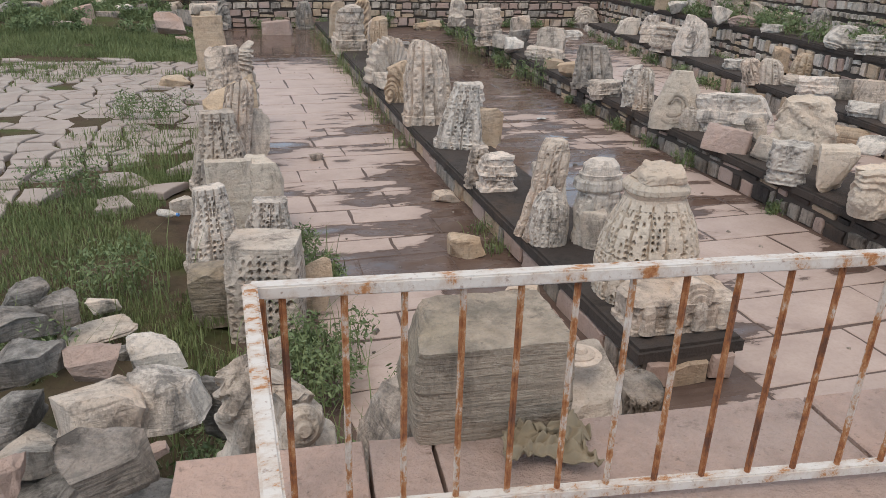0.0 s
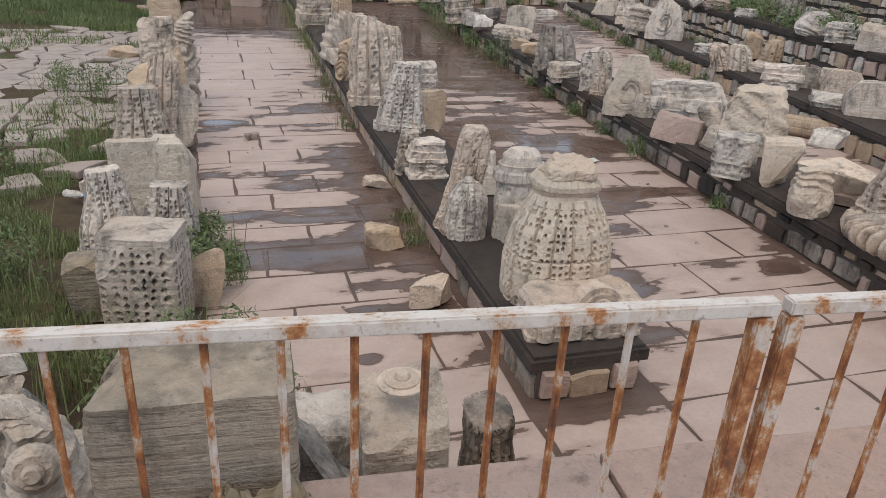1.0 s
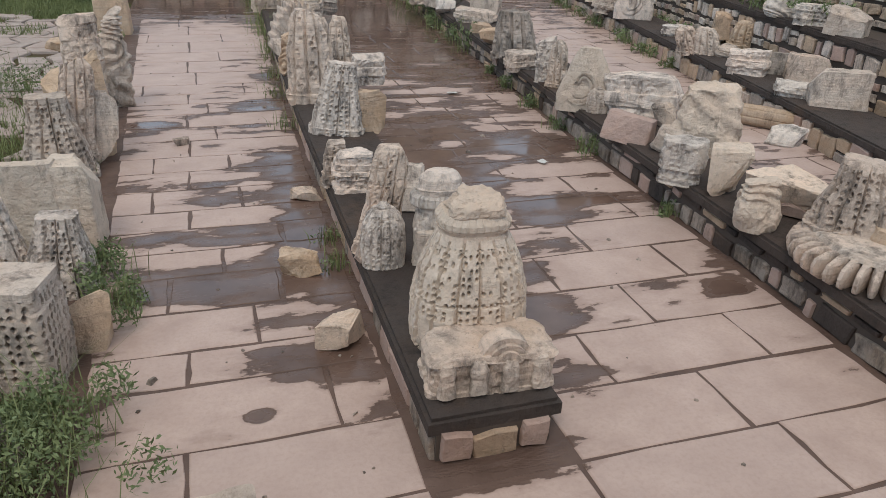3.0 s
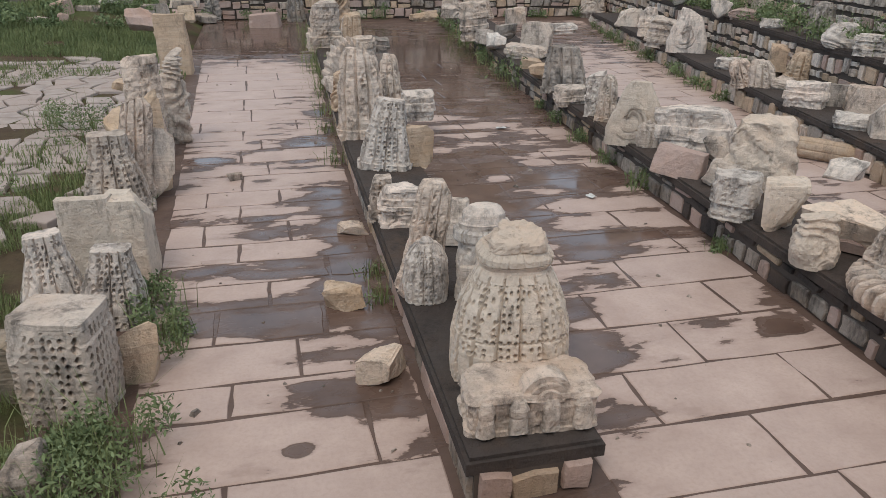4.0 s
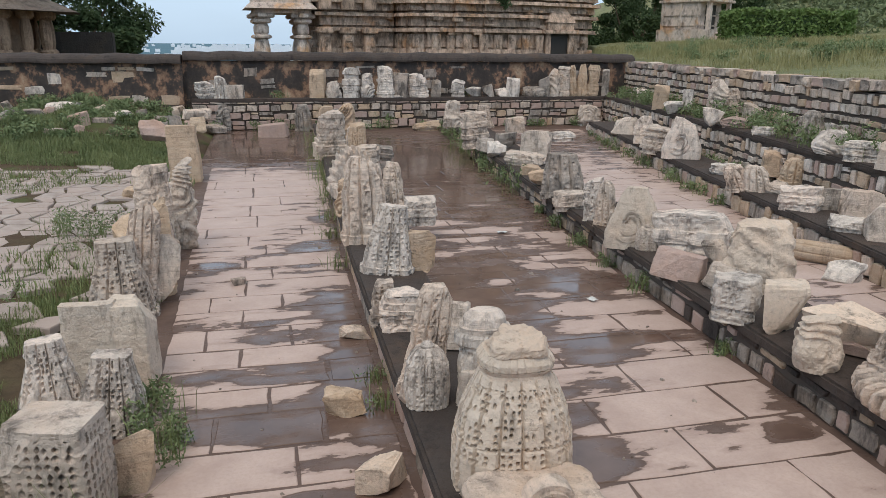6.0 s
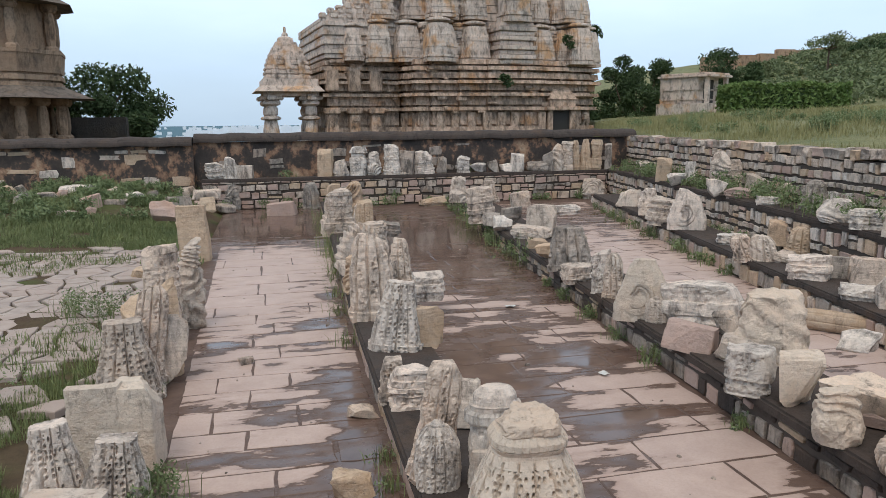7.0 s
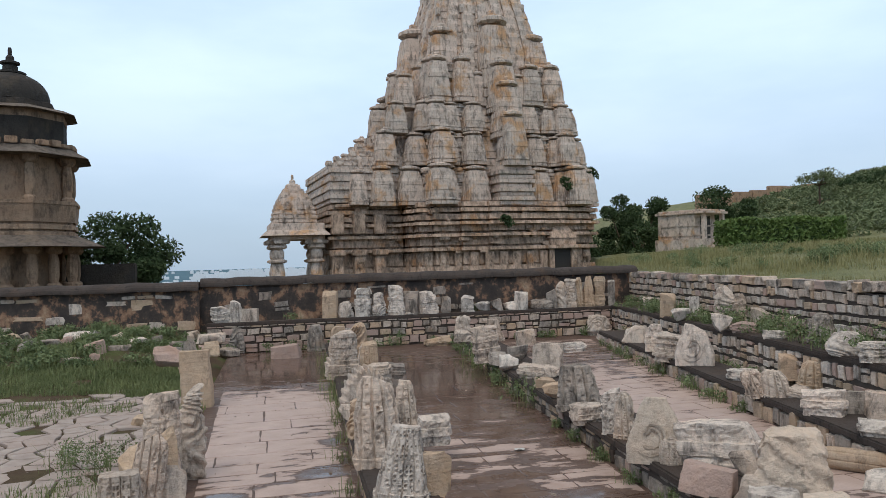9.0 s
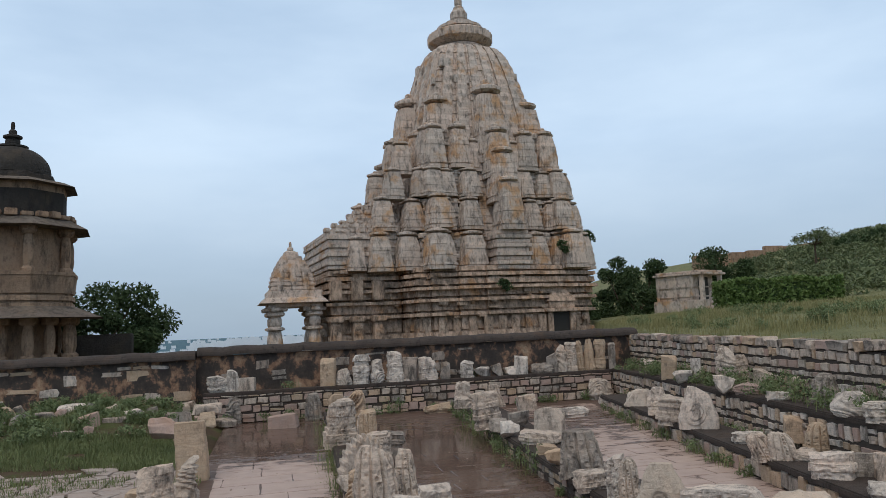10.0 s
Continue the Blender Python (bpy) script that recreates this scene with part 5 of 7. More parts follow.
def make_city():
    rng = np.random.default_rng(2)
    bm_v, bm_f = [], []
    for i in range(3000):
        y = 620 + 2600 * rng.uniform(0, 1) ** 1.3
        x = rng.uniform(-0.25, 0.10) * y
        if math.sin(x * 0.011 + 1.3) + math.sin(y * 0.006) + 0.6 * math.sin(x * 0.05) < rng.uniform(-0.3, 1.3):
            continue
        w, d, h = rng.uniform(3, 9), rng.uniform(3, 7), rng.uniform(4, 10)
        z = -17
        o = len(bm_v)
        bm_v += [(x + a * w, y + b * d, z + c * h) for c in (0, 1) for a, b in ((0, 0), (1, 0), (1, 1), (0, 1))]
        bm_f += [(o + p, o + q, o + r, o + s) for p, q, r, s in ((4, 5, 6, 7), (0, 1, 5, 4), (1, 2, 6, 5), (3, 0, 4, 7))]
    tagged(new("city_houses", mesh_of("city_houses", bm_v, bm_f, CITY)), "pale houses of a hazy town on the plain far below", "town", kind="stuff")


make_city()


# ---- carved fragments ----
MATS = {"cream": CREAM, "slate": SLATE, "pale": PALE, "white": WHITE, "tan": TAN, "dark": DARK, "pink": PINK, "buff": BUFF}
WORDS = {"cream": "cream limestone", "slate": "grey striated", "pale": "pale limestone", "white": "white marble", "tan": "tan sandstone", "dark": "dark stained", "pink": "pink sandstone", "buff": "buff limestone"}


def stood(name, x, y, z, turn, label, category, group, tip=0.0, roll=0.0):
    e = new(name)
    e.empty_display_size = 0.1
    e.matrix_world = pose(x, y, z, tip, roll, turn)
    return tagged(e, label, category, group)


def fragment(kind, x, y, z, w, d, h, turn, seed, tone="pale", where="on a low plinth", group="carved fragments", lean=(0, 0)):
    """One stone fragment of the given kind, its foot at x, y, z."""
    mat, word = MATS[tone], WORDS[tone]
    rng = np.random.default_rng(seed)
    fine = 1.0 if max(w, h) > 0.35 else 0.6
    tip, roll = (rng.uniform(-7, 7), rng.uniform(-7, 7)) if kind in ("moulded", "plainflute", "slab", "block", "scroll") and h < 1.2 * w + 0.25 else (rng.uniform(-2, 2), rng.uniform(-3, 3))
    z -= 0.03 * w * (abs(tip) + abs(roll)) / 7
    nu, nv = int(96 * fine), int(56 * fine)
    if kind == "rock":
        ob = tagged(new("stone_block", rock_mesh("stone_block", mat, w, d, h, seed)), f"rough broken {word} block lying {where}", "stone", group)
        ob.matrix_world = pose(x, y, z - 0.02, 0, 0, turn)
        return ob
    if kind == "block":
        prof = [(0, 1.0), (1, 0.97)]
        ob = tagged(new("stone_block", carved("stone_block", mat, w, d, h, seed, prof, square=12, wear=0.02, chops=2, lean=lean, nu=nu, nv=nv)), f"squared worn {word} block standing {where}", "stone", group)
        ob.matrix_world = pose(x, y, z - 0.01, tip, roll, turn)
        return ob
    if kind == "carving":
        a, b = rng.uniform(0.75, 1.0), rng.uniform(0.5, 0.95)
        ob = tagged(new("carved_fragment", carved("carved_fragment", mat, w, d, h, seed, [(0, a), (0.3, 1.0), (0.65, rng.uniform(0.8, 1.0)), (1, b)], square=rng.uniform(2.6, 5), swirl=rng.uniform(0.022, 0.04), wear=0.06, chops=5, lean=lean, nu=nu, nv=nv, crown=0.08)), f"broken {word} sculpture fragment with worn relief {where}", "carved stone", group)
        ob.matrix_world = pose(x, y, z - 0.01, tip, roll, turn)
        return ob
    if kind == "layered":
        ob = tagged(new("stone_block", carved("stone_block", mat, w, d, h, seed, [(0, 0.97), (0.2, 1.0), (0.55, 0.98), (0.6, 1.0), (1, 0.96)], square=14, wear=0.014, chops=1, nu=140, nv=70)), f"squared layered {word} block lying {where}", "stone", group)
        ob.matrix_world = pose(x, y, z - 0.01, 0, 0, turn)
        return ob
    if kind == "moulded":
        prof, zc = [(0, 1.0)], 0.0
        while zc < 0.97:
            st = rng.uniform(0.07, 0.2)
            r = rng.uniform(0.78, 1.04)
            prof += [(min(zc, 1), r), (min(zc + st * 0.9, 1), r * rng.uniform(0.95, 1.02))]
            zc += st
        ob = tagged(new("moulded_stone", carved("moulded_stone", mat, w, d, h, seed, prof, square=5, pits=0.02, pit_size=max(0.04, w * 0.09), swirl=0.010, wear=0.035, chops=4, lean=lean, nu=nu, nv=nv)), f"{word} fragment with carved mouldings {where}", "carved stone", group)
        ob.matrix_world = pose(x, y, z - 0.01, tip, roll, turn)
        return ob
    if kind == "fluted":
        t = stood("fluted_stone", x, y, z - 0.01, turn, f"tapering fluted {word} tower fragment {where}", "carved stone", group, tip, roll)
        end = rng.uniform(0.42, 0.68)
        prof = [(0, 1.0), (0.1, 1.0), (0.11, 0.93), (0.4, 0.93 - 0.25 * (1 - end)), (0.75, 0.93 - 0.75 * (1 - end)), (1, end)]
        part("shaft", carved("shaft", mat, w, d, h, seed, prof, square=3.2, ribs=13, rib_depth=0.2, pits=0.03, pit_size=max(0.03, w * 0.075), fill=0.72, cols=2, groove=2.8, wear=0.02, chops=2, lean=lean, nu=int(nu * 2.2), nv=int(nv * 1.4)), None, t)
        return t
    if kind == "plainflute":
        t = stood("fluted_stone", x, y, z - 0.01, turn, f"broken fluted {word} shaft {where}", "carved stone", group, tip, roll)
        part("shaft", carved("shaft", mat, w, d, h, seed, [(0, 1), (0.12, 1.02), (0.13, 0.92), (0.6, 0.82), (0.88, 0.64), (1, rng.uniform(0.3, 0.5))], square=3, ribs=11, rib_depth=0.28, pits=0.022, pit_size=w * 0.1, fill=0.55, wear=0.035, chops=4, lean=lean, nu=int(nu * 1.3), nv=nv), None, t)
        return t
    if kind == "urn":
        t = stood("ribbed_urn_stone", x, y, z - 0.01, turn, f"ribbed bell-shaped {word} finial {where}", "carved stone", group)
        part("body", carved("body", mat, w, d, h * 0.93, seed, [(0, 0.82), (0.06, 0.95), (0.35, 1.0), (0.75, 0.92), (0.92, 0.72), (1, 0.5)], square=2.3, ribs=14, rib_depth=0.15, groove=3.0, pits=0.014, pit_size=w * 0.1, fill=0.7, cols=2, wear=0.012, chops=1, nu=144, nv=48), None, t)
        part("knob", carved("knob", mat, w * 0.3, d * 0.3, h * 0.12, seed + 1, [(0, 0.9), (0.5, 1), (1, 0.4)], square=2, wear=0.03, chops=1, nu=24, nv=10, base=h * 0.9), None, t)
        return t
    if kind == "capital":
        t = stood("column_capital", x, y, z - 0.01, turn, f"round {word} column piece with beaded capital {where}", "carved stone", group)
        part("shaft", carved("shaft", mat, w * 0.86, d * 0.86, h * 0.66, seed, [(0, 1.05), (0.3, 0.95), (0.6, 1.0), (1, 0.9)], square=2.6, ribs=10, rib_depth=0.12, pits=0.02, pit_size=w * 0.12, wear=0.035, chops=1, nu=nu, nv=nv), None, t)
        part("beaded_ring", carved("beaded_ring", mat, w, d, h * 0.14, seed + 1, [(0, 0.9), (0.2, 1), (0.8, 1), (1, 0.9)], square=2.1, ribs=34, rib_depth=0.09, wear=0.012, chops=0, nu=144, nv=10, base=h * 0.65), None, t)
        part("cap", carved("cap", mat, w * 0.9, d * 0.9, h * 0.22, seed + 2, [(0, 0.86), (0.3, 0.94), (0.31, 0.8), (0.7, 0.78), (1, 0.5)], square=2.2, wear=0.03, chops=2, nu=64, nv=20, base=h * 0.78), None, t)
        return t
    if kind == "slab":
        prof = [(0, 0.85), (0.3, 0.9), (0.32, 1.0), (0.6, 1.0), (0.62, 0.9), (1, 0.94)]
        ob = tagged(new("moulded_slab", carved("moulded_slab", mat, w, d, h, seed, prof, square=4, ribs=0, swirl=0.012, wear=0.04, chops=4, lean=lean, nu=nu, nv=nv, pits=0.014, pit_size=0.06)), f"thick moulded {word} slab lying {where}", "carved stone", group)
        ob.matrix_world = pose(x, y, z - 0.01, tip, roll, turn)
        return ob
    if kind == "wheel":
        t = stood("arch_stone", x, y, z - 0.01, turn, f"{word} arch fragment with radial flutes {where}", "carved stone", group)
        bm = bmesh.new()
        k, R, r = 56, h, h * 0.42
        rings = []
        for i in range(k + 1):
            a = math.pi * (1.02 - 1.0 * i / k)
            f = 1 - (0.08 if i % 4 < 2 else 0)
            pr = [(r, -d / 2), (r * 1.15, -d / 2 * f), (R * 0.95 * f, -d / 2 * f), (R * f, -d / 4), (R * f, d / 2), (r, d / 2)]
            rings.append([bm.verts.new((q * math.cos(a) * w / 2 / h, yy, max(0, q * math.sin(a)))) for q, yy in pr])
        for a, b in zip(rings, rings[1:]):
            for j in range(6):
                bm.faces.new((a[j], a[(j + 1) % 6], b[(j + 1) % 6], b[j]))
        bm.faces.new(rings[0])
        bm.faces.new(rings[-1][::-1])
        bmesh.ops.recalc_face_normals(bm, faces=bm.faces)
        part("fluted_arch", bm, mat, t)
        bm = bmesh.new()
        disc(bm, 0, 0, 0, d * 0.6, r * 0.8 * w / 2 / h * 1.6, k=24)
        bm.transform(Matrix.Translation((0, d * 0.35, r * 0.1)) @ pose(0, 0, 0, 90, 0, 0))
        part("hub", bm, mat, t)
        return t
    if kind == "amalaka":
        t = stood("ribbed_disc_stone", x, y, z - 0.01, turn, f"large ribbed {word} crowning disc lying {where}", "carved stone", group)
        part("ribbed_rim", carved("ribbed_rim", mat, w, d, h, seed, [(0, 0.86), (0.2, 0.97), (0.5, 1.0), (0.8, 0.97), (1, 0.84)], square=2, ribs=38, rib_depth=0.32, groove=1.15, wear=0.006, chops=0, nu=38 * 8, nv=18), None, t)
        part("collar", carved("collar", mat, w * 0.72, d * 0.72, h * 0.16, seed, [(0, 1), (1, 0.95)], square=2, wear=0.01, chops=0, nu=48, nv=6, base=h * 0.97), None, t)
        return t
    if kind == "scroll":
        t = stood("scroll_stone", x, y, z - 0.01, turn, f"{word} bracket carved with a deep scroll {where}", "carved stone", group)
        part("body", carved("body", mat, w, d * 0.7, h, seed, [(0, 1.0), (0.25, 1.02), (0.5, 0.85), (0.8, 0.62), (1, 0.4)], square=5, wear=0.03, chops=2, nu=nu, nv=nv), None, t)
        for j, s in enumerate((1.0, 0.62)):
            bm = bmesh.new()
            pts = []
            for i in range(40):
                a = i / 39
                ang = -2.4 + a * 5.2
                rad = h * s * (0.34 - 0.19 * a)
                pts.append((rad * math.cos(ang) * 0.8 - w * 0.04, 0, h * 0.42 + rad * math.sin(ang)))
            rr = h * 0.035
            prev = None
            for px, _, pz in pts:
                ring = [bm.verts.new((px + rr * math.cos(q) * 0.8, -d * 0.36 - rr * 0.6 * math.sin(q), pz + rr * math.sin(q * 1.0 + 0.5))) for q in [2 * math.pi * m / 6 for m in range(6)]]
                if prev:
                    for m in range(6):
                        bm.faces.new((prev[m], prev[(m + 1) % 6], ring[(m + 1) % 6], ring[m]))
                prev = ring
            bmesh.ops.recalc_face_normals(bm, faces=bm.faces)
            part("scroll", bm, mat, t)
        return t
    if kind == "lattice":
        t = stood("pierced_block", x, y, z - 0.01, turn, f"{word} block pierced with a lattice {where}", "carved stone", group)
        part("body", carved("body", mat, w, d, h, seed, [(0, 0.96), (0.25, 0.98), (0.3, 1.0), (0.8, 1.0), (0.82, 0.96), (1, 0.94)], square=10, pits=0.06, pit_pow=1.35, pit_size=w * 0.105, wear=0.012, chops=1, nu=280, nv=130, fill=0.93, tight=0.62), None, t)
        return t
    if kind == "column":
        t = stood("fallen_column", x, y, z + h * 0.5, turn, f"fallen {word} column shaft lying {where}", "column", group)
        me = carved("shaft", mat, h, h, w, seed, [(0, 0.9), (0.05, 1), (0.07, 0.9), (0.9, 0.88), (0.92, 1.0), (1, 0.95)], square=2.6, ribs=8, rib_depth=0.08, wear=0.015, chops=1, nu=64, nv=40)
        ob = part("shaft", me, None, t)
        ob.matrix_local = pose(-w / 2, 0, 0, 0, 90, 0)
        return t
    raise ValueError(kind)


def make_bell():
    """The foremost fragment: a tall ribbed tower piece with collars and cap, and a carved base stone in front."""
    t = stood("tower_fragment", 2.47, 3.56, 0.235, -6, "large ribbed bell-shaped limestone tower fragment on the plinth end", "carved stone", "carved fragments")
    part("body", carved("body", CREAM, 0.60, 0.52, 0.66, 31, [(0, 0.98), (0.1, 1.0), (0.34, 1.0), (0.46, 0.965), (0.47, 0.93), (0.49, 0.965), (0.7, 0.86), (0.88, 0.70), (1, 0.58)], square=2.5, ribs=16, rib_depth=0.10, groove=3.2, cols=3, pits=0.032, pit_size=0.034, fill=0.66, wear=0.010, chops=0, nu=480, nv=190), None, t)
    part("neck", carved("neck", CREAM, 0.34, 0.30, 0.06, 32, [(0, 1), (0.5, 0.96), (1, 1.05)], square=3, wear=0.02, chops=0, nu=64, nv=8, base=0.645), None, t)
    part("collar", carved("collar", CREAM, 0.36, 0.33, 0.085, 33, [(0, 0.82), (0.25, 1.0), (0.6, 1.0), (1, 0.85)], square=2.8, ribs=30, rib_depth=0.05, wear=0.012, chops=1, nu=150, nv=14, base=0.69), None, t)
    part("cap", carved("cap", CREAM, 0.28, 0.25, 0.10, 34, [(0, 0.9), (0.2, 1.0), (0.5, 0.95), (1, 0.7)], square=4, wear=0.09, chops=4, nu=64, nv=14, base=0.765), None, t)
    t.scale = (1.04, 1.0, 0.945)
    b = stood("figured_base_stone", 2.44, 3.18, 0.235, -4, "pale limestone base stone carved with small arches and worn relief", "carved stone", "carved fragments")
    part("body", carved("body", PALE, 0.66, 0.34, 0.20, 35, [(0, 1), (0.12, 1.0), (0.14, 0.95), (0.85, 0.93), (0.87, 0.98), (1, 0.9)], square=9, pits=0.02, pit_size=0.055, wear=0.03, chops=1, nu=200, nv=40), None, b)
    bm = bmesh.new()
    for i in range(3):
        r = 0.125 - 0.03 * i
        prism(bm, [(0.06 + r * math.cos(math.pi * j / 12), -0.13 - 0.02 * i, 0.165 + r * 0.95 * math.sin(math.pi * j / 12)) for j in range(13)],
              [(0.06 + r * math.cos(math.pi * j / 12), -0.03, 0.165 + r * 0.95 * math.sin(math.pi * j / 12)) for j in range(13)])
    bmesh.ops.recalc_face_normals(bm, faces=bm.faces)
    part("arched_gable", bm, PALE, b)
    for i in range(4):
        me = carved("relief_knob", PALE, 0.10, 0.07, 0.17, 40 + i, [(0, 1), (0.5, 0.8), (0.75, 0.9), (1, 0.5)], square=2.4, wear=0.05, chops=1, nu=20, nv=12)
        ob = part("relief_knob", me, None, b)
        ob.matrix_local = pose(-0.24 + 0.155 * i, -0.165, 0.02)


make_bell()



# left row along the first aisle
fragment("lattice", 0.21, 4.05, 0.00, 0.43, 0.36, 0.61, -14, 101, "pale", where="beside the paved aisle", group="fragments along the aisle")
fragment("rock", 0.49, 4.26, 0.00, 0.28, 0.22, 0.50, 12, 102, "tan", where="beside the paved aisle", group="fragments along the aisle")
fragment("fluted", -0.08, 5.10, 0.00, 0.46, 0.34, 0.62, 14, 103, "white", where="beside the paved aisle", group="fragments along the aisle")
fragment("fluted", 0.26, 5.02, 0.00, 0.46, 0.34, 0.62, -8, 104, "white", where="beside the paved aisle", group="fragments along the aisle", lean=(0.08, 0))
fragment("layered", 0.05, 5.72, 0.00, 0.36, 0.30, 0.66, -3, 105, "cream", where="beside the paved aisle", group="fragments along the aisle")
fragment("layered", 0.31, 5.70, 0.00, 0.30, 0.29, 0.64, -8, 106, "cream", where="beside the paved aisle", group="fragments along the aisle")
fragment("fluted", -0.02, 7.12, 0.00, 0.62, 0.46, 0.73, 6, 107, "pale", where="beside the paved aisle", group="fragments along the aisle")
fragment("plainflute", 0.08, 7.37, 0.00, 0.36, 0.25, 1.06, 18, 108, "pale", where="beside the paved aisle", group="fragments along the aisle", lean=(0.12, 0))
fragment("rock", 0.11, 7.67, 0.00, 0.55, 0.39, 1.01, 17, 109, "tan", where="beside the paved aisle", group="fragments along the aisle")
fragment("rock", 0.33, 7.49, 0.00, 0.36, 0.25, 0.69, 0, 110, "pale", where="beside the paved aisle", group="fragments along the aisle")
fragment("moulded", 0.14, 8.86, 0.00, 0.36, 0.25, 1.11, 9, 111, "pale", where="beside the paved aisle", group="fragments along the aisle", lean=(-0.05, 0))
fragment("carving", 0.31, 9.41, 0.00, 0.29, 0.20, 1.09, 0, 112, "pale", where="beside the paved aisle", group="fragments along the aisle")
fragment("block", -0.07, 14.03, 0.00, 0.52, 0.42, 1.00, -3, 113, "tan", where="beside the paved aisle", group="fragments along the aisle")
fragment("rock", 0.17, 3.23, 0.00, 0.37, 0.26, 0.37, 11, 114, "dark", where="beside the paved aisle", group="fragments along the aisle")
fragment("rock", -1.15, 22.32, 0.00, 0.74, 0.52, 0.65, -2, 115, "pale", where="beside the paved aisle", group="fragments along the aisle")
fragment("rock", -1.22, 18.85, 0.00, 0.53, 0.37, 0.43, 20, 116, "dark", where="beside the paved aisle", group="fragments along the aisle")
fragment("rock", -1.14, 20.60, 0.00, 0.54, 0.38, 0.56, 16, 117, "dark", where="beside the paved aisle", group="fragments along the aisle")

# centre row
fragment("urn", 2.22, 4.44, 0.23, 0.29, 0.21, 0.44, -4, 118, "white")
fragment("capital", 2.57, 4.41, 0.23, 0.37, 0.26, 0.64, -9, 119, "white")
fragment("rock", 2.49, 4.30, 0.23, 0.19, 0.13, 0.30, -25, 120, "pale")
fragment("plainflute", 2.23, 4.67, 0.23, 0.31, 0.16, 0.73, -17, 121, "pale", lean=(0.16, 0))
fragment("rock", 2.60, 5.28, 0.23, 0.29, 0.20, 0.40, -11, 122, "pale")
fragment("rock", 2.09, 4.49, 0.23, 0.09, 0.06, 0.22, -4, 123, "pale")
fragment("moulded", 2.30, 5.75, 0.23, 0.35, 0.24, 0.35, -0, 124, "white", lean=(-0.1, 0))
fragment("moulded", 2.17, 5.91, 0.23, 0.20, 0.14, 0.37, 2, 125, "pale")
fragment("fluted", 2.43, 7.26, 0.23, 0.54, 0.38, 0.82, -21, 126, "white", lean=(0.05, 0))
fragment("rock", 2.76, 7.26, 0.23, 0.31, 0.22, 0.52, -9, 127, "tan")
fragment("slab", 3.17, 9.19, 0.23, 0.43, 0.30, 0.36, -7, 128, "white")
fragment("plainflute", 2.37, 8.43, 0.23, 0.56, 0.39, 0.98, -7, 129, "pale")
fragment("plainflute", 2.93, 9.66, 0.23, 0.33, 0.23, 0.72, -19, 130, "pale")
fragment("carving", 2.36, 9.75, 0.23, 0.36, 0.25, 0.59, -7, 131, "tan")
fragment("wheel", 2.59, 11.40, 0.23, 0.78, 0.27, 0.70, 10, 132, "pale")
fragment("rock", 2.31, 10.62, 0.23, 0.33, 0.23, 0.29, -17, 133, "pale")
fragment("moulded", 2.58, 15.15, 0.23, 0.68, 0.48, 0.88, 7, 134, "pale")
fragment("carving", 2.97, 15.82, 0.23, 0.49, 0.35, 0.90, 4, 135, "tan")
fragment("plainflute", 3.04, 14.32, 0.23, 0.44, 0.31, 0.72, -6, 136, "pale")
fragment("moulded", 3.08, 13.71, 0.23, 0.57, 0.40, 0.39, -13, 137, "pale")
fragment("block", 2.65, 17.20, 0.23, 0.32, 0.22, 0.80, 7, 138, "tan")
fragment("capital", 3.11, 18.60, 0.23, 0.54, 0.38, 0.62, -4, 139, "dark")
fragment("plainflute", 3.01, 14.22, 0.23, 0.40, 0.28, 0.81, 4, 140, "tan")
fragment("slab", 3.42, 14.83, 0.23, 0.73, 0.51, 0.24, 2, 141, "dark")

# right row
fragment("plainflute", 5.51, 10.14, 0.32, 0.65, 0.46, 0.70, -23, 142, "dark")
fragment("rock", 5.35, 10.80, 0.32, 0.31, 0.21, 0.32, -24, 143, "tan")
fragment("slab", 5.27, 9.32, 0.32, 0.47, 0.33, 0.23, -21, 144, "pale")
fragment("moulded", 5.22, 8.57, 0.32, 0.23, 0.16, 0.56, -27, 145, "white")
fragment("plainflute", 5.27, 8.29, 0.32, 0.28, 0.19, 0.56, -36, 146, "pale")
fragment("scroll", 5.16, 7.38, 0.32, 0.59, 0.35, 0.67, -34, 147, "cream")
fragment("urn", 5.20, 7.16, 0.32, 0.24, 0.17, 0.28, -21, 148, "pale")
fragment("slab", 5.65, 7.01, 0.32, 0.84, 0.59, 0.46, -46, 149, "white")
fragment("block", 5.06, 6.30, 0.32, 0.46, 0.32, 0.26, -45, 150, "pink")
fragment("carving", 5.56, 5.80, 0.32, 0.56, 0.42, 0.60, -35, 151, "cream")
fragment("rock", 5.18, 5.84, 0.32, 0.45, 0.31, 0.24, -41, 152, "pale")
fragment("rock", 5.63, 6.56, 0.32, 0.28, 0.20, 0.29, -34, 153, "pale")
fragment("moulded", 4.90, 5.19, 0.32, 0.36, 0.25, 0.36, -38, 154, "white")
fragment("rock", 5.06, 4.90, 0.32, 0.38, 0.30, 0.44, -30, 155, "cream")
fragment("carving", 4.90, 4.24, 0.32, 0.30, 0.24, 0.42, -28, 156, "cream")
fragment("rock", 5.27, 4.41, 0.32, 0.56, 0.39, 0.43, -53, 157, "cream")
fragment("rock", 5.31, 4.39, 0.32, 0.34, 0.24, 0.17, -47, 158, "pink")
fragment("amalaka", 5.26, 3.50, 0.32, 1.14, 1.08, 0.18, -61, 159, "pale")
fragment("fluted", 5.22, 3.77, 0.47, 0.56, 0.39, 0.50, -47, 160, "pale")
fragment("block", 5.28, 3.51, 0.46, 0.25, 0.18, 0.14, -59, 161, "tan")
fragment("carving", 6.09, 19.01, 0.32, 0.49, 0.34, 0.64, -18, 162, "pale")
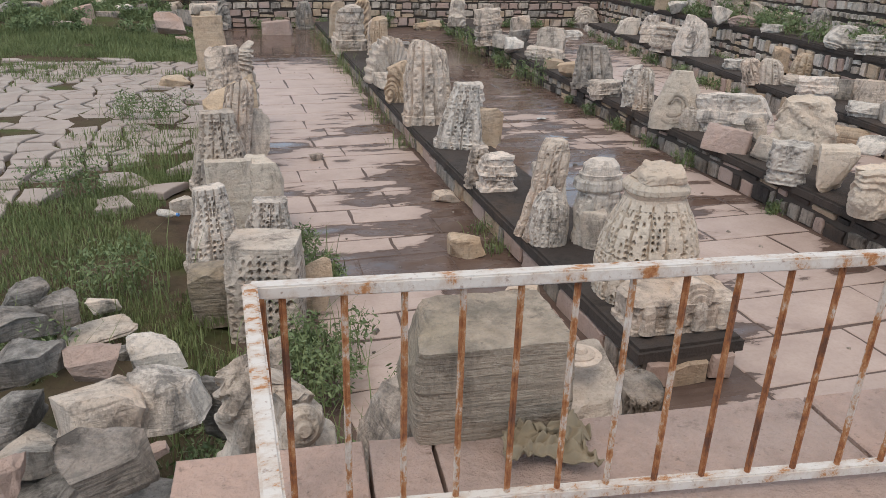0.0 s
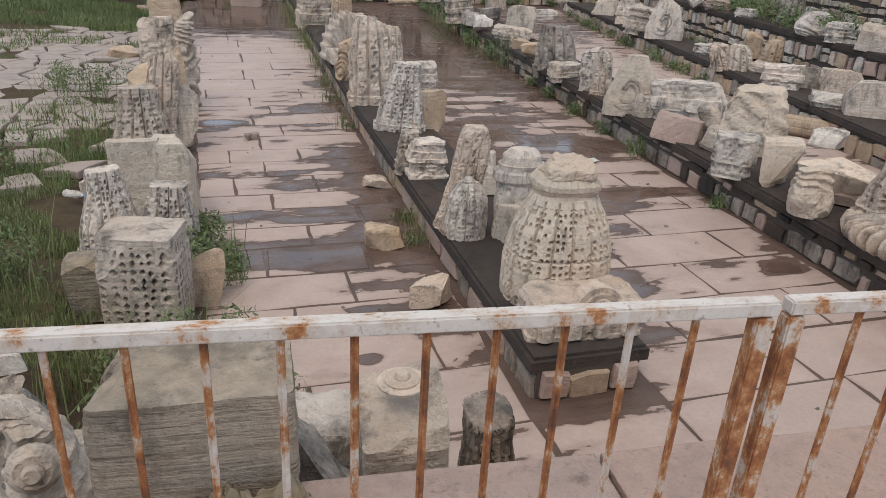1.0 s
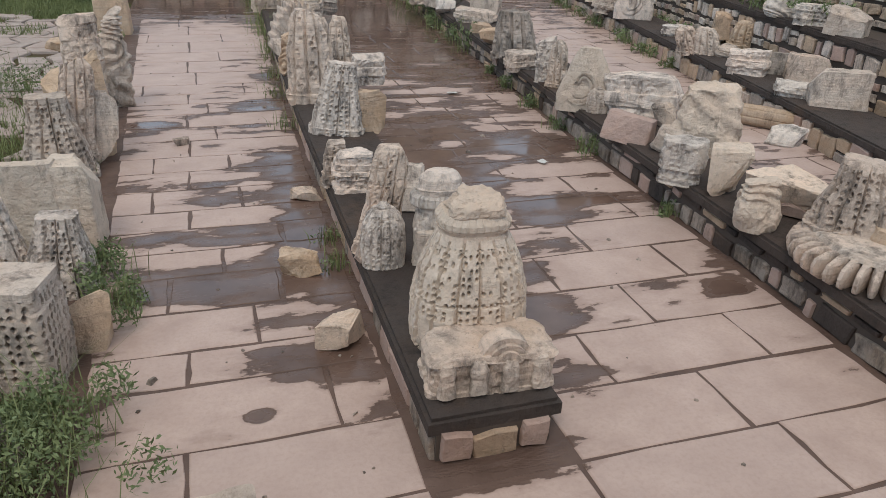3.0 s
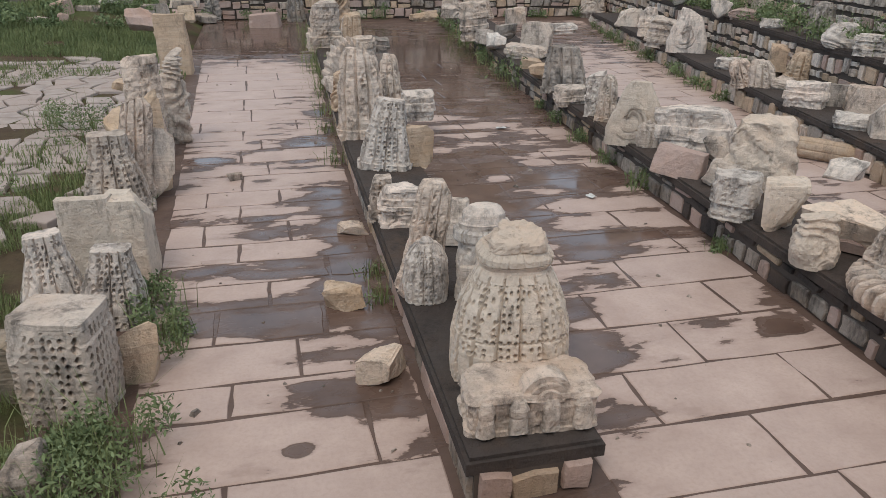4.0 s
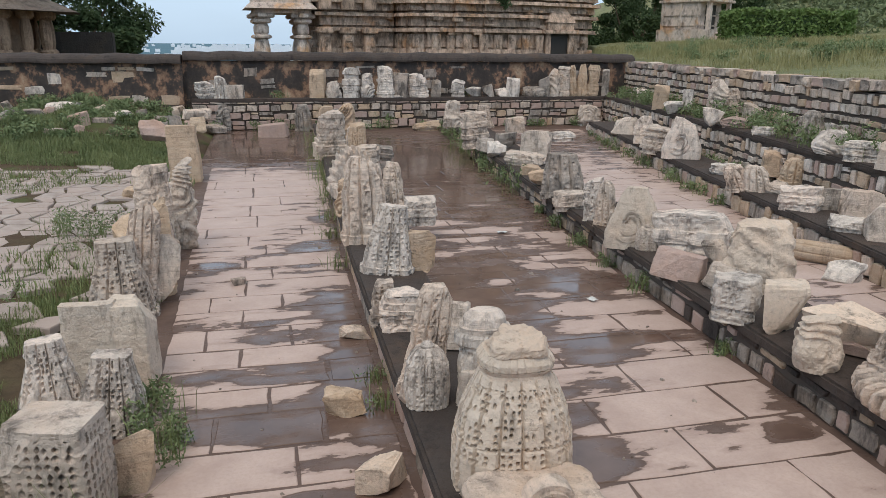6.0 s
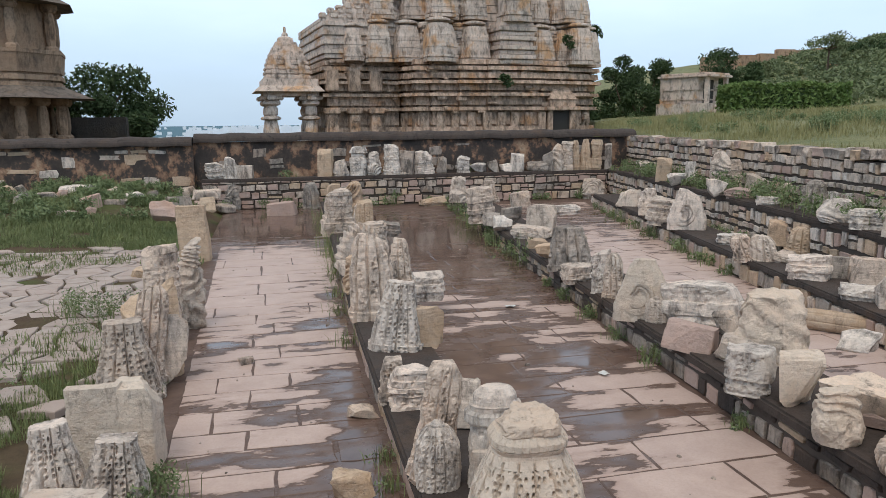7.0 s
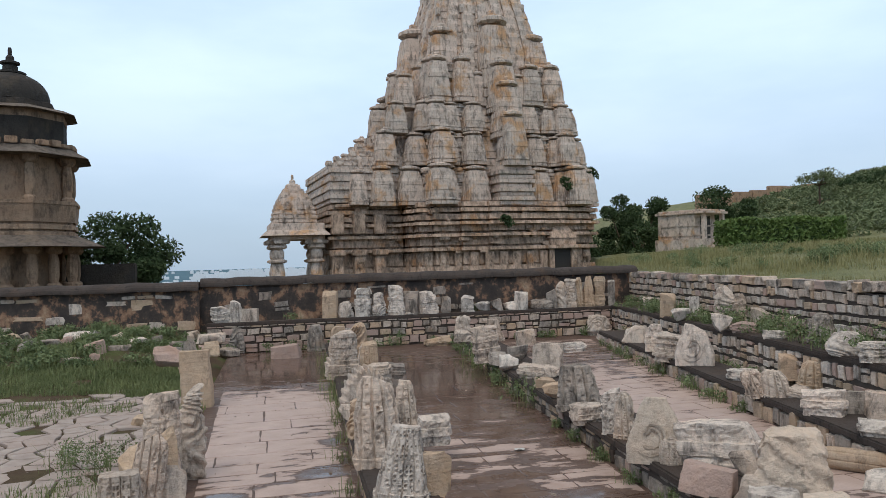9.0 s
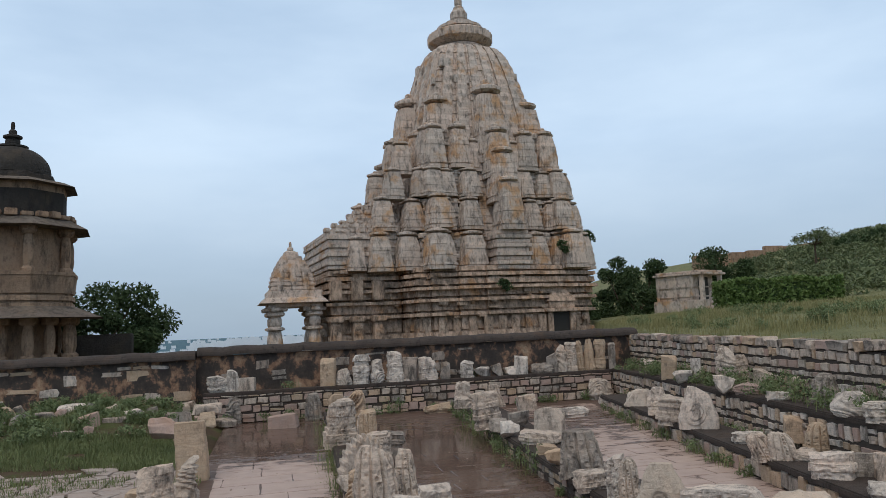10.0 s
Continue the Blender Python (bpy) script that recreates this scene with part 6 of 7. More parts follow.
fragment("moulded", 5.71, 15.46, 0.32, 0.60, 0.42, 0.74, -9, 163, "pale")
fragment("fluted", 6.87, 18.83, 0.32, 0.57, 0.40, 0.56, -22, 164, "pale")
fragment("rock", 6.18, 14.87, 0.32, 0.43, 0.30, 0.42, -17, 165, "dark")
fragment("block", 7.39, 17.78, 0.32, 0.47, 0.33, 0.36, -8, 166, "pale")
fragment("block", 6.47, 13.92, 0.32, 0.56, 0.39, 0.49, -32, 167, "pale")
fragment("slab", 7.87, 15.98, 0.32, 0.66, 0.46, 0.22, -35, 168, "white")
fragment("slab", 5.88, 12.85, 0.32, 0.72, 0.50, 0.22, -28, 169, "pale")
fragment("block", 5.62, 11.83, 0.32, 0.36, 0.26, 0.16, -13, 170, "tan")
fragment("rock", 5.65, 13.75, 0.32, 0.39, 0.27, 0.30, -15, 171, "white")
fragment("rock", 5.67, 14.53, 0.32, 0.41, 0.29, 0.31, -24, 172, "dark")

# outer row
fragment("slab", 9.39, 15.02, 0.34, 0.41, 0.29, 0.60, -34, 173, "white", where="on the outer plinth", group="outer fragments")
fragment("moulded", 9.10, 13.88, 0.34, 0.63, 0.44, 0.53, -39, 174, "pale", where="on the outer plinth", group="outer fragments")
fragment("scroll", 9.06, 12.90, 0.34, 0.70, 0.49, 0.78, -33, 175, "white", where="on the outer plinth", group="outer fragments")
fragment("rock", 9.83, 16.74, 0.34, 0.57, 0.40, 0.41, -40, 176, "pale", where="on the outer plinth", group="outer fragments")
fragment("slab", 8.85, 11.14, 0.34, 0.51, 0.36, 0.18, -29, 177, "white", where="on the outer plinth", group="outer fragments")
fragment("plainflute", 8.29, 9.93, 0.34, 0.41, 0.29, 0.41, -25, 178, "pale", where="on the outer plinth", group="outer fragments", lean=(-0.3, 0))
fragment("plainflute", 8.44, 9.73, 0.34, 0.45, 0.31, 0.40, -24, 179, "pale", where="on the outer plinth", group="outer fragments", lean=(-0.3, 0))
fragment("block", 9.57, 10.91, 0.34, 0.37, 0.26, 0.41, -31, 180, "tan", where="on the outer plinth", group="outer fragments")
fragment("plainflute", 9.47, 10.25, 0.34, 0.48, 0.34, 0.40, -27, 181, "tan", where="on the outer plinth", group="outer fragments")
fragment("slab", 8.18, 8.51, 0.34, 0.55, 0.39, 0.33, -54, 182, "white", where="on the outer plinth", group="outer fragments")
fragment("slab", 8.63, 9.52, 0.34, 0.37, 0.26, 0.18, -45, 183, "pale", where="on the outer plinth", group="outer fragments")
fragment("block", 8.66, 8.49, 0.34, 0.49, 0.34, 0.28, -29, 184, "dark", where="on the outer plinth", group="outer fragments")
fragment("block", 8.73, 8.04, 0.34, 0.51, 0.36, 0.33, -36, 185, "pale", where="on the outer plinth", group="outer fragments")
fragment("rock", 6.50, 5.79, 0.34, 0.38, 0.26, 0.20, -46, 186, "white", where="on the outer plinth", group="outer fragments")
fragment("block", 8.17, 6.93, 0.34, 0.62, 0.44, 0.41, -34, 187, "pale", where="on the outer plinth", group="outer fragments")
fragment("slab", 7.95, 7.36, 0.34, 0.49, 0.34, 0.19, -40, 188, "white", where="on the outer plinth", group="outer fragments")
fragment("column", 7.60, 7.17, 0.00, 1.05, 0.26, 0.26, -52, 189, "tan", where="on the outer paving", group="fragments along the aisle")

# terrace
fragment("rock", 11.96, 19.94, 0.90, 0.35, 0.25, 0.33, -20, 190, "white", where="on the dark terrace", group="terrace fragments")
fragment("block", 10.91, 17.06, 0.90, 0.36, 0.25, 0.59, -36, 191, "tan", where="on the dark terrace", group="terrace fragments")
fragment("rock", 10.55, 15.83, 0.90, 0.45, 0.31, 0.36, -39, 192, "white", where="on the dark terrace", group="terrace fragments")
fragment("rock", 10.82, 15.65, 0.90, 0.28, 0.20, 0.56, -33, 193, "white", where="on the dark terrace", group="terrace fragments")
fragment("carving", 10.49, 14.06, 0.90, 0.40, 0.28, 0.83, -44, 194, "pale", where="on the dark terrace", group="terrace fragments")
fragment("moulded", 11.14, 14.46, 0.90, 0.37, 0.26, 0.67, -38, 195, "pale", where="on the dark terrace", group="terrace fragments")
fragment("rock", 9.91, 13.32, 0.90, 0.48, 0.33, 0.36, -21, 196, "white", where="on the dark terrace", group="terrace fragments")
fragment("block", 10.99, 13.57, 0.90, 0.37, 0.26, 0.42, -41, 197, "pale", where="on the dark terrace", group="terrace fragments")
fragment("slab", 10.23, 12.99, 0.90, 0.55, 0.39, 0.21, -49, 198, "pink", where="on the dark terrace", group="terrace fragments")
fragment("slab", 9.98, 11.79, 0.90, 0.43, 0.30, 0.16, -50, 199, "white", where="on the dark terrace", group="terrace fragments")
fragment("plainflute", 10.25, 10.97, 0.90, 0.47, 0.33, 0.51, -49, 200, "dark", where="on the dark terrace", group="terrace fragments")
fragment("carving", 9.54, 9.62, 0.90, 0.53, 0.37, 0.32, -34, 201, "white", where="on the dark terrace", group="terrace fragments")
fragment("moulded", 9.40, 8.87, 0.90, 0.51, 0.35, 0.28, -47, 202, "white", where="on the dark terrace", group="terrace fragments")
fragment("rock", 10.96, 12.58, 0.90, 0.23, 0.16, 0.32, -44, 203, "pale", where="on the dark terrace", group="terrace fragments")
fragment("block", 9.27, 8.13, 0.90, 0.50, 0.35, 0.34, -57, 204, "pale", where="on the dark terrace", group="terrace fragments")

# bench below the boundary wall
fragment("moulded", -0.21, 22.12, 0.85, 0.55, 0.38, 0.51, 18, 205, "white", where="on the rubble bench", group="bench fragments")
fragment("plainflute", 0.20, 22.09, 0.85, 0.44, 0.31, 0.65, 1, 206, "white", where="on the rubble bench", group="bench fragments")
fragment("block", 0.56, 22.11, 0.85, 0.49, 0.35, 0.39, -6, 207, "pale", where="on the rubble bench", group="bench fragments")
fragment("block", 2.86, 22.08, 0.85, 0.43, 0.30, 0.81, -16, 208, "tan", where="on the rubble bench", group="bench fragments")
fragment("carving", 3.31, 22.09, 0.85, 0.44, 0.31, 0.52, -18, 209, "white", where="on the rubble bench", group="bench fragments")
fragment("moulded", 3.83, 22.11, 0.85, 0.50, 0.35, 0.86, -16, 210, "white", where="on the rubble bench", group="bench fragments")
fragment("carving", 4.29, 22.08, 0.85, 0.41, 0.29, 0.70, -3, 211, "white", where="on the rubble bench", group="bench fragments")
fragment("moulded", 4.85, 22.11, 0.85, 0.51, 0.35, 0.91, -19, 212, "white", where="on the rubble bench", group="bench fragments")
fragment("block", 5.26, 22.10, 0.85, 0.47, 0.33, 0.72, -23, 213, "dark", where="on the rubble bench", group="bench fragments")
fragment("slab", 4.98, 22.25, 0.85, 0.96, 0.67, 0.09, -10, 214, "white", where="on the rubble bench", group="bench fragments")
fragment("moulded", 5.83, 22.13, 0.85, 0.59, 0.41, 0.73, -19, 215, "white", where="on the rubble bench", group="bench fragments")
fragment("carving", 5.88, 22.09, 0.85, 0.45, 0.32, 0.32, 2, 216, "white", where="on the rubble bench", group="bench fragments")
fragment("rock", 6.37, 22.05, 0.85, 0.34, 0.24, 0.55, -24, 217, "dark", where="on the rubble bench", group="bench fragments")
fragment("moulded", 7.03, 22.08, 0.85, 0.44, 0.31, 0.55, -14, 218, "white", where="on the rubble bench", group="bench fragments")
fragment("rock", 7.50, 22.12, 0.85, 0.55, 0.38, 0.31, -8, 219, "white", where="on the rubble bench", group="bench fragments")
fragment("rock", 7.96, 22.07, 0.85, 0.40, 0.28, 0.46, -20, 220, "dark", where="on the rubble bench", group="bench fragments")
fragment("rock", 8.48, 22.13, 0.85, 0.59, 0.41, 0.31, -5, 221, "white", where="on the rubble bench", group="bench fragments")
fragment("block", 8.75, 22.07, 0.85, 0.42, 0.29, 0.59, -20, 222, "white", where="on the rubble bench", group="bench fragments")
fragment("slab", 9.54, 22.18, 0.85, 0.78, 0.55, 0.30, -28, 223, "dark", where="on the rubble bench", group="bench fragments")
fragment("block", 9.79, 22.04, 0.85, 0.32, 0.22, 0.63, -24, 224, "dark", where="on the rubble bench", group="bench fragments")
fragment("carving", 10.09, 22.05, 0.85, 0.34, 0.23, 0.85, -35, 225, "pale", where="on the rubble bench", group="bench fragments")
fragment("moulded", 10.41, 22.07, 0.85, 0.40, 0.28, 0.92, -25, 226, "pale", where="on the rubble bench", group="bench fragments")
fragment("plainflute", 10.69, 22.04, 0.85, 0.30, 0.21, 0.96, -30, 227, "tan", where="on the rubble bench", group="bench fragments")
fragment("plainflute", 11.03, 22.05, 0.85, 0.36, 0.25, 0.98, -13, 228, "tan", where="on the rubble bench", group="bench fragments")
fragment("moulded", 11.38, 22.05, 0.85, 0.36, 0.25, 0.97, -16, 229, "tan", where="on the rubble bench", group="bench fragments")
fragment("block", 11.80, 22.02, 0.85, 0.23, 0.16, 0.86, -26, 230, "dark", where="on the rubble bench", group="bench fragments")

# far end of the court
fragment("carving", 0.18, 21.87, 0.00, 0.49, 0.34, 0.73, -10, 231, "dark", where="at the court end", group="court end fragments")
fragment("moulded", 0.79, 22.41, 0.00, 0.78, 0.54, 0.81, -5, 232, "dark", where="at the court end", group="court end fragments")
fragment("plainflute", 1.62, 24.40, 0.00, 0.36, 0.25, 0.57, -8, 233, "white", where="at the court end", group="court end fragments")
fragment("fluted", 2.08, 24.18, 0.00, 0.56, 0.39, 0.81, -10, 234, "white", where="at the court end", group="court end fragments")
fragment("block", 1.55, 20.22, 0.00, 0.76, 0.53, 0.35, -8, 235, "pink", where="at the court end", group="court end fragments")
fragment("plainflute", 2.40, 21.40, 0.00, 0.53, 0.37, 0.76, 7, 236, "dark", where="at the court end", group="court end fragments")
fragment("rock", 0.06, 21.12, 0.00, 0.64, 0.45, 0.28, -7, 237, "dark", where="at the court end", group="court end fragments")
fragment("block", 5.74, 23.57, 0.00, 0.39, 0.28, 0.61, -23, 238, "white", where="at the court end", group="court end fragments")
fragment("slab", 5.87, 21.14, 0.00, 0.81, 0.57, 0.29, -0, 239, "tan", where="at the court end", group="court end fragments")
fragment("carving", 11.07, 21.47, 0.00, 0.77, 0.54, 0.63, -23, 240, "pale", where="at the court end", group="court end fragments")
fragment("slab", 10.81, 20.35, 0.00, 0.66, 0.46, 0.22, -12, 241, "white", where="at the court end", group="court end fragments")

# stones on the court floor
fragment("rock", 1.76, 4.86, 0.00, 0.30, 0.21, 0.19, -8, 242, "tan", where="on the wet paving", group="loose stones")
fragment("rock", 1.89, 3.98, 0.00, 0.34, 0.27, 0.23, -28, 243, "cream", where="on the wet paving", group="loose stones")
fragment("rock", 1.97, 6.17, 0.00, 0.25, 0.18, 0.13, 5, 244, "pale", where="on the wet paving", group="loose stones")
fragment("rock", 1.00, 7.86, 0.00, 0.22, 0.15, 0.09, 7, 245, "dark", where="on the paving", group="loose stones")

# rubble on the mound
fragment("rock", -3.60, 21.21, 0.58, 1.07, 0.75, 0.29, 21, 246, "white", where="among mound weeds", group="mound rubble")
fragment("rock", -0.64, 18.04, 0.42, 0.34, 0.24, 0.43, 13, 247, "dark", where="among mound weeds", group="mound rubble")
fragment("rock", -2.34, 19.62, 0.42, 0.72, 0.50, 0.22, 11, 248, "dark", where="among mound weeds", group="mound rubble")
fragment("rock", -4.50, 20.20, 0.42, 0.43, 0.30, 0.26, 5, 249, "pale", where="among mound weeds", group="mound rubble")
fragment("rock", -0.88, 16.44, 0.42, 0.60, 0.42, 0.43, -0, 250, "pink", where="among mound weeds", group="mound rubble")
fragment("rock", -3.22, 18.26, 0.42, 0.59, 0.41, 0.14, 25, 251, "pale", where="among mound weeds", group="mound rubble")
fragment("rock", -5.44, 21.80, 0.58, 0.62, 0.44, 0.20, 29, 252, "pale", where="among mound weeds", group="mound rubble")
fragment("rock", -0.21, 18.74, 0.58, 0.77, 0.54, 0.31, 17, 253, "pale", where="among mound weeds", group="mound rubble")
fragment("rock", -0.16, 17.80, 0.42, 0.40, 0.28, 0.36, 0, 254, "tan", where="among mound weeds", group="mound rubble")
fragment("rock", -4.20, 20.47, 0.58, 0.73, 0.51, 0.19, 20, 255, "dark", where="among mound weeds", group="mound rubble")
fragment("rock", -2.08, 20.15, 0.58, 0.52, 0.36, 0.18, 18, 256, "white", where="among mound weeds", group="mound rubble")

# stones in the grass
fragment("rock", -0.35, 6.38, 0.00, 0.26, 0.18, 0.15, 7, 257, "pale", where="in the yard grass", group="yard stones")
fragment("rock", -2.30, 10.79, 0.00, 0.51, 0.36, 0.08, 21, 258, "pale", where="in the yard grass", group="yard stones")
fragment("rock", -0.63, 12.52, 0.00, 0.60, 0.42, 0.21, 10, 259, "tan", where="in the yard grass", group="yard stones")

# heap beside the platform
fragment("rock", -0.25, 2.51, 0.50, 0.33, 0.23, 0.20, 10, 260, "white", where="heaped beside the platform", group="rubble heap")
fragment("rock", -0.35, 3.19, 0.35, 0.25, 0.17, 0.21, 12, 261, "white", where="heaped beside the platform", group="rubble heap")
fragment("rock", -0.44, 2.45, 0.48, 0.34, 0.26, 0.26, 25, 262, "pale", where="heaped beside the platform", group="rubble heap")
fragment("rock", -0.43, 2.04, 0.60, 0.33, 0.23, 0.17, 24, 263, "slate", where="heaped beside the platform", group="rubble heap")
fragment("rock", -0.78, 2.54, 0.50, 0.27, 0.19, 0.18, 30, 264, "slate", where="heaped beside the platform", group="rubble heap")
fragment("rock", -0.88, 3.09, 0.40, 0.43, 0.30, 0.17, 4, 265, "slate", where="heaped beside the platform", group="rubble heap")
fragment("rock", -1.08, 3.76, 0.30, 0.36, 0.26, 0.16, 29, 266, "slate", where="heaped beside the platform", group="rubble heap")
fragment("rock", -1.12, 4.12, 0.25, 0.28, 0.19, 0.18, 28, 267, "slate", where="heaped beside the platform", group="rubble heap")
fragment("rock", -0.89, 3.85, 0.25, 0.21, 0.15, 0.25, 18, 268, "slate", where="heaped beside the platform", group="rubble heap")
fragment("rock", -0.60, 3.10, 0.35, 0.30, 0.21, 0.21, -2, 269, "pink", where="heaped beside the platform", group="rubble heap")
fragment("rock", -0.50, 3.38, 0.30, 0.20, 0.14, 0.09, 20, 270, "slate", where="heaped beside the platform", group="rubble heap")
fragment("rock", -0.89, 3.95, 0.15, 0.14, 0.10, 0.09, 2, 271, "white", where="heaped beside the platform", group="rubble heap")
fragment("slab", -0.73, 3.86, 0.20, 0.41, 0.28, 0.02, 24, 272, "pale", where="heaped beside the platform", group="rubble heap")
fragment("rock", -0.70, 2.06, 0.60, 0.17, 0.12, 0.16, 23, 273, "pink", where="heaped beside the platform", group="rubble heap")
fragment("block", -0.09, 4.28, 0.00, 0.26, 0.18, 0.38, -11, 274, "buff", where="heaped beside the platform", group="rubble heap")
fragment("rock", -0.07, 2.60, 0.30, 0.13, 0.09, 0.33, -8, 275, "slate", where="heaped beside the platform", group="rubble heap")
fragment("rock", -0.76, 4.33, 0.10, 0.22, 0.15, 0.10, 14, 276, "white", where="heaped beside the platform", group="rubble heap")
fragment("rock", -0.27, 2.28, 0.50, 0.10, 0.07, 0.07, 9, 277, "pink", where="heaped beside the platform", group="rubble heap")
fragment("rock", -1.02, 2.84, 0.40, 0.19, 0.13, 0.16, 27, 278, "slate", where="heaped beside the platform", group="rubble heap")


# ---- stones close to the railing ----
def near_stones():
    where = "below the railing"
    fragment("layered", 0.585, 1.345, 1.195, 0.37, 0.28, 0.23, -4, 501, "buff", where, "near stones")
    fragment("rock", 0.50, 1.55, 0.0, 0.40, 0.34, 1.23, 5, 521, "dark", where, "near stones")
    fragment("rock", 0.80, 1.58, 0.0, 0.34, 0.34, 1.23, 25, 522, "dark", where, "near stones")
    fragment("block", 0.965, 2.0, 0.0, 0.23, 0.24, 0.84, 4, 502, "white", where, "near stones")
    r = fragment("block", 1.15, 1.86, 0.0, 0.27, 0.26, 0.96, -4, 503, "pale", where, "near stones")
    bm = bmesh.new()
    for i, (rad, zz) in enumerate(((0.075, 0.012), (0.052, 0.024), (0.026, 0.038))):
        disc(bm, 0, 0, 0, zz, rad, k=24)
    ros = part("rosette", bm, PALE, r, "worn carved rosette")
    ros.matrix_local = pose(0, -0.02, 0.955)
    fragment("fluted", 1.49, 1.93, 0.0, 0.27, 0.26, 0.79, 10, 504, "dark", where, "near stones")
    fragment("rock", 1.42, 1.62, 0.0, 0.3, 0.2, 0.60, 30, 505, "pale", where, "near stones")
    c = fragment("carving", 0.185, 1.74, 0.0, 0.15, 0.20, 1.22, 8, 506, "pale", where, "near stones")
    bm = bmesh.new()
    disc(bm, 0, 0, 0, 0.05, 0.06, k=24)
    disc(bm, 0, 0, 0.04, 0.07, 0.025, k=14)
    wheel = part("wheel_relief", bm, PALE, c, "round carved boss")
    wheel.matrix_local = pose(0.0, -0.08, 0.98, 78, 0, 0)
    fragment("carving", 0.05, 2.02, 0.0, 0.13, 0.2, 1.04, 20, 507, "pale", where, "near stones")
    fragment("carving", 0.25, 1.95, 0.0, 0.15, 0.26, 0.85, 10, 508, "pale", where, "near stones")


near_stones()


def mound_rubble():
    """Broken stones lying about the overgrown mound."""
    rng = random.Random(44)
    tones = ["dark", "pink", "dark", "tan", "pale", "pink"]
    for i in range(30):
        x, y = rng.uniform(-7.5, -0.3), rng.uniform(17.6, 22.2)
        s = rng.uniform(0.22, 0.55)
        ob = fragment("rock", x, y, float(left_ground(x, y)) - 0.04, s * rng.uniform(0.9, 1.4), s, s * rng.uniform(0.55, 0.9), rng.uniform(0, 180), 800 + i, tones[i % 6], "among mound weeds", "mound rubble")
        ob.matrix_world = ob.matrix_world @ pose(0, 0, 0, rng.uniform(-22, 22), rng.uniform(-22, 22), 0)


mound_rubble()


def rubble_heap():
    """Loose angular blocks heaped beside the platform."""
    rng = random.Random(6)
    tones = ["slate", "slate", "dark", "slate", "pink", "slate", "pale", "slate"]
    k = 0
    for layer, (z, n) in enumerate(((0.0, 22), (0.26, 14))):
        for i in range(n):
            x = rng.uniform(-1.9, -0.28)
            y = rng.uniform(1.35, 3.0 - 0.3 * layer)
            if x > -0.4 and y < 1.45:
                continue
            s = rng.uniform(0.28, 0.5)
            ob = fragment("rock", x, y, z * 0.75, s * rng.uniform(0.9, 1.5), s, s * rng.uniform(0.6, 0.95), rng.uniform(0, 180), 600 + k, tones[k % 8], "heaped beside the platform", "rubble heap")
            ob.matrix_world = ob.matrix_world @ pose(0, 0, 0, rng.uniform(-18, 18), rng.uniform(-18, 18), 0)
            k += 1


rubble_heap()


# ---- paving slabs, wall stones ----
def slab_mesh(name, w, d, t, material, seed, uneven=0.012):
    """A flagstone with a worn, slightly irregular edge."""
    rng = random.Random(seed)
    ring = []
    for (x0, y0), (x1, y1) in (((0, 0), (w, 0)), ((w, 0), (w, d)), ((w, d), (0, d)), ((0, d), (0, 0))):
        for j in range(3):
            f = j / 3
            ring.append((x0 + (x1 - x0) * f + rng.uniform(-uneven, uneven) - w / 2, y0 + (y1 - y0) * f + rng.uniform(-uneven, uneven) - d / 2))
    n = len(ring)
    V = [(x, y, -t) for x, y in ring] + [(x, y, -0.003) for x, y in ring] + [(x * 0.985, y * 0.975, 0.001) for x, y in ring]
    F = [(r * n + i, r * n + (i + 1) % n, (r + 1) * n + (i + 1) % n, (r + 1) * n + i) for r in (0, 1) for i in range(n)]
    F.append(tuple(2 * n + i for i in range(n)))
    return mesh_of(name, V, F, material)


def pave(owner, x_left, x_right, y0, y1, course, widths, seed, name="slab", known=(), material=None):
    """Courses of slabs across an aisle; x_left and x_right give the edges at a height y; known: (depth, joints) of the first courses."""
    rng = random.Random(seed)
    y, row = y0, 0
    while y < y1:
        dy, joints = known[row] if row < len(known) else (course * rng.uniform(0.97, 1.03), None)
        xl, xr = x_left(y + dy / 2), x_right(y + dy / 2)
        x = xl - (0.0 if joints is not None else rng.uniform(0.1, 0.55) * (row % 2))
        cuts = [j for j in joints or () if xl + 0.1 < j < xr - 0.1] + [xr]
        while x < xr - 0.12:
            w = min(rng.uniform(*widths), xr - x)
            if xr - x - w < 0.18:
                w = xr - x
            if joints is not None:
                w = cuts.pop(0) - x
            lo = max(x, xl)
            if x + w - lo > 0.1:
                me = slab_mesh(name, x + w - lo - 0.022, dy - 0.022, 0.06, (PAVING if y < 7.0 else PAVING_FAR) if material is None else material, rng.randint(0, 99999), 0.010)
                ob = new(name, me)
                ob.parent = owner
                ob.matrix_world = pose(lo + (x + w - lo) / 2, y + dy / 2, rng.uniform(-0.001, 0.001), rng.uniform(-0.06, 0.06), rng.uniform(-0.06, 0.06), rng.uniform(-0.5, 0.5))
            x += w
        y += dy
        row += 1


def floor_group(name, label):
    e = new(name)
    return tagged(e, label, "pavement", kind="structure")


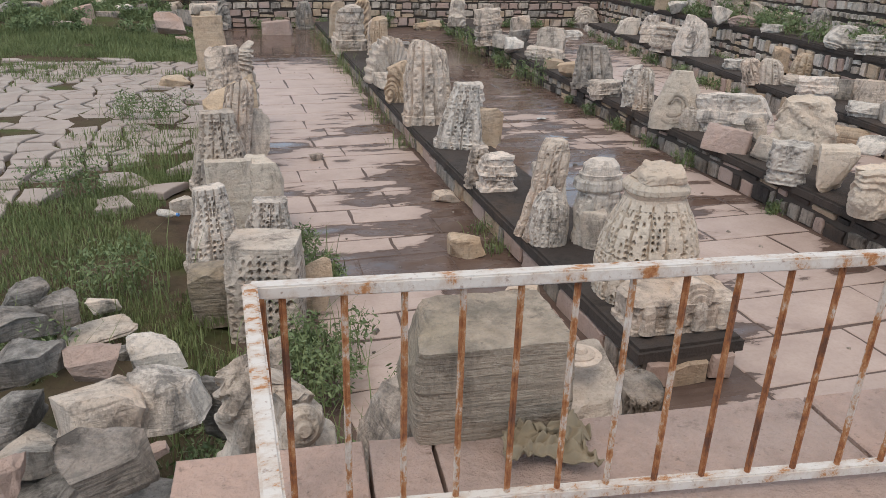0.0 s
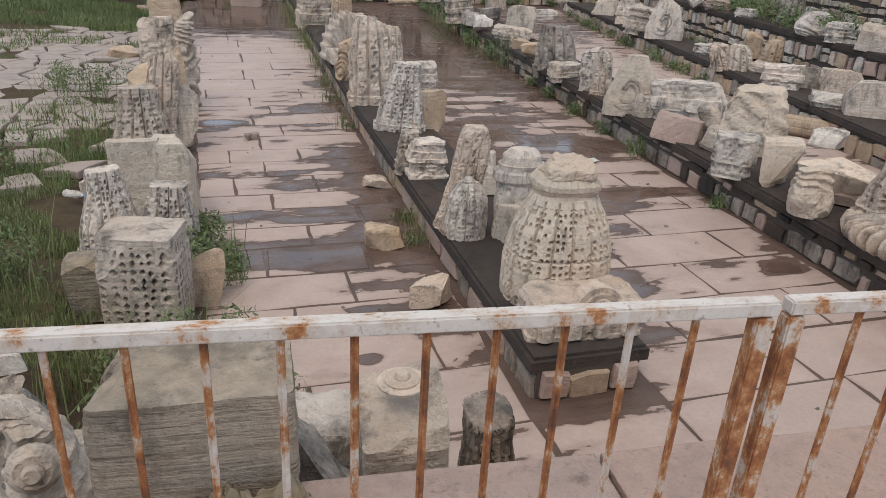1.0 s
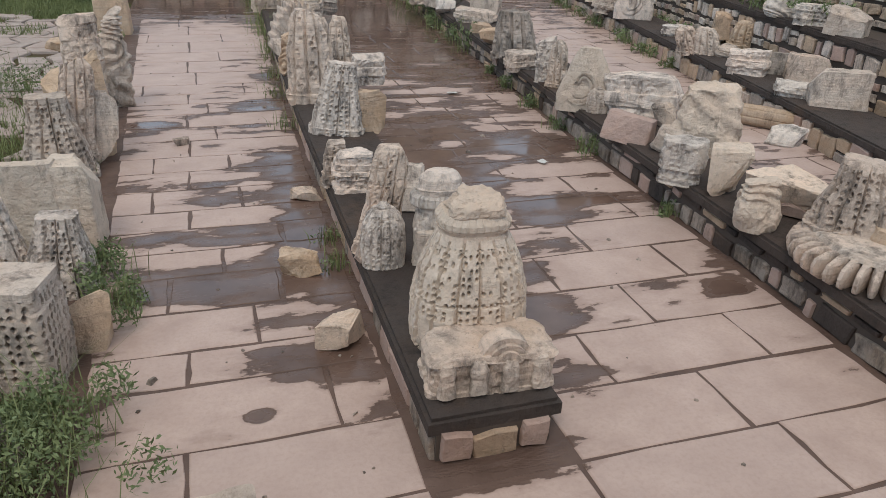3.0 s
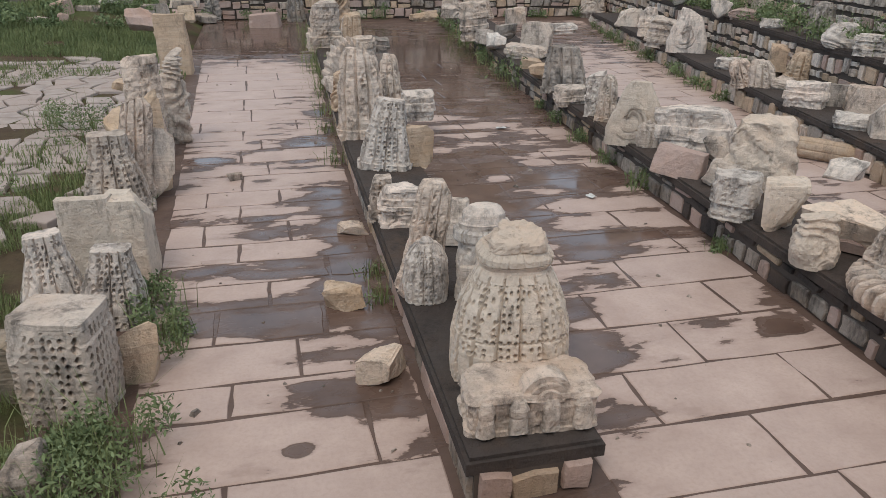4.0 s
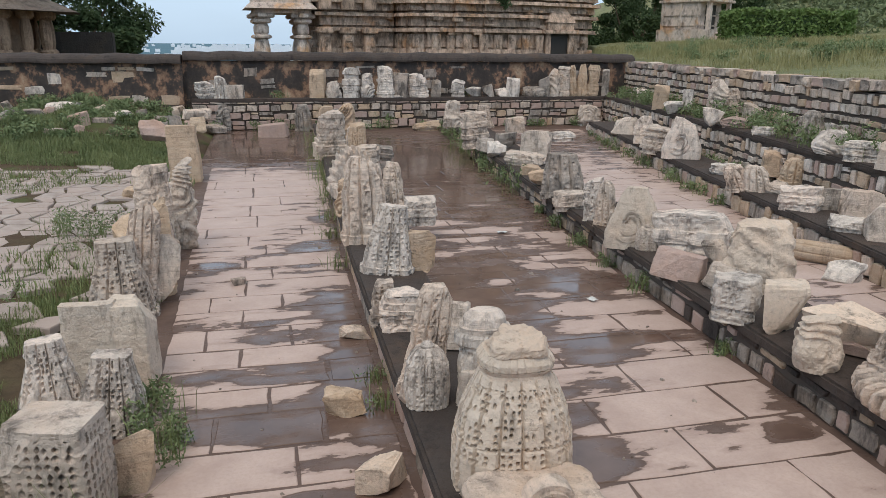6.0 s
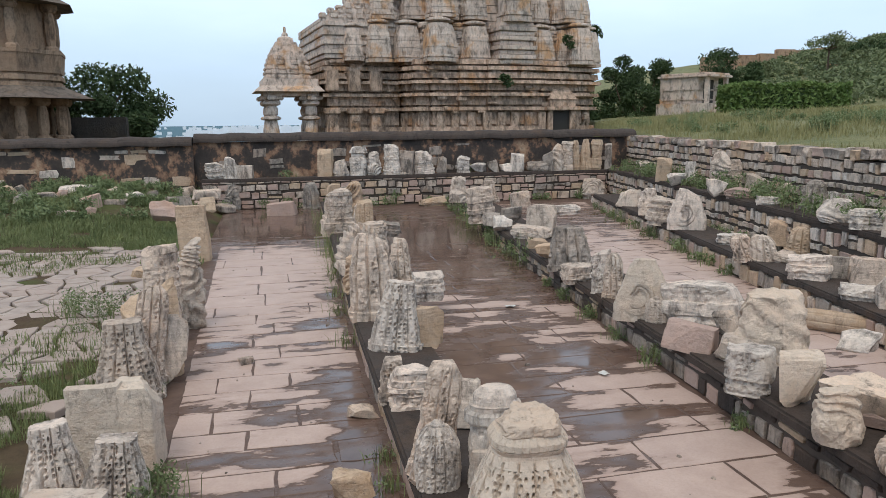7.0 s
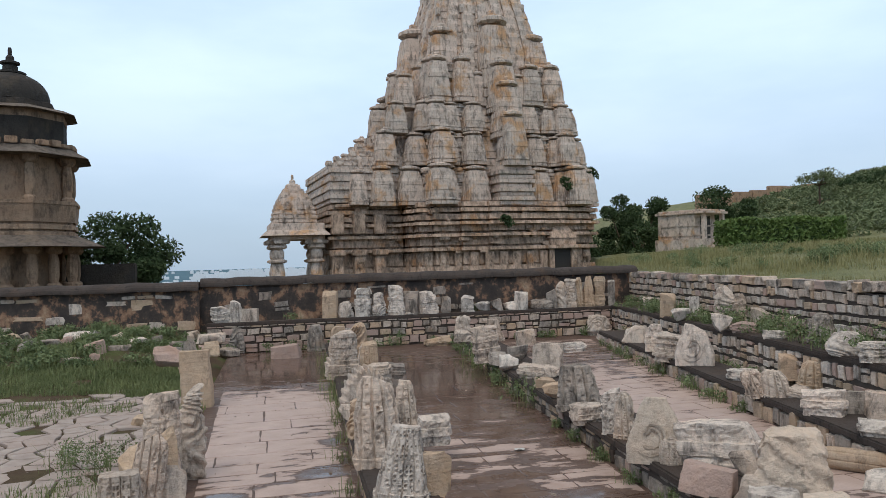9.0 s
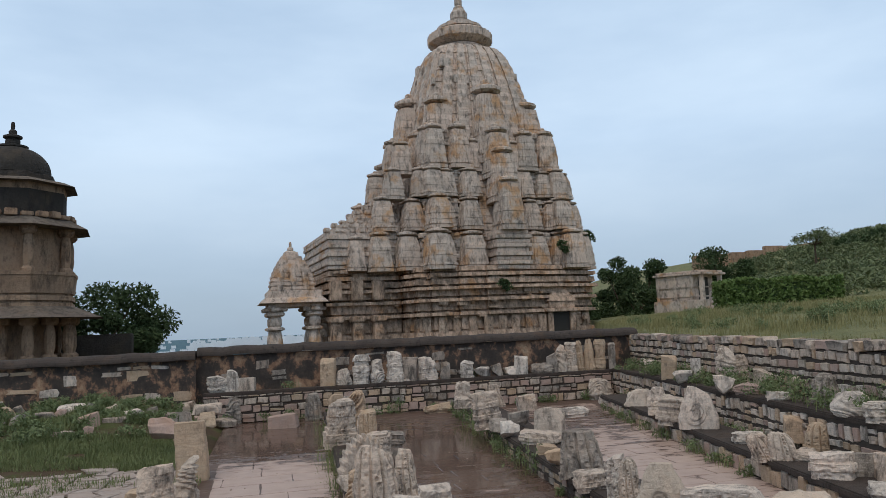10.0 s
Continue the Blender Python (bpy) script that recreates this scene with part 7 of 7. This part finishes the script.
aisle_left = floor_group("pavement_left", "aisle of wet pink sandstone slabs with mud in the joints")
aisle_mid = floor_group("pavement_middle", "aisle of large pink sandstone slabs, partly under puddles")
aisle_right = floor_group("pavement_right", "outer aisle of pink sandstone slabs")
LEFT_COURSES = [(0.5, (1.2,)), (0.47, (0.8, 1.6)), (0.50, (1.3,)), (0.52, (1.0,)), (0.525, (1.725,)), (0.32, (1.015,)), (0.445, (1.4,)), (0.45, (0.9, 1.6)), (0.40, (1.25,)), (0.38, (1.7,)), (0.36, (1.04,)), (0.46, (0.75, 1.45)), (0.46, (1.04,)),
                (0.40, (0.73, 1.40)), (0.49, (1.05,)), (0.47, (1.32,)), (0.49, (1.03,)), (0.44, (1.26,)), (0.44, (1.05,)), (0.49, (0.52, 1.72)), (0.67, (1.15,)), (0.70, (1.05,)), (0.64, (0.36, 1.5)), (0.81, (1.08,)), (0.65, (0.45, 1.6)), (0.75, (1.08,)), (0.8, (0.92,))]
MID_COURSES = [(0.503, (3.3, 4.2)), (0.503, (3.0, 3.7)), (0.503, (2.8, 3.9)), (0.503, (3.75,)), (0.503, (3.24, 4.30)), (0.503, (3.82,)), (0.503, (3.4, 4.39)), (0.503, (3.9,)), (0.503, (3.5, 4.6)), (0.503, (4.35,))]
pave(aisle_left, lambda y: 0.50 - 0.022 * (y - 4), lambda y: edge(CENTRE, y, -0.03), 1.25, 20.6, 0.70, (0.7, 1.2), 1, known=LEFT_COURSES)
pave(aisle_mid, lambda y: edge(CENTRE, y, 0.70), lambda y: edge(RIGHT, y, -0.02), 1.2, 14.5, 0.503, (0.9, 1.2), 2, known=MID_COURSES, material=PAVING_MID)
pave(aisle_mid, lambda y: edge(CENTRE, y, -0.02), lambda y: edge(CENTRE, y, 0.69), 1.2, 2.5, 0.503, (0.5, 0.8), 5, material=PAVING_MID)
pave(aisle_right, lambda y: edge(RIGHT, y, 0.87), lambda y: r2_x(y), 2.2, 20.6, 0.50, (0.6, 1.05), 3, material=PAVING_OUTER)


def platform_slabs():
    rng = random.Random(8)
    e = floor_group("pavement_platform", "worn pinkish coping slabs along the platform edge")
    x, k = -0.13, 0
    while x < 8.5:
        w = (0.405, 0.14, 0.95, 0.75, 0.9, 0.8)[k] if k < 6 else 0.85
        me = slab_mesh("slab", w - 0.008, 0.50, 0.13, PINK, 40 + k, 0.004)
        ob = new("slab", me)
        ob.parent = e
        ob.matrix_world = pose(x + w / 2, 1.053 - 0.088 * (x + w / 2), 1.179, 0, 0, -5.0)
        x += w
        k += 1


platform_slabs()


def yard_flags():
    """Irregular flagstones sunk in the yard beside the first aisle."""
    rng = random.Random(12)
    e = floor_group("pavement_yard", "old irregular flagstones sunk in the grassy yard")
    rest_v, rest_f = [], []
    nx, ny = 17, 26
    px = {(i, j): (-0.05 - i * 0.335 + rng.uniform(-0.085, 0.085) - (j % 2) * 0.12, 6.4 + j * 0.365 + rng.uniform(-0.085, 0.085)) for i in range(nx + 1) for j in range(ny + 1)}
    for i in range(nx):
        for j in range(ny):
            c = [px[i, j], px[i + 1, j], px[i + 1, j + 1], px[i, j + 1]]
            cx, cy = sum(a for a, _ in c) / 4, sum(b for _, b in c) / 4
            if cx > 0.05 or rng.random() < 0.07 or (cx > -1.7 and cy < 8.4 and rng.random() < 0.6) or cy > 15.4 + rng.uniform(-0.5, 0.5):
                continue
            ring = []
            fit = rng.uniform(0.80, 0.95)
            for (x0, y0), (x1, y1) in zip(c, c[1:] + c[:1]):
                trim = fit * rng.uniform(0.97, 1.08)
                ring += [((x0 - cx) * trim, (y0 - cy) * trim), ((x0 * 0.5 + x1 * 0.5 - cx) * fit * 0.99 + rng.uniform(-0.035, 0.035), (y0 * 0.5 + y1 * 0.5 - cy) * fit * 0.99 + rng.uniform(-0.035, 0.035))]
            n = len(ring)
            V = [(p, q, -0.06) for p, q in ring] + [(p, q, 0.0) for p, q in ring] + [(p * 0.95, q * 0.95, 0.010) for p, q in ring]
            F = [(r * n + k, r * n + (k + 1) % n, (r + 1) * n + (k + 1) % n, (r + 1) * n + k) for r in (0, 1) for k in range(n)] + [tuple(2 * n + k for k in range(n))]
            F = [fc[::-1] for fc in F]
            if len(e.children) >= 300:
                o = len(rest_v)
                rest_v += [(p + cx, q + cy, r + float(left_ground(cx, cy)) + 0.03) for p, q, r in V]
                rest_f += [tuple(o + k for k in fc) for fc in F]
                continue
            ob = new("flagstone", mesh_of("flagstone", V, F, FLAG))
            ob.parent = e
            ob.matrix_world = pose(cx, cy, float(left_ground(cx, cy)) + 0.03, rng.uniform(-1.5, 1.5), rng.uniform(-1.5, 1.5), rng.uniform(-3, 3))
    if rest_v:
        more = new("flagstones", mesh_of("flagstones", rest_v, rest_f, FLAG))
        more.parent = e
        tagged(more, "farther flagstones of the yard", kind="stuff")


yard_flags()


def stone_face_meshes(count, seed):
    """Unit facing stones, rough and pillowed, facing -y."""
    rng = random.Random(seed)
    out = []
    for i in range(count):
        ring = [(-0.5, -0.5), (0, -0.5), (0.5, -0.5), (0.5, 0), (0.5, 0.5), (0, 0.5), (-0.5, 0.5), (-0.5, 0)]
        ring = [(a * rng.uniform(0.88, 1.04) + rng.uniform(-0.05, 0.05), b * rng.uniform(0.88, 1.04) + rng.uniform(-0.06, 0.06)) for a, b in ring]
        n = 8
        V = [(a, 0.5, b) for a, b in ring] + [(a * 0.98, -0.3, b * 0.98) for a, b in ring] + [(a * 0.91, -0.5 + rng.uniform(-0.05, 0.05), b * 0.88) for a, b in ring] + [(0, -0.52 + rng.uniform(-0.1, 0.1), 0)]
        F = [(r * n + j, (r + 1) * n + j, (r + 1) * n + (j + 1) % n, r * n + (j + 1) % n)[::-1] for r in (0, 1) for j in range(n)]
        F += [(2 * n + (j + 1) % n, 2 * n + j, 3 * n)[::-1] for j in range(n)]
        out.append((V, F))
    return out


FACES = stone_face_meshes(10, 77)
FACE_MESHES = {}


def face_mesh(i, material):
    if (i, material.name) not in FACE_MESHES:
        V, F = FACES[i]
        me = mesh_of("stone", V, F, material)
        bm = bmesh.new()
        bm.from_mesh(me)
        bmesh.ops.recalc_face_normals(bm, faces=bm.faces)
        bm.to_mesh(me)
        bm.free()
        FACE_MESHES[i, material.name] = me
    return FACE_MESHES[i, material.name]


def face_wall(owner, ax, ay, bx, by, z0, z1, course, widths, seed, depth=0.10, limit=300, tones=(PALE, PALE, TAN, DARK, PINK), gap=0.02, start=0.0):
    """Facing stones in rough courses on the line from a to b, looking to the right hand of b - a."""
    rng = random.Random(seed)
    L = math.hypot(bx - ax, by - ay)
    ux, uy = (bx - ax) / L, (by - ay) / L
    turn = math.degrees(math.atan2(uy, ux))
    z, made, rest_v, rest_f, rest_m = z0, 0, [], [], []
    kinds = list(dict.fromkeys(tones))
    rows = []
    while z < z1 - 0.03:
        h = min(course * rng.uniform(0.7, 1.35), z1 - z)
        if z1 - z - h < 0.05:
            h = z1 - z
        rows.append((z, h))
        z += h
    for z, h in rows:
        s = start
        while s < L - 0.05:
            w = min(rng.uniform(*widths), L - s)
            split = [1.0] if rng.random() > 0.22 or h < 0.22 else [rng.uniform(0.35, 0.65)]
            if split[0] < 1:
                split.append(1 - split[0])
            low = z
            for share in split:
              hh = h * share * (rng.uniform(0.9, 1.0) if len(split) == 1 else 1.0)
              c = Vector((ax + ux * (s + w / 2), ay + uy * (s + w / 2), low + hh / 2 + rng.uniform(-0.12, 0.12) * hh))
              low += h * share
              m = Matrix.LocRotScale(c, Euler((radians(rng.uniform(-2, 2)), radians(rng.uniform(-4, 4)), radians(turn + rng.uniform(-1.5, 1.5)))), (w - gap, depth * rng.uniform(0.8, 1.3), hh - gap))
              i, mat = rng.randrange(10), tones[rng.randrange(len(tones))]
              if mat is PLASTER:
                  continue
              if made < limit:
                  ob = new("stone", face_mesh(i, mat))
                  ob.parent = owner
                  ob.matrix_world = m
                  made += 1
              else:
                  o = len(rest_v)
                  V, F = FACES[i]
                  rest_v += [tuple(m @ Vector(v)) for v in V]
                  rest_f += [tuple(o + q for q in fc) for fc in F]
                  rest_m += [kinds.index(mat)] * len(F)
            s += w
    if rest_v:
        me = mesh_of("stones", rest_v, rest_f, kinds[0])
        for mat in kinds[1:]:
            me.materials.append(mat)
        me.polygons.foreach_set("material_index", rest_m)
        bm = bmesh.new()
        bm.from_mesh(me)
        bmesh.ops.recalc_face_normals(bm, faces=bm.faces)
        bm.to_mesh(me)
        bm.free()
        ob = new("stones", me)
        ob.parent = owner
        tagged(ob, "small facing stones of the wall", kind="stuff")


# plinth faces
for (ya, xa), (yb, xb) in zip(CENTRE, CENTRE[1:]):
    face_wall(centre_core, xb + 0.035, yb, xa + 0.035, ya, -0.02, 0.15, 0.16, (0.16, 0.42), 51 + int(ya), 0.05, 120, tones=(DARK, PINK, TAN, DARK), gap=0.014)
face_wall(centre_core, 2.11, 2.885, 2.67, 2.885, -0.02, 0.15, 0.16, (0.16, 0.24), 52, 0.05, tones=(PINK, TAN, PINK), gap=0.012)
for (ya, xa), (yb, xb) in zip(RIGHT, RIGHT[1:]):
    face_wall(right_core, xb + 0.045, yb, xa + 0.045, ya, -0.02, 0.24, 0.17, (0.12, 0.36), 153 + int(ya), 0.035, 90, tones=(DARK, PINK, COPING, TAN, DARK, COPING), gap=0.03)
face_wall(outer_core, r2_x(19.5) + 0.04, 19.5, r2_x(2.0) + 0.04, 2.0, -0.02, 0.26, 0.20, (0.14, 0.32), 54, 0.07, 200)
face_wall(terrace_core, r3_x(Y_END) + 0.04, Y_END, r3_x(4.0) + 0.04, 4.0, 0.0, 0.82, 0.19, (0.12, 0.32), 55, 0.05, 300, tones=(PALE, WHITE, TAN, PINK, PALE), gap=0.05)
face_wall(bench_core, -0.6, Y_END - 0.01, r3_x(Y_END), Y_END - 0.01, 0.0, 0.78, 0.21, (0.18, 0.42), 56, 0.08, 200, tones=(PALE, PINK, TAN, DARK, PINK), gap=0.03)
face_wall(rubble_core, r4_x(23) + 0.03, 22.95, r4_x(4) + 0.03, 4.0, 0.85, 1.74, 0.19, (0.12, 0.42), 57, 0.05, 300, tones=(PALE, WHITE, TAN, PALE, PINK, PALE), gap=0.042)
face_wall(rubble_core, r4_x(23) + 0.16, 22.95, r4_x(4) + 0.16, 4.0, 1.72, 1.93, 0.3, (0.2, 0.55), 61, 0.32, 80, tones=(PALE, TAN, DARK, PINK), gap=0.02)
face_wall(back_wall_left, -9.0, 22.58, -0.9, 22.64, 0.6, 1.7, 0.32, (0.3, 0.8), 58, 0.04, 60, tones=(PLASTER, PLASTER, TAN, PLASTER, PLASTER, PALE, WHITE, PLASTER))
face_wall(back_wall, -0.5, 22.80, r4_x(22.8), 22.80, 0.9, 1.75, 0.22, (0.3, 0.7), 59, 0.03, 200, tones=(PLASTER, PLASTER, PLASTER, PLASTER, DARK, PLASTER, PLASTER))


# ---- grass and weeds ----
def make_grass():
    rng = np.random.default_rng(21)
    def field(name, material, n, x0, x1, y0, y1, height, width, keep, label, zf=left_ground):
        xy = np.stack([rng.uniform(x0, x1, n), rng.uniform(y0, y1, n)], 1)
        p = np.concatenate([xy, np.zeros((n, 1))], 1)
        f = value_noise(p, 0.8, 31) + 0.5 * value_noise(p, 2.3, 32)
        xy = xy[keep(xy[:, 0], xy[:, 1], f)]
        V, F = blades(rng, xy, zf(xy[:, 0], xy[:, 1]), height, width)
        tagged(new(name, mesh_of(name, V.tolist(), F, material)), label, "grass", kind="stuff")
    field("grass", GRASS, 80000, -5, 0.35, 2.6, 7.4, 0.075, 0.0035, lambda x, y, f: (f > -0.05) & (x < 0.28) & ((y > 3.6 + 0.4 * f) | (x > -0.25)), "lush green grass beside the paving")
    field("grass", GRASS, 110000, -8, 0.2, 14.6, 21.5, 0.13, 0.006, lambda x, y, f: (f > np.where(y > 18.2, 0.05, -0.8)) & (y > 15.1 + 0.7 * f) & (x < -0.4), "taller grass in front of the mound")
    field("grass", GRASS, 17000, -4, 0.1, 7.0, 15.0, 0.13, 0.006, lambda x, y, f: (f > 0.42) | ((x > -1.6) & (y < 8.6) & (f > 0)), "grass tufts between old flagstones")
    field("grass", DRYGRASS, 90000, 11, 34, 4, 44, 0.17 , 0.007, lambda x, y, f: (f > -0.45) & (x > np.where(y < 23.5, r4_x(y) + 0.3, r4_x(23.5) + 0.5 + (y - 23.5) * 0.4)), "tall straw-green grass on the bank", bank_z)
    field("grass_tuft", DRYGRASS, 26000, 11, 30, 6, 40, 0.36, 0.010, lambda x, y, f: (f > 0.25) & (x > np.where(y < 23.5, r4_x(y) + 0.35, r4_x(23.5) + 0.5 + (y - 23.5) * 0.4)), "taller tufts of dry grass on the bank", bank_z)


make_grass()


def make_weed(x, y, z, r, seed, n=160, leaf=0.03, kind="weed", tall=1.0, label="leafy green weed growing in the joints"):
    rng = np.random.default_rng(seed)
    k = 7
    C = np.stack([rng.normal(0, r * 0.45, k), rng.normal(0, r * 0.45, k), rng.uniform(0.15, 0.9, k) * r * tall], 1)
    V, F = leaf_cloud(rng, C, np.full(k, r * 0.42), n, leaf, 0.8)
    V[:, 2] = np.maximum(V[:, 2], 0.0)
    t = thing(kind, x, y, z, 0, label, "plant", "weeds")
    part("foliage", mesh_of("foliage", V.tolist(), F.tolist(), WEED), None, t)["kind"] = "stuff"
    Vb, Fb = blades(rng, rng.normal(0, r * 0.42, (40, 2)), 0.0, r * tall * 1.25, 0.004, 0.8)
    part("stem", mesh_of("stem", Vb.tolist(), Fb, GRASS), None, t)["kind"] = "stuff"


def make_weeds():
    rng = random.Random(31)
    for x, y, r in ((0.42, 3.55, 0.30), (0.38, 3.3, 0.32), (0.2, 2.95, 0.3), (0.12, 3.5, 0.3), (0.30, 3.2, 0.28), (0.55, 2.6, 0.34), (0.35, 2.3, 0.3), (0.5, 5.0, 0.24), (0.62, 4.6, 0.2), (0.30, 1.75, 0.26), (0.45, 1.95, 0.22), (-0.35, 3.0, 0.3), (-0.7, 9.7, 0.45), (-1.2, 10.0, 0.35), (-1.3, 6.9, 0.4), (-0.6, 4.6, 0.4), (-1.1, 3.9, 0.35), (-0.2, 2.5, 0.3)):
        make_weed(x, y, float(left_ground(x, y)) if x < 0 else 0.0, r, rng.randint(0, 9999), 950, 0.017)
    for i in range(26):
        y = 3.4 + i * 0.66 + rng.uniform(-0.3, 0.3)
        if rng.random() < 0.3:
            continue
        make_weed(edge(CENTRE, y, -0.06) + rng.uniform(-0.05, 0.02), y, 0.0, rng.uniform(0.10, 0.22) * (1.5 if y > 12 else 1), rng.randint(0, 9999), 40, 0.014)
    for i in range(16):
        y = 4.5 + i * 1.03 + rng.uniform(-0.4, 0.4)
        if y < 9 and rng.random() < 0.5:
            continue
        make_weed(edge(RIGHT, y, -0.04), y, 0.0, rng.uniform(0.10, 0.18) * (2.6 if y > 11 else 1), rng.randint(0, 9999), 160, 0.022 if y < 11 else 0.035)
    for i in range(18):
        y = 9.0 + i * 0.62 + rng.uniform(-0.3, 0.3)
        if rng.random() < 0.35:
            continue
        make_weed(r2_x(y) - 0.06 + rng.uniform(-0.05, 0.02), y, 0.0, rng.uniform(0.15, 0.3), rng.randint(0, 9999), 130, 0.03)
    for i in range(22):
        y = 8.5 + i * 0.58
        make_weed(r3_x(y) + rng.uniform(0.15, 0.75), y, 0.89, rng.uniform(0.2, 0.42), rng.randint(0, 9999), 320, 0.035)
    for i in range(14):
        y = 8.5 + i * 0.9
        make_weed(r3_x(y) - rng.uniform(0.05, 0.3), y, 0.0, rng.uniform(0.2, 0.4), rng.randint(0, 9999), 260, 0.035)
    for i in range(12):
        make_weed(0.0 + i * 0.95 + rng.uniform(-0.3, 0.3), 21.55, 0.0, rng.uniform(0.2, 0.4), rng.randint(0, 9999), 220, 0.035)
    for i in range(8):
        make_weed(0.6 + i * 1.35 + rng.uniform(-0.3, 0.3), 22.35, 0.8, rng.uniform(0.15, 0.3), rng.randint(0, 9999), 140, 0.035)
    for i in range(120):
        x, y = rng.uniform(-9.0, -0.5), rng.uniform(17.8, 22.3)
        make_weed(x, y, float(left_ground(x, y)), rng.uniform(0.15, 0.38), rng.randint(0, 9999), 240, 0.04, label="broad-leaved green weed on the mound")


make_weeds()


def bank_plants():
    """Low bushes and a lone pointed stone on the grass bank."""
    rng = random.Random(71)
    for i in range(34):
        y = rng.uniform(12, 34)
        x = float(r4_x(min(y, 23.5))) + rng.uniform(1.0, 9.0) + max(0.0, y - 23.5) * 0.4
        make_weed(x, y, float(bank_z(np.array(x), np.array(y))) - 0.03, rng.uniform(0.22, 0.5), rng.randint(0, 9999), 420, 0.035, kind="bush", label="low leafy bush growing in the bank grass")


bank_plants()


# ---- litter ----
def rag():
    rng = np.random.default_rng(17)
    n = 44
    X, Y = np.meshgrid(np.linspace(-0.085, 0.085, n), np.linspace(-0.05, 0.05, n))
    p = np.stack([X, Y, X * 0], -1)
    Z = 0.008 + 0.038 * np.abs(value_noise(p, 24, 3)) + 0.03 * np.abs(value_noise(p, 55, 4)) + 0.012 * value_noise(p, 120, 7)
    X = X + 0.028 * value_noise(p, 18, 5) + 0.012 * value_noise(p, 50, 8)
    Y = Y + 0.030 * value_noise(p, 18, 6) + 0.012 * value_noise(p, 50, 9)
    V = np.stack([X, Y, np.maximum(Z, 0.002)], -1).reshape(-1, 3).tolist()
    F = [(j * n + i, j * n + i + 1, (j + 1) * n + i + 1, (j + 1) * n + i) for j in range(n - 1) for i in range(n - 1)]
    ob = tagged(new("rag", mesh_of("rag", V, F, CLOTH, True)), "crumpled muddy cloth rag lying on the platform edge", "cloth")
    ob.matrix_world = pose(0.66, 1.12, 1.197, 0, 0, -14)
    ob.modifiers.new("thickness", "SOLIDIFY").thickness = 0.004


def wrapper(x, y, z, w, seed, material, label):
    n = 8
    X, Y = np.meshgrid(np.linspace(-w / 2, w / 2, n), np.linspace(-w / 3, w / 3, n))
    p = np.stack([X, Y, X * 0 + seed], -1)
    Z = 0.012 + 0.012 * value_noise(p, 30, seed)
    V = np.stack([X, Y, np.maximum(Z, 0.001)], -1).reshape(-1, 3).tolist()
    F = [(j * n + i, j * n + i + 1, (j + 1) * n + i + 1, (j + 1) * n + i) for j in range(n - 1) for i in range(n - 1)]
    ob = tagged(new("wrapper", mesh_of("wrapper", V, F, material)), label, "litter")
    ob.matrix_world = pose(x, y, z, 0, 0, seed * 37)
    ob.modifiers.new("thickness", "SOLIDIFY").thickness = 0.002


def bottle(x, y, z, turn):
    t = thing("plastic_bottle", x, y, z, turn, "crushed clear plastic bottle with a blue label in the grass", "bottle")
    part("body", carved("body", WHITE, 0.065, 0.065, 0.17, 5, [(0, 0.9), (0.05, 1), (0.7, 1), (0.9, 0.5), (1, 0.4)], square=2, wear=0.02, chops=0, nu=16, nv=10), None, t).matrix_local = pose(0, 0, 0.033, 90, 0, 0)
    part("cap", carved("cap", PLASTIC, 0.03, 0.03, 0.02, 6, square=2, wear=0, chops=0, nu=12, nv=4), None, t, "blue cap").matrix_local = pose(0, -0.17, 0.033, 90, 0, 0)


rag()
PAPER = plain_material("pale_paper", (0.55, 0.55, 0.52), 0.6)
wrapper(4.35, 6.6, 0.012, 0.10, 3, PAPER, "crumpled pale wrapper on the wet paving")
wrapper(4.3, 9.3, 0.012, 0.12, 5, PAPER, "crumpled pale wrapper on the wet paving")
wrapper(2.55, 1.62, 0.012, 0.10, 7, PLASTIC, "small blue plastic wrapper below the railing")
bottle(-0.55, 6.15, 0.05, 60)


def pebbles():
    """Small stones and clods washed over the paving."""
    rng = np.random.default_rng(44)
    Vs, Fs, o = [], [], 0
    for i in range(170):
        side = i % 2
        y = rng.uniform(2.4, 15)
        x = rng.uniform(0.5, 2.0) if side else rng.uniform(2.9, 4.8)
        s = rng.uniform(0.004, 0.017) * (1 + (rng.random() < 0.1))
        th = rng.uniform(0, 6.28, 6)
        th.sort()
        low = [(x + s * math.cos(a), y + s * math.sin(a), 0.0) for a in th]
        top = [(x + 0.6 * s * math.cos(a), y + 0.6 * s * math.sin(a), s * rng.uniform(0.4, 0.9)) for a in th]
        Vs += low + top
        Fs += [(o + k, o + (k + 1) % 6, o + 6 + (k + 1) % 6, o + 6 + k) for k in range(6)] + [tuple(o + 6 + k for k in range(6))]
        o += 12
    tagged(new("pebbles", mesh_of("pebbles", Vs, Fs, DARK)), "small dark pebbles and clods scattered on the paving", "pebbles", kind="stuff")


pebbles()
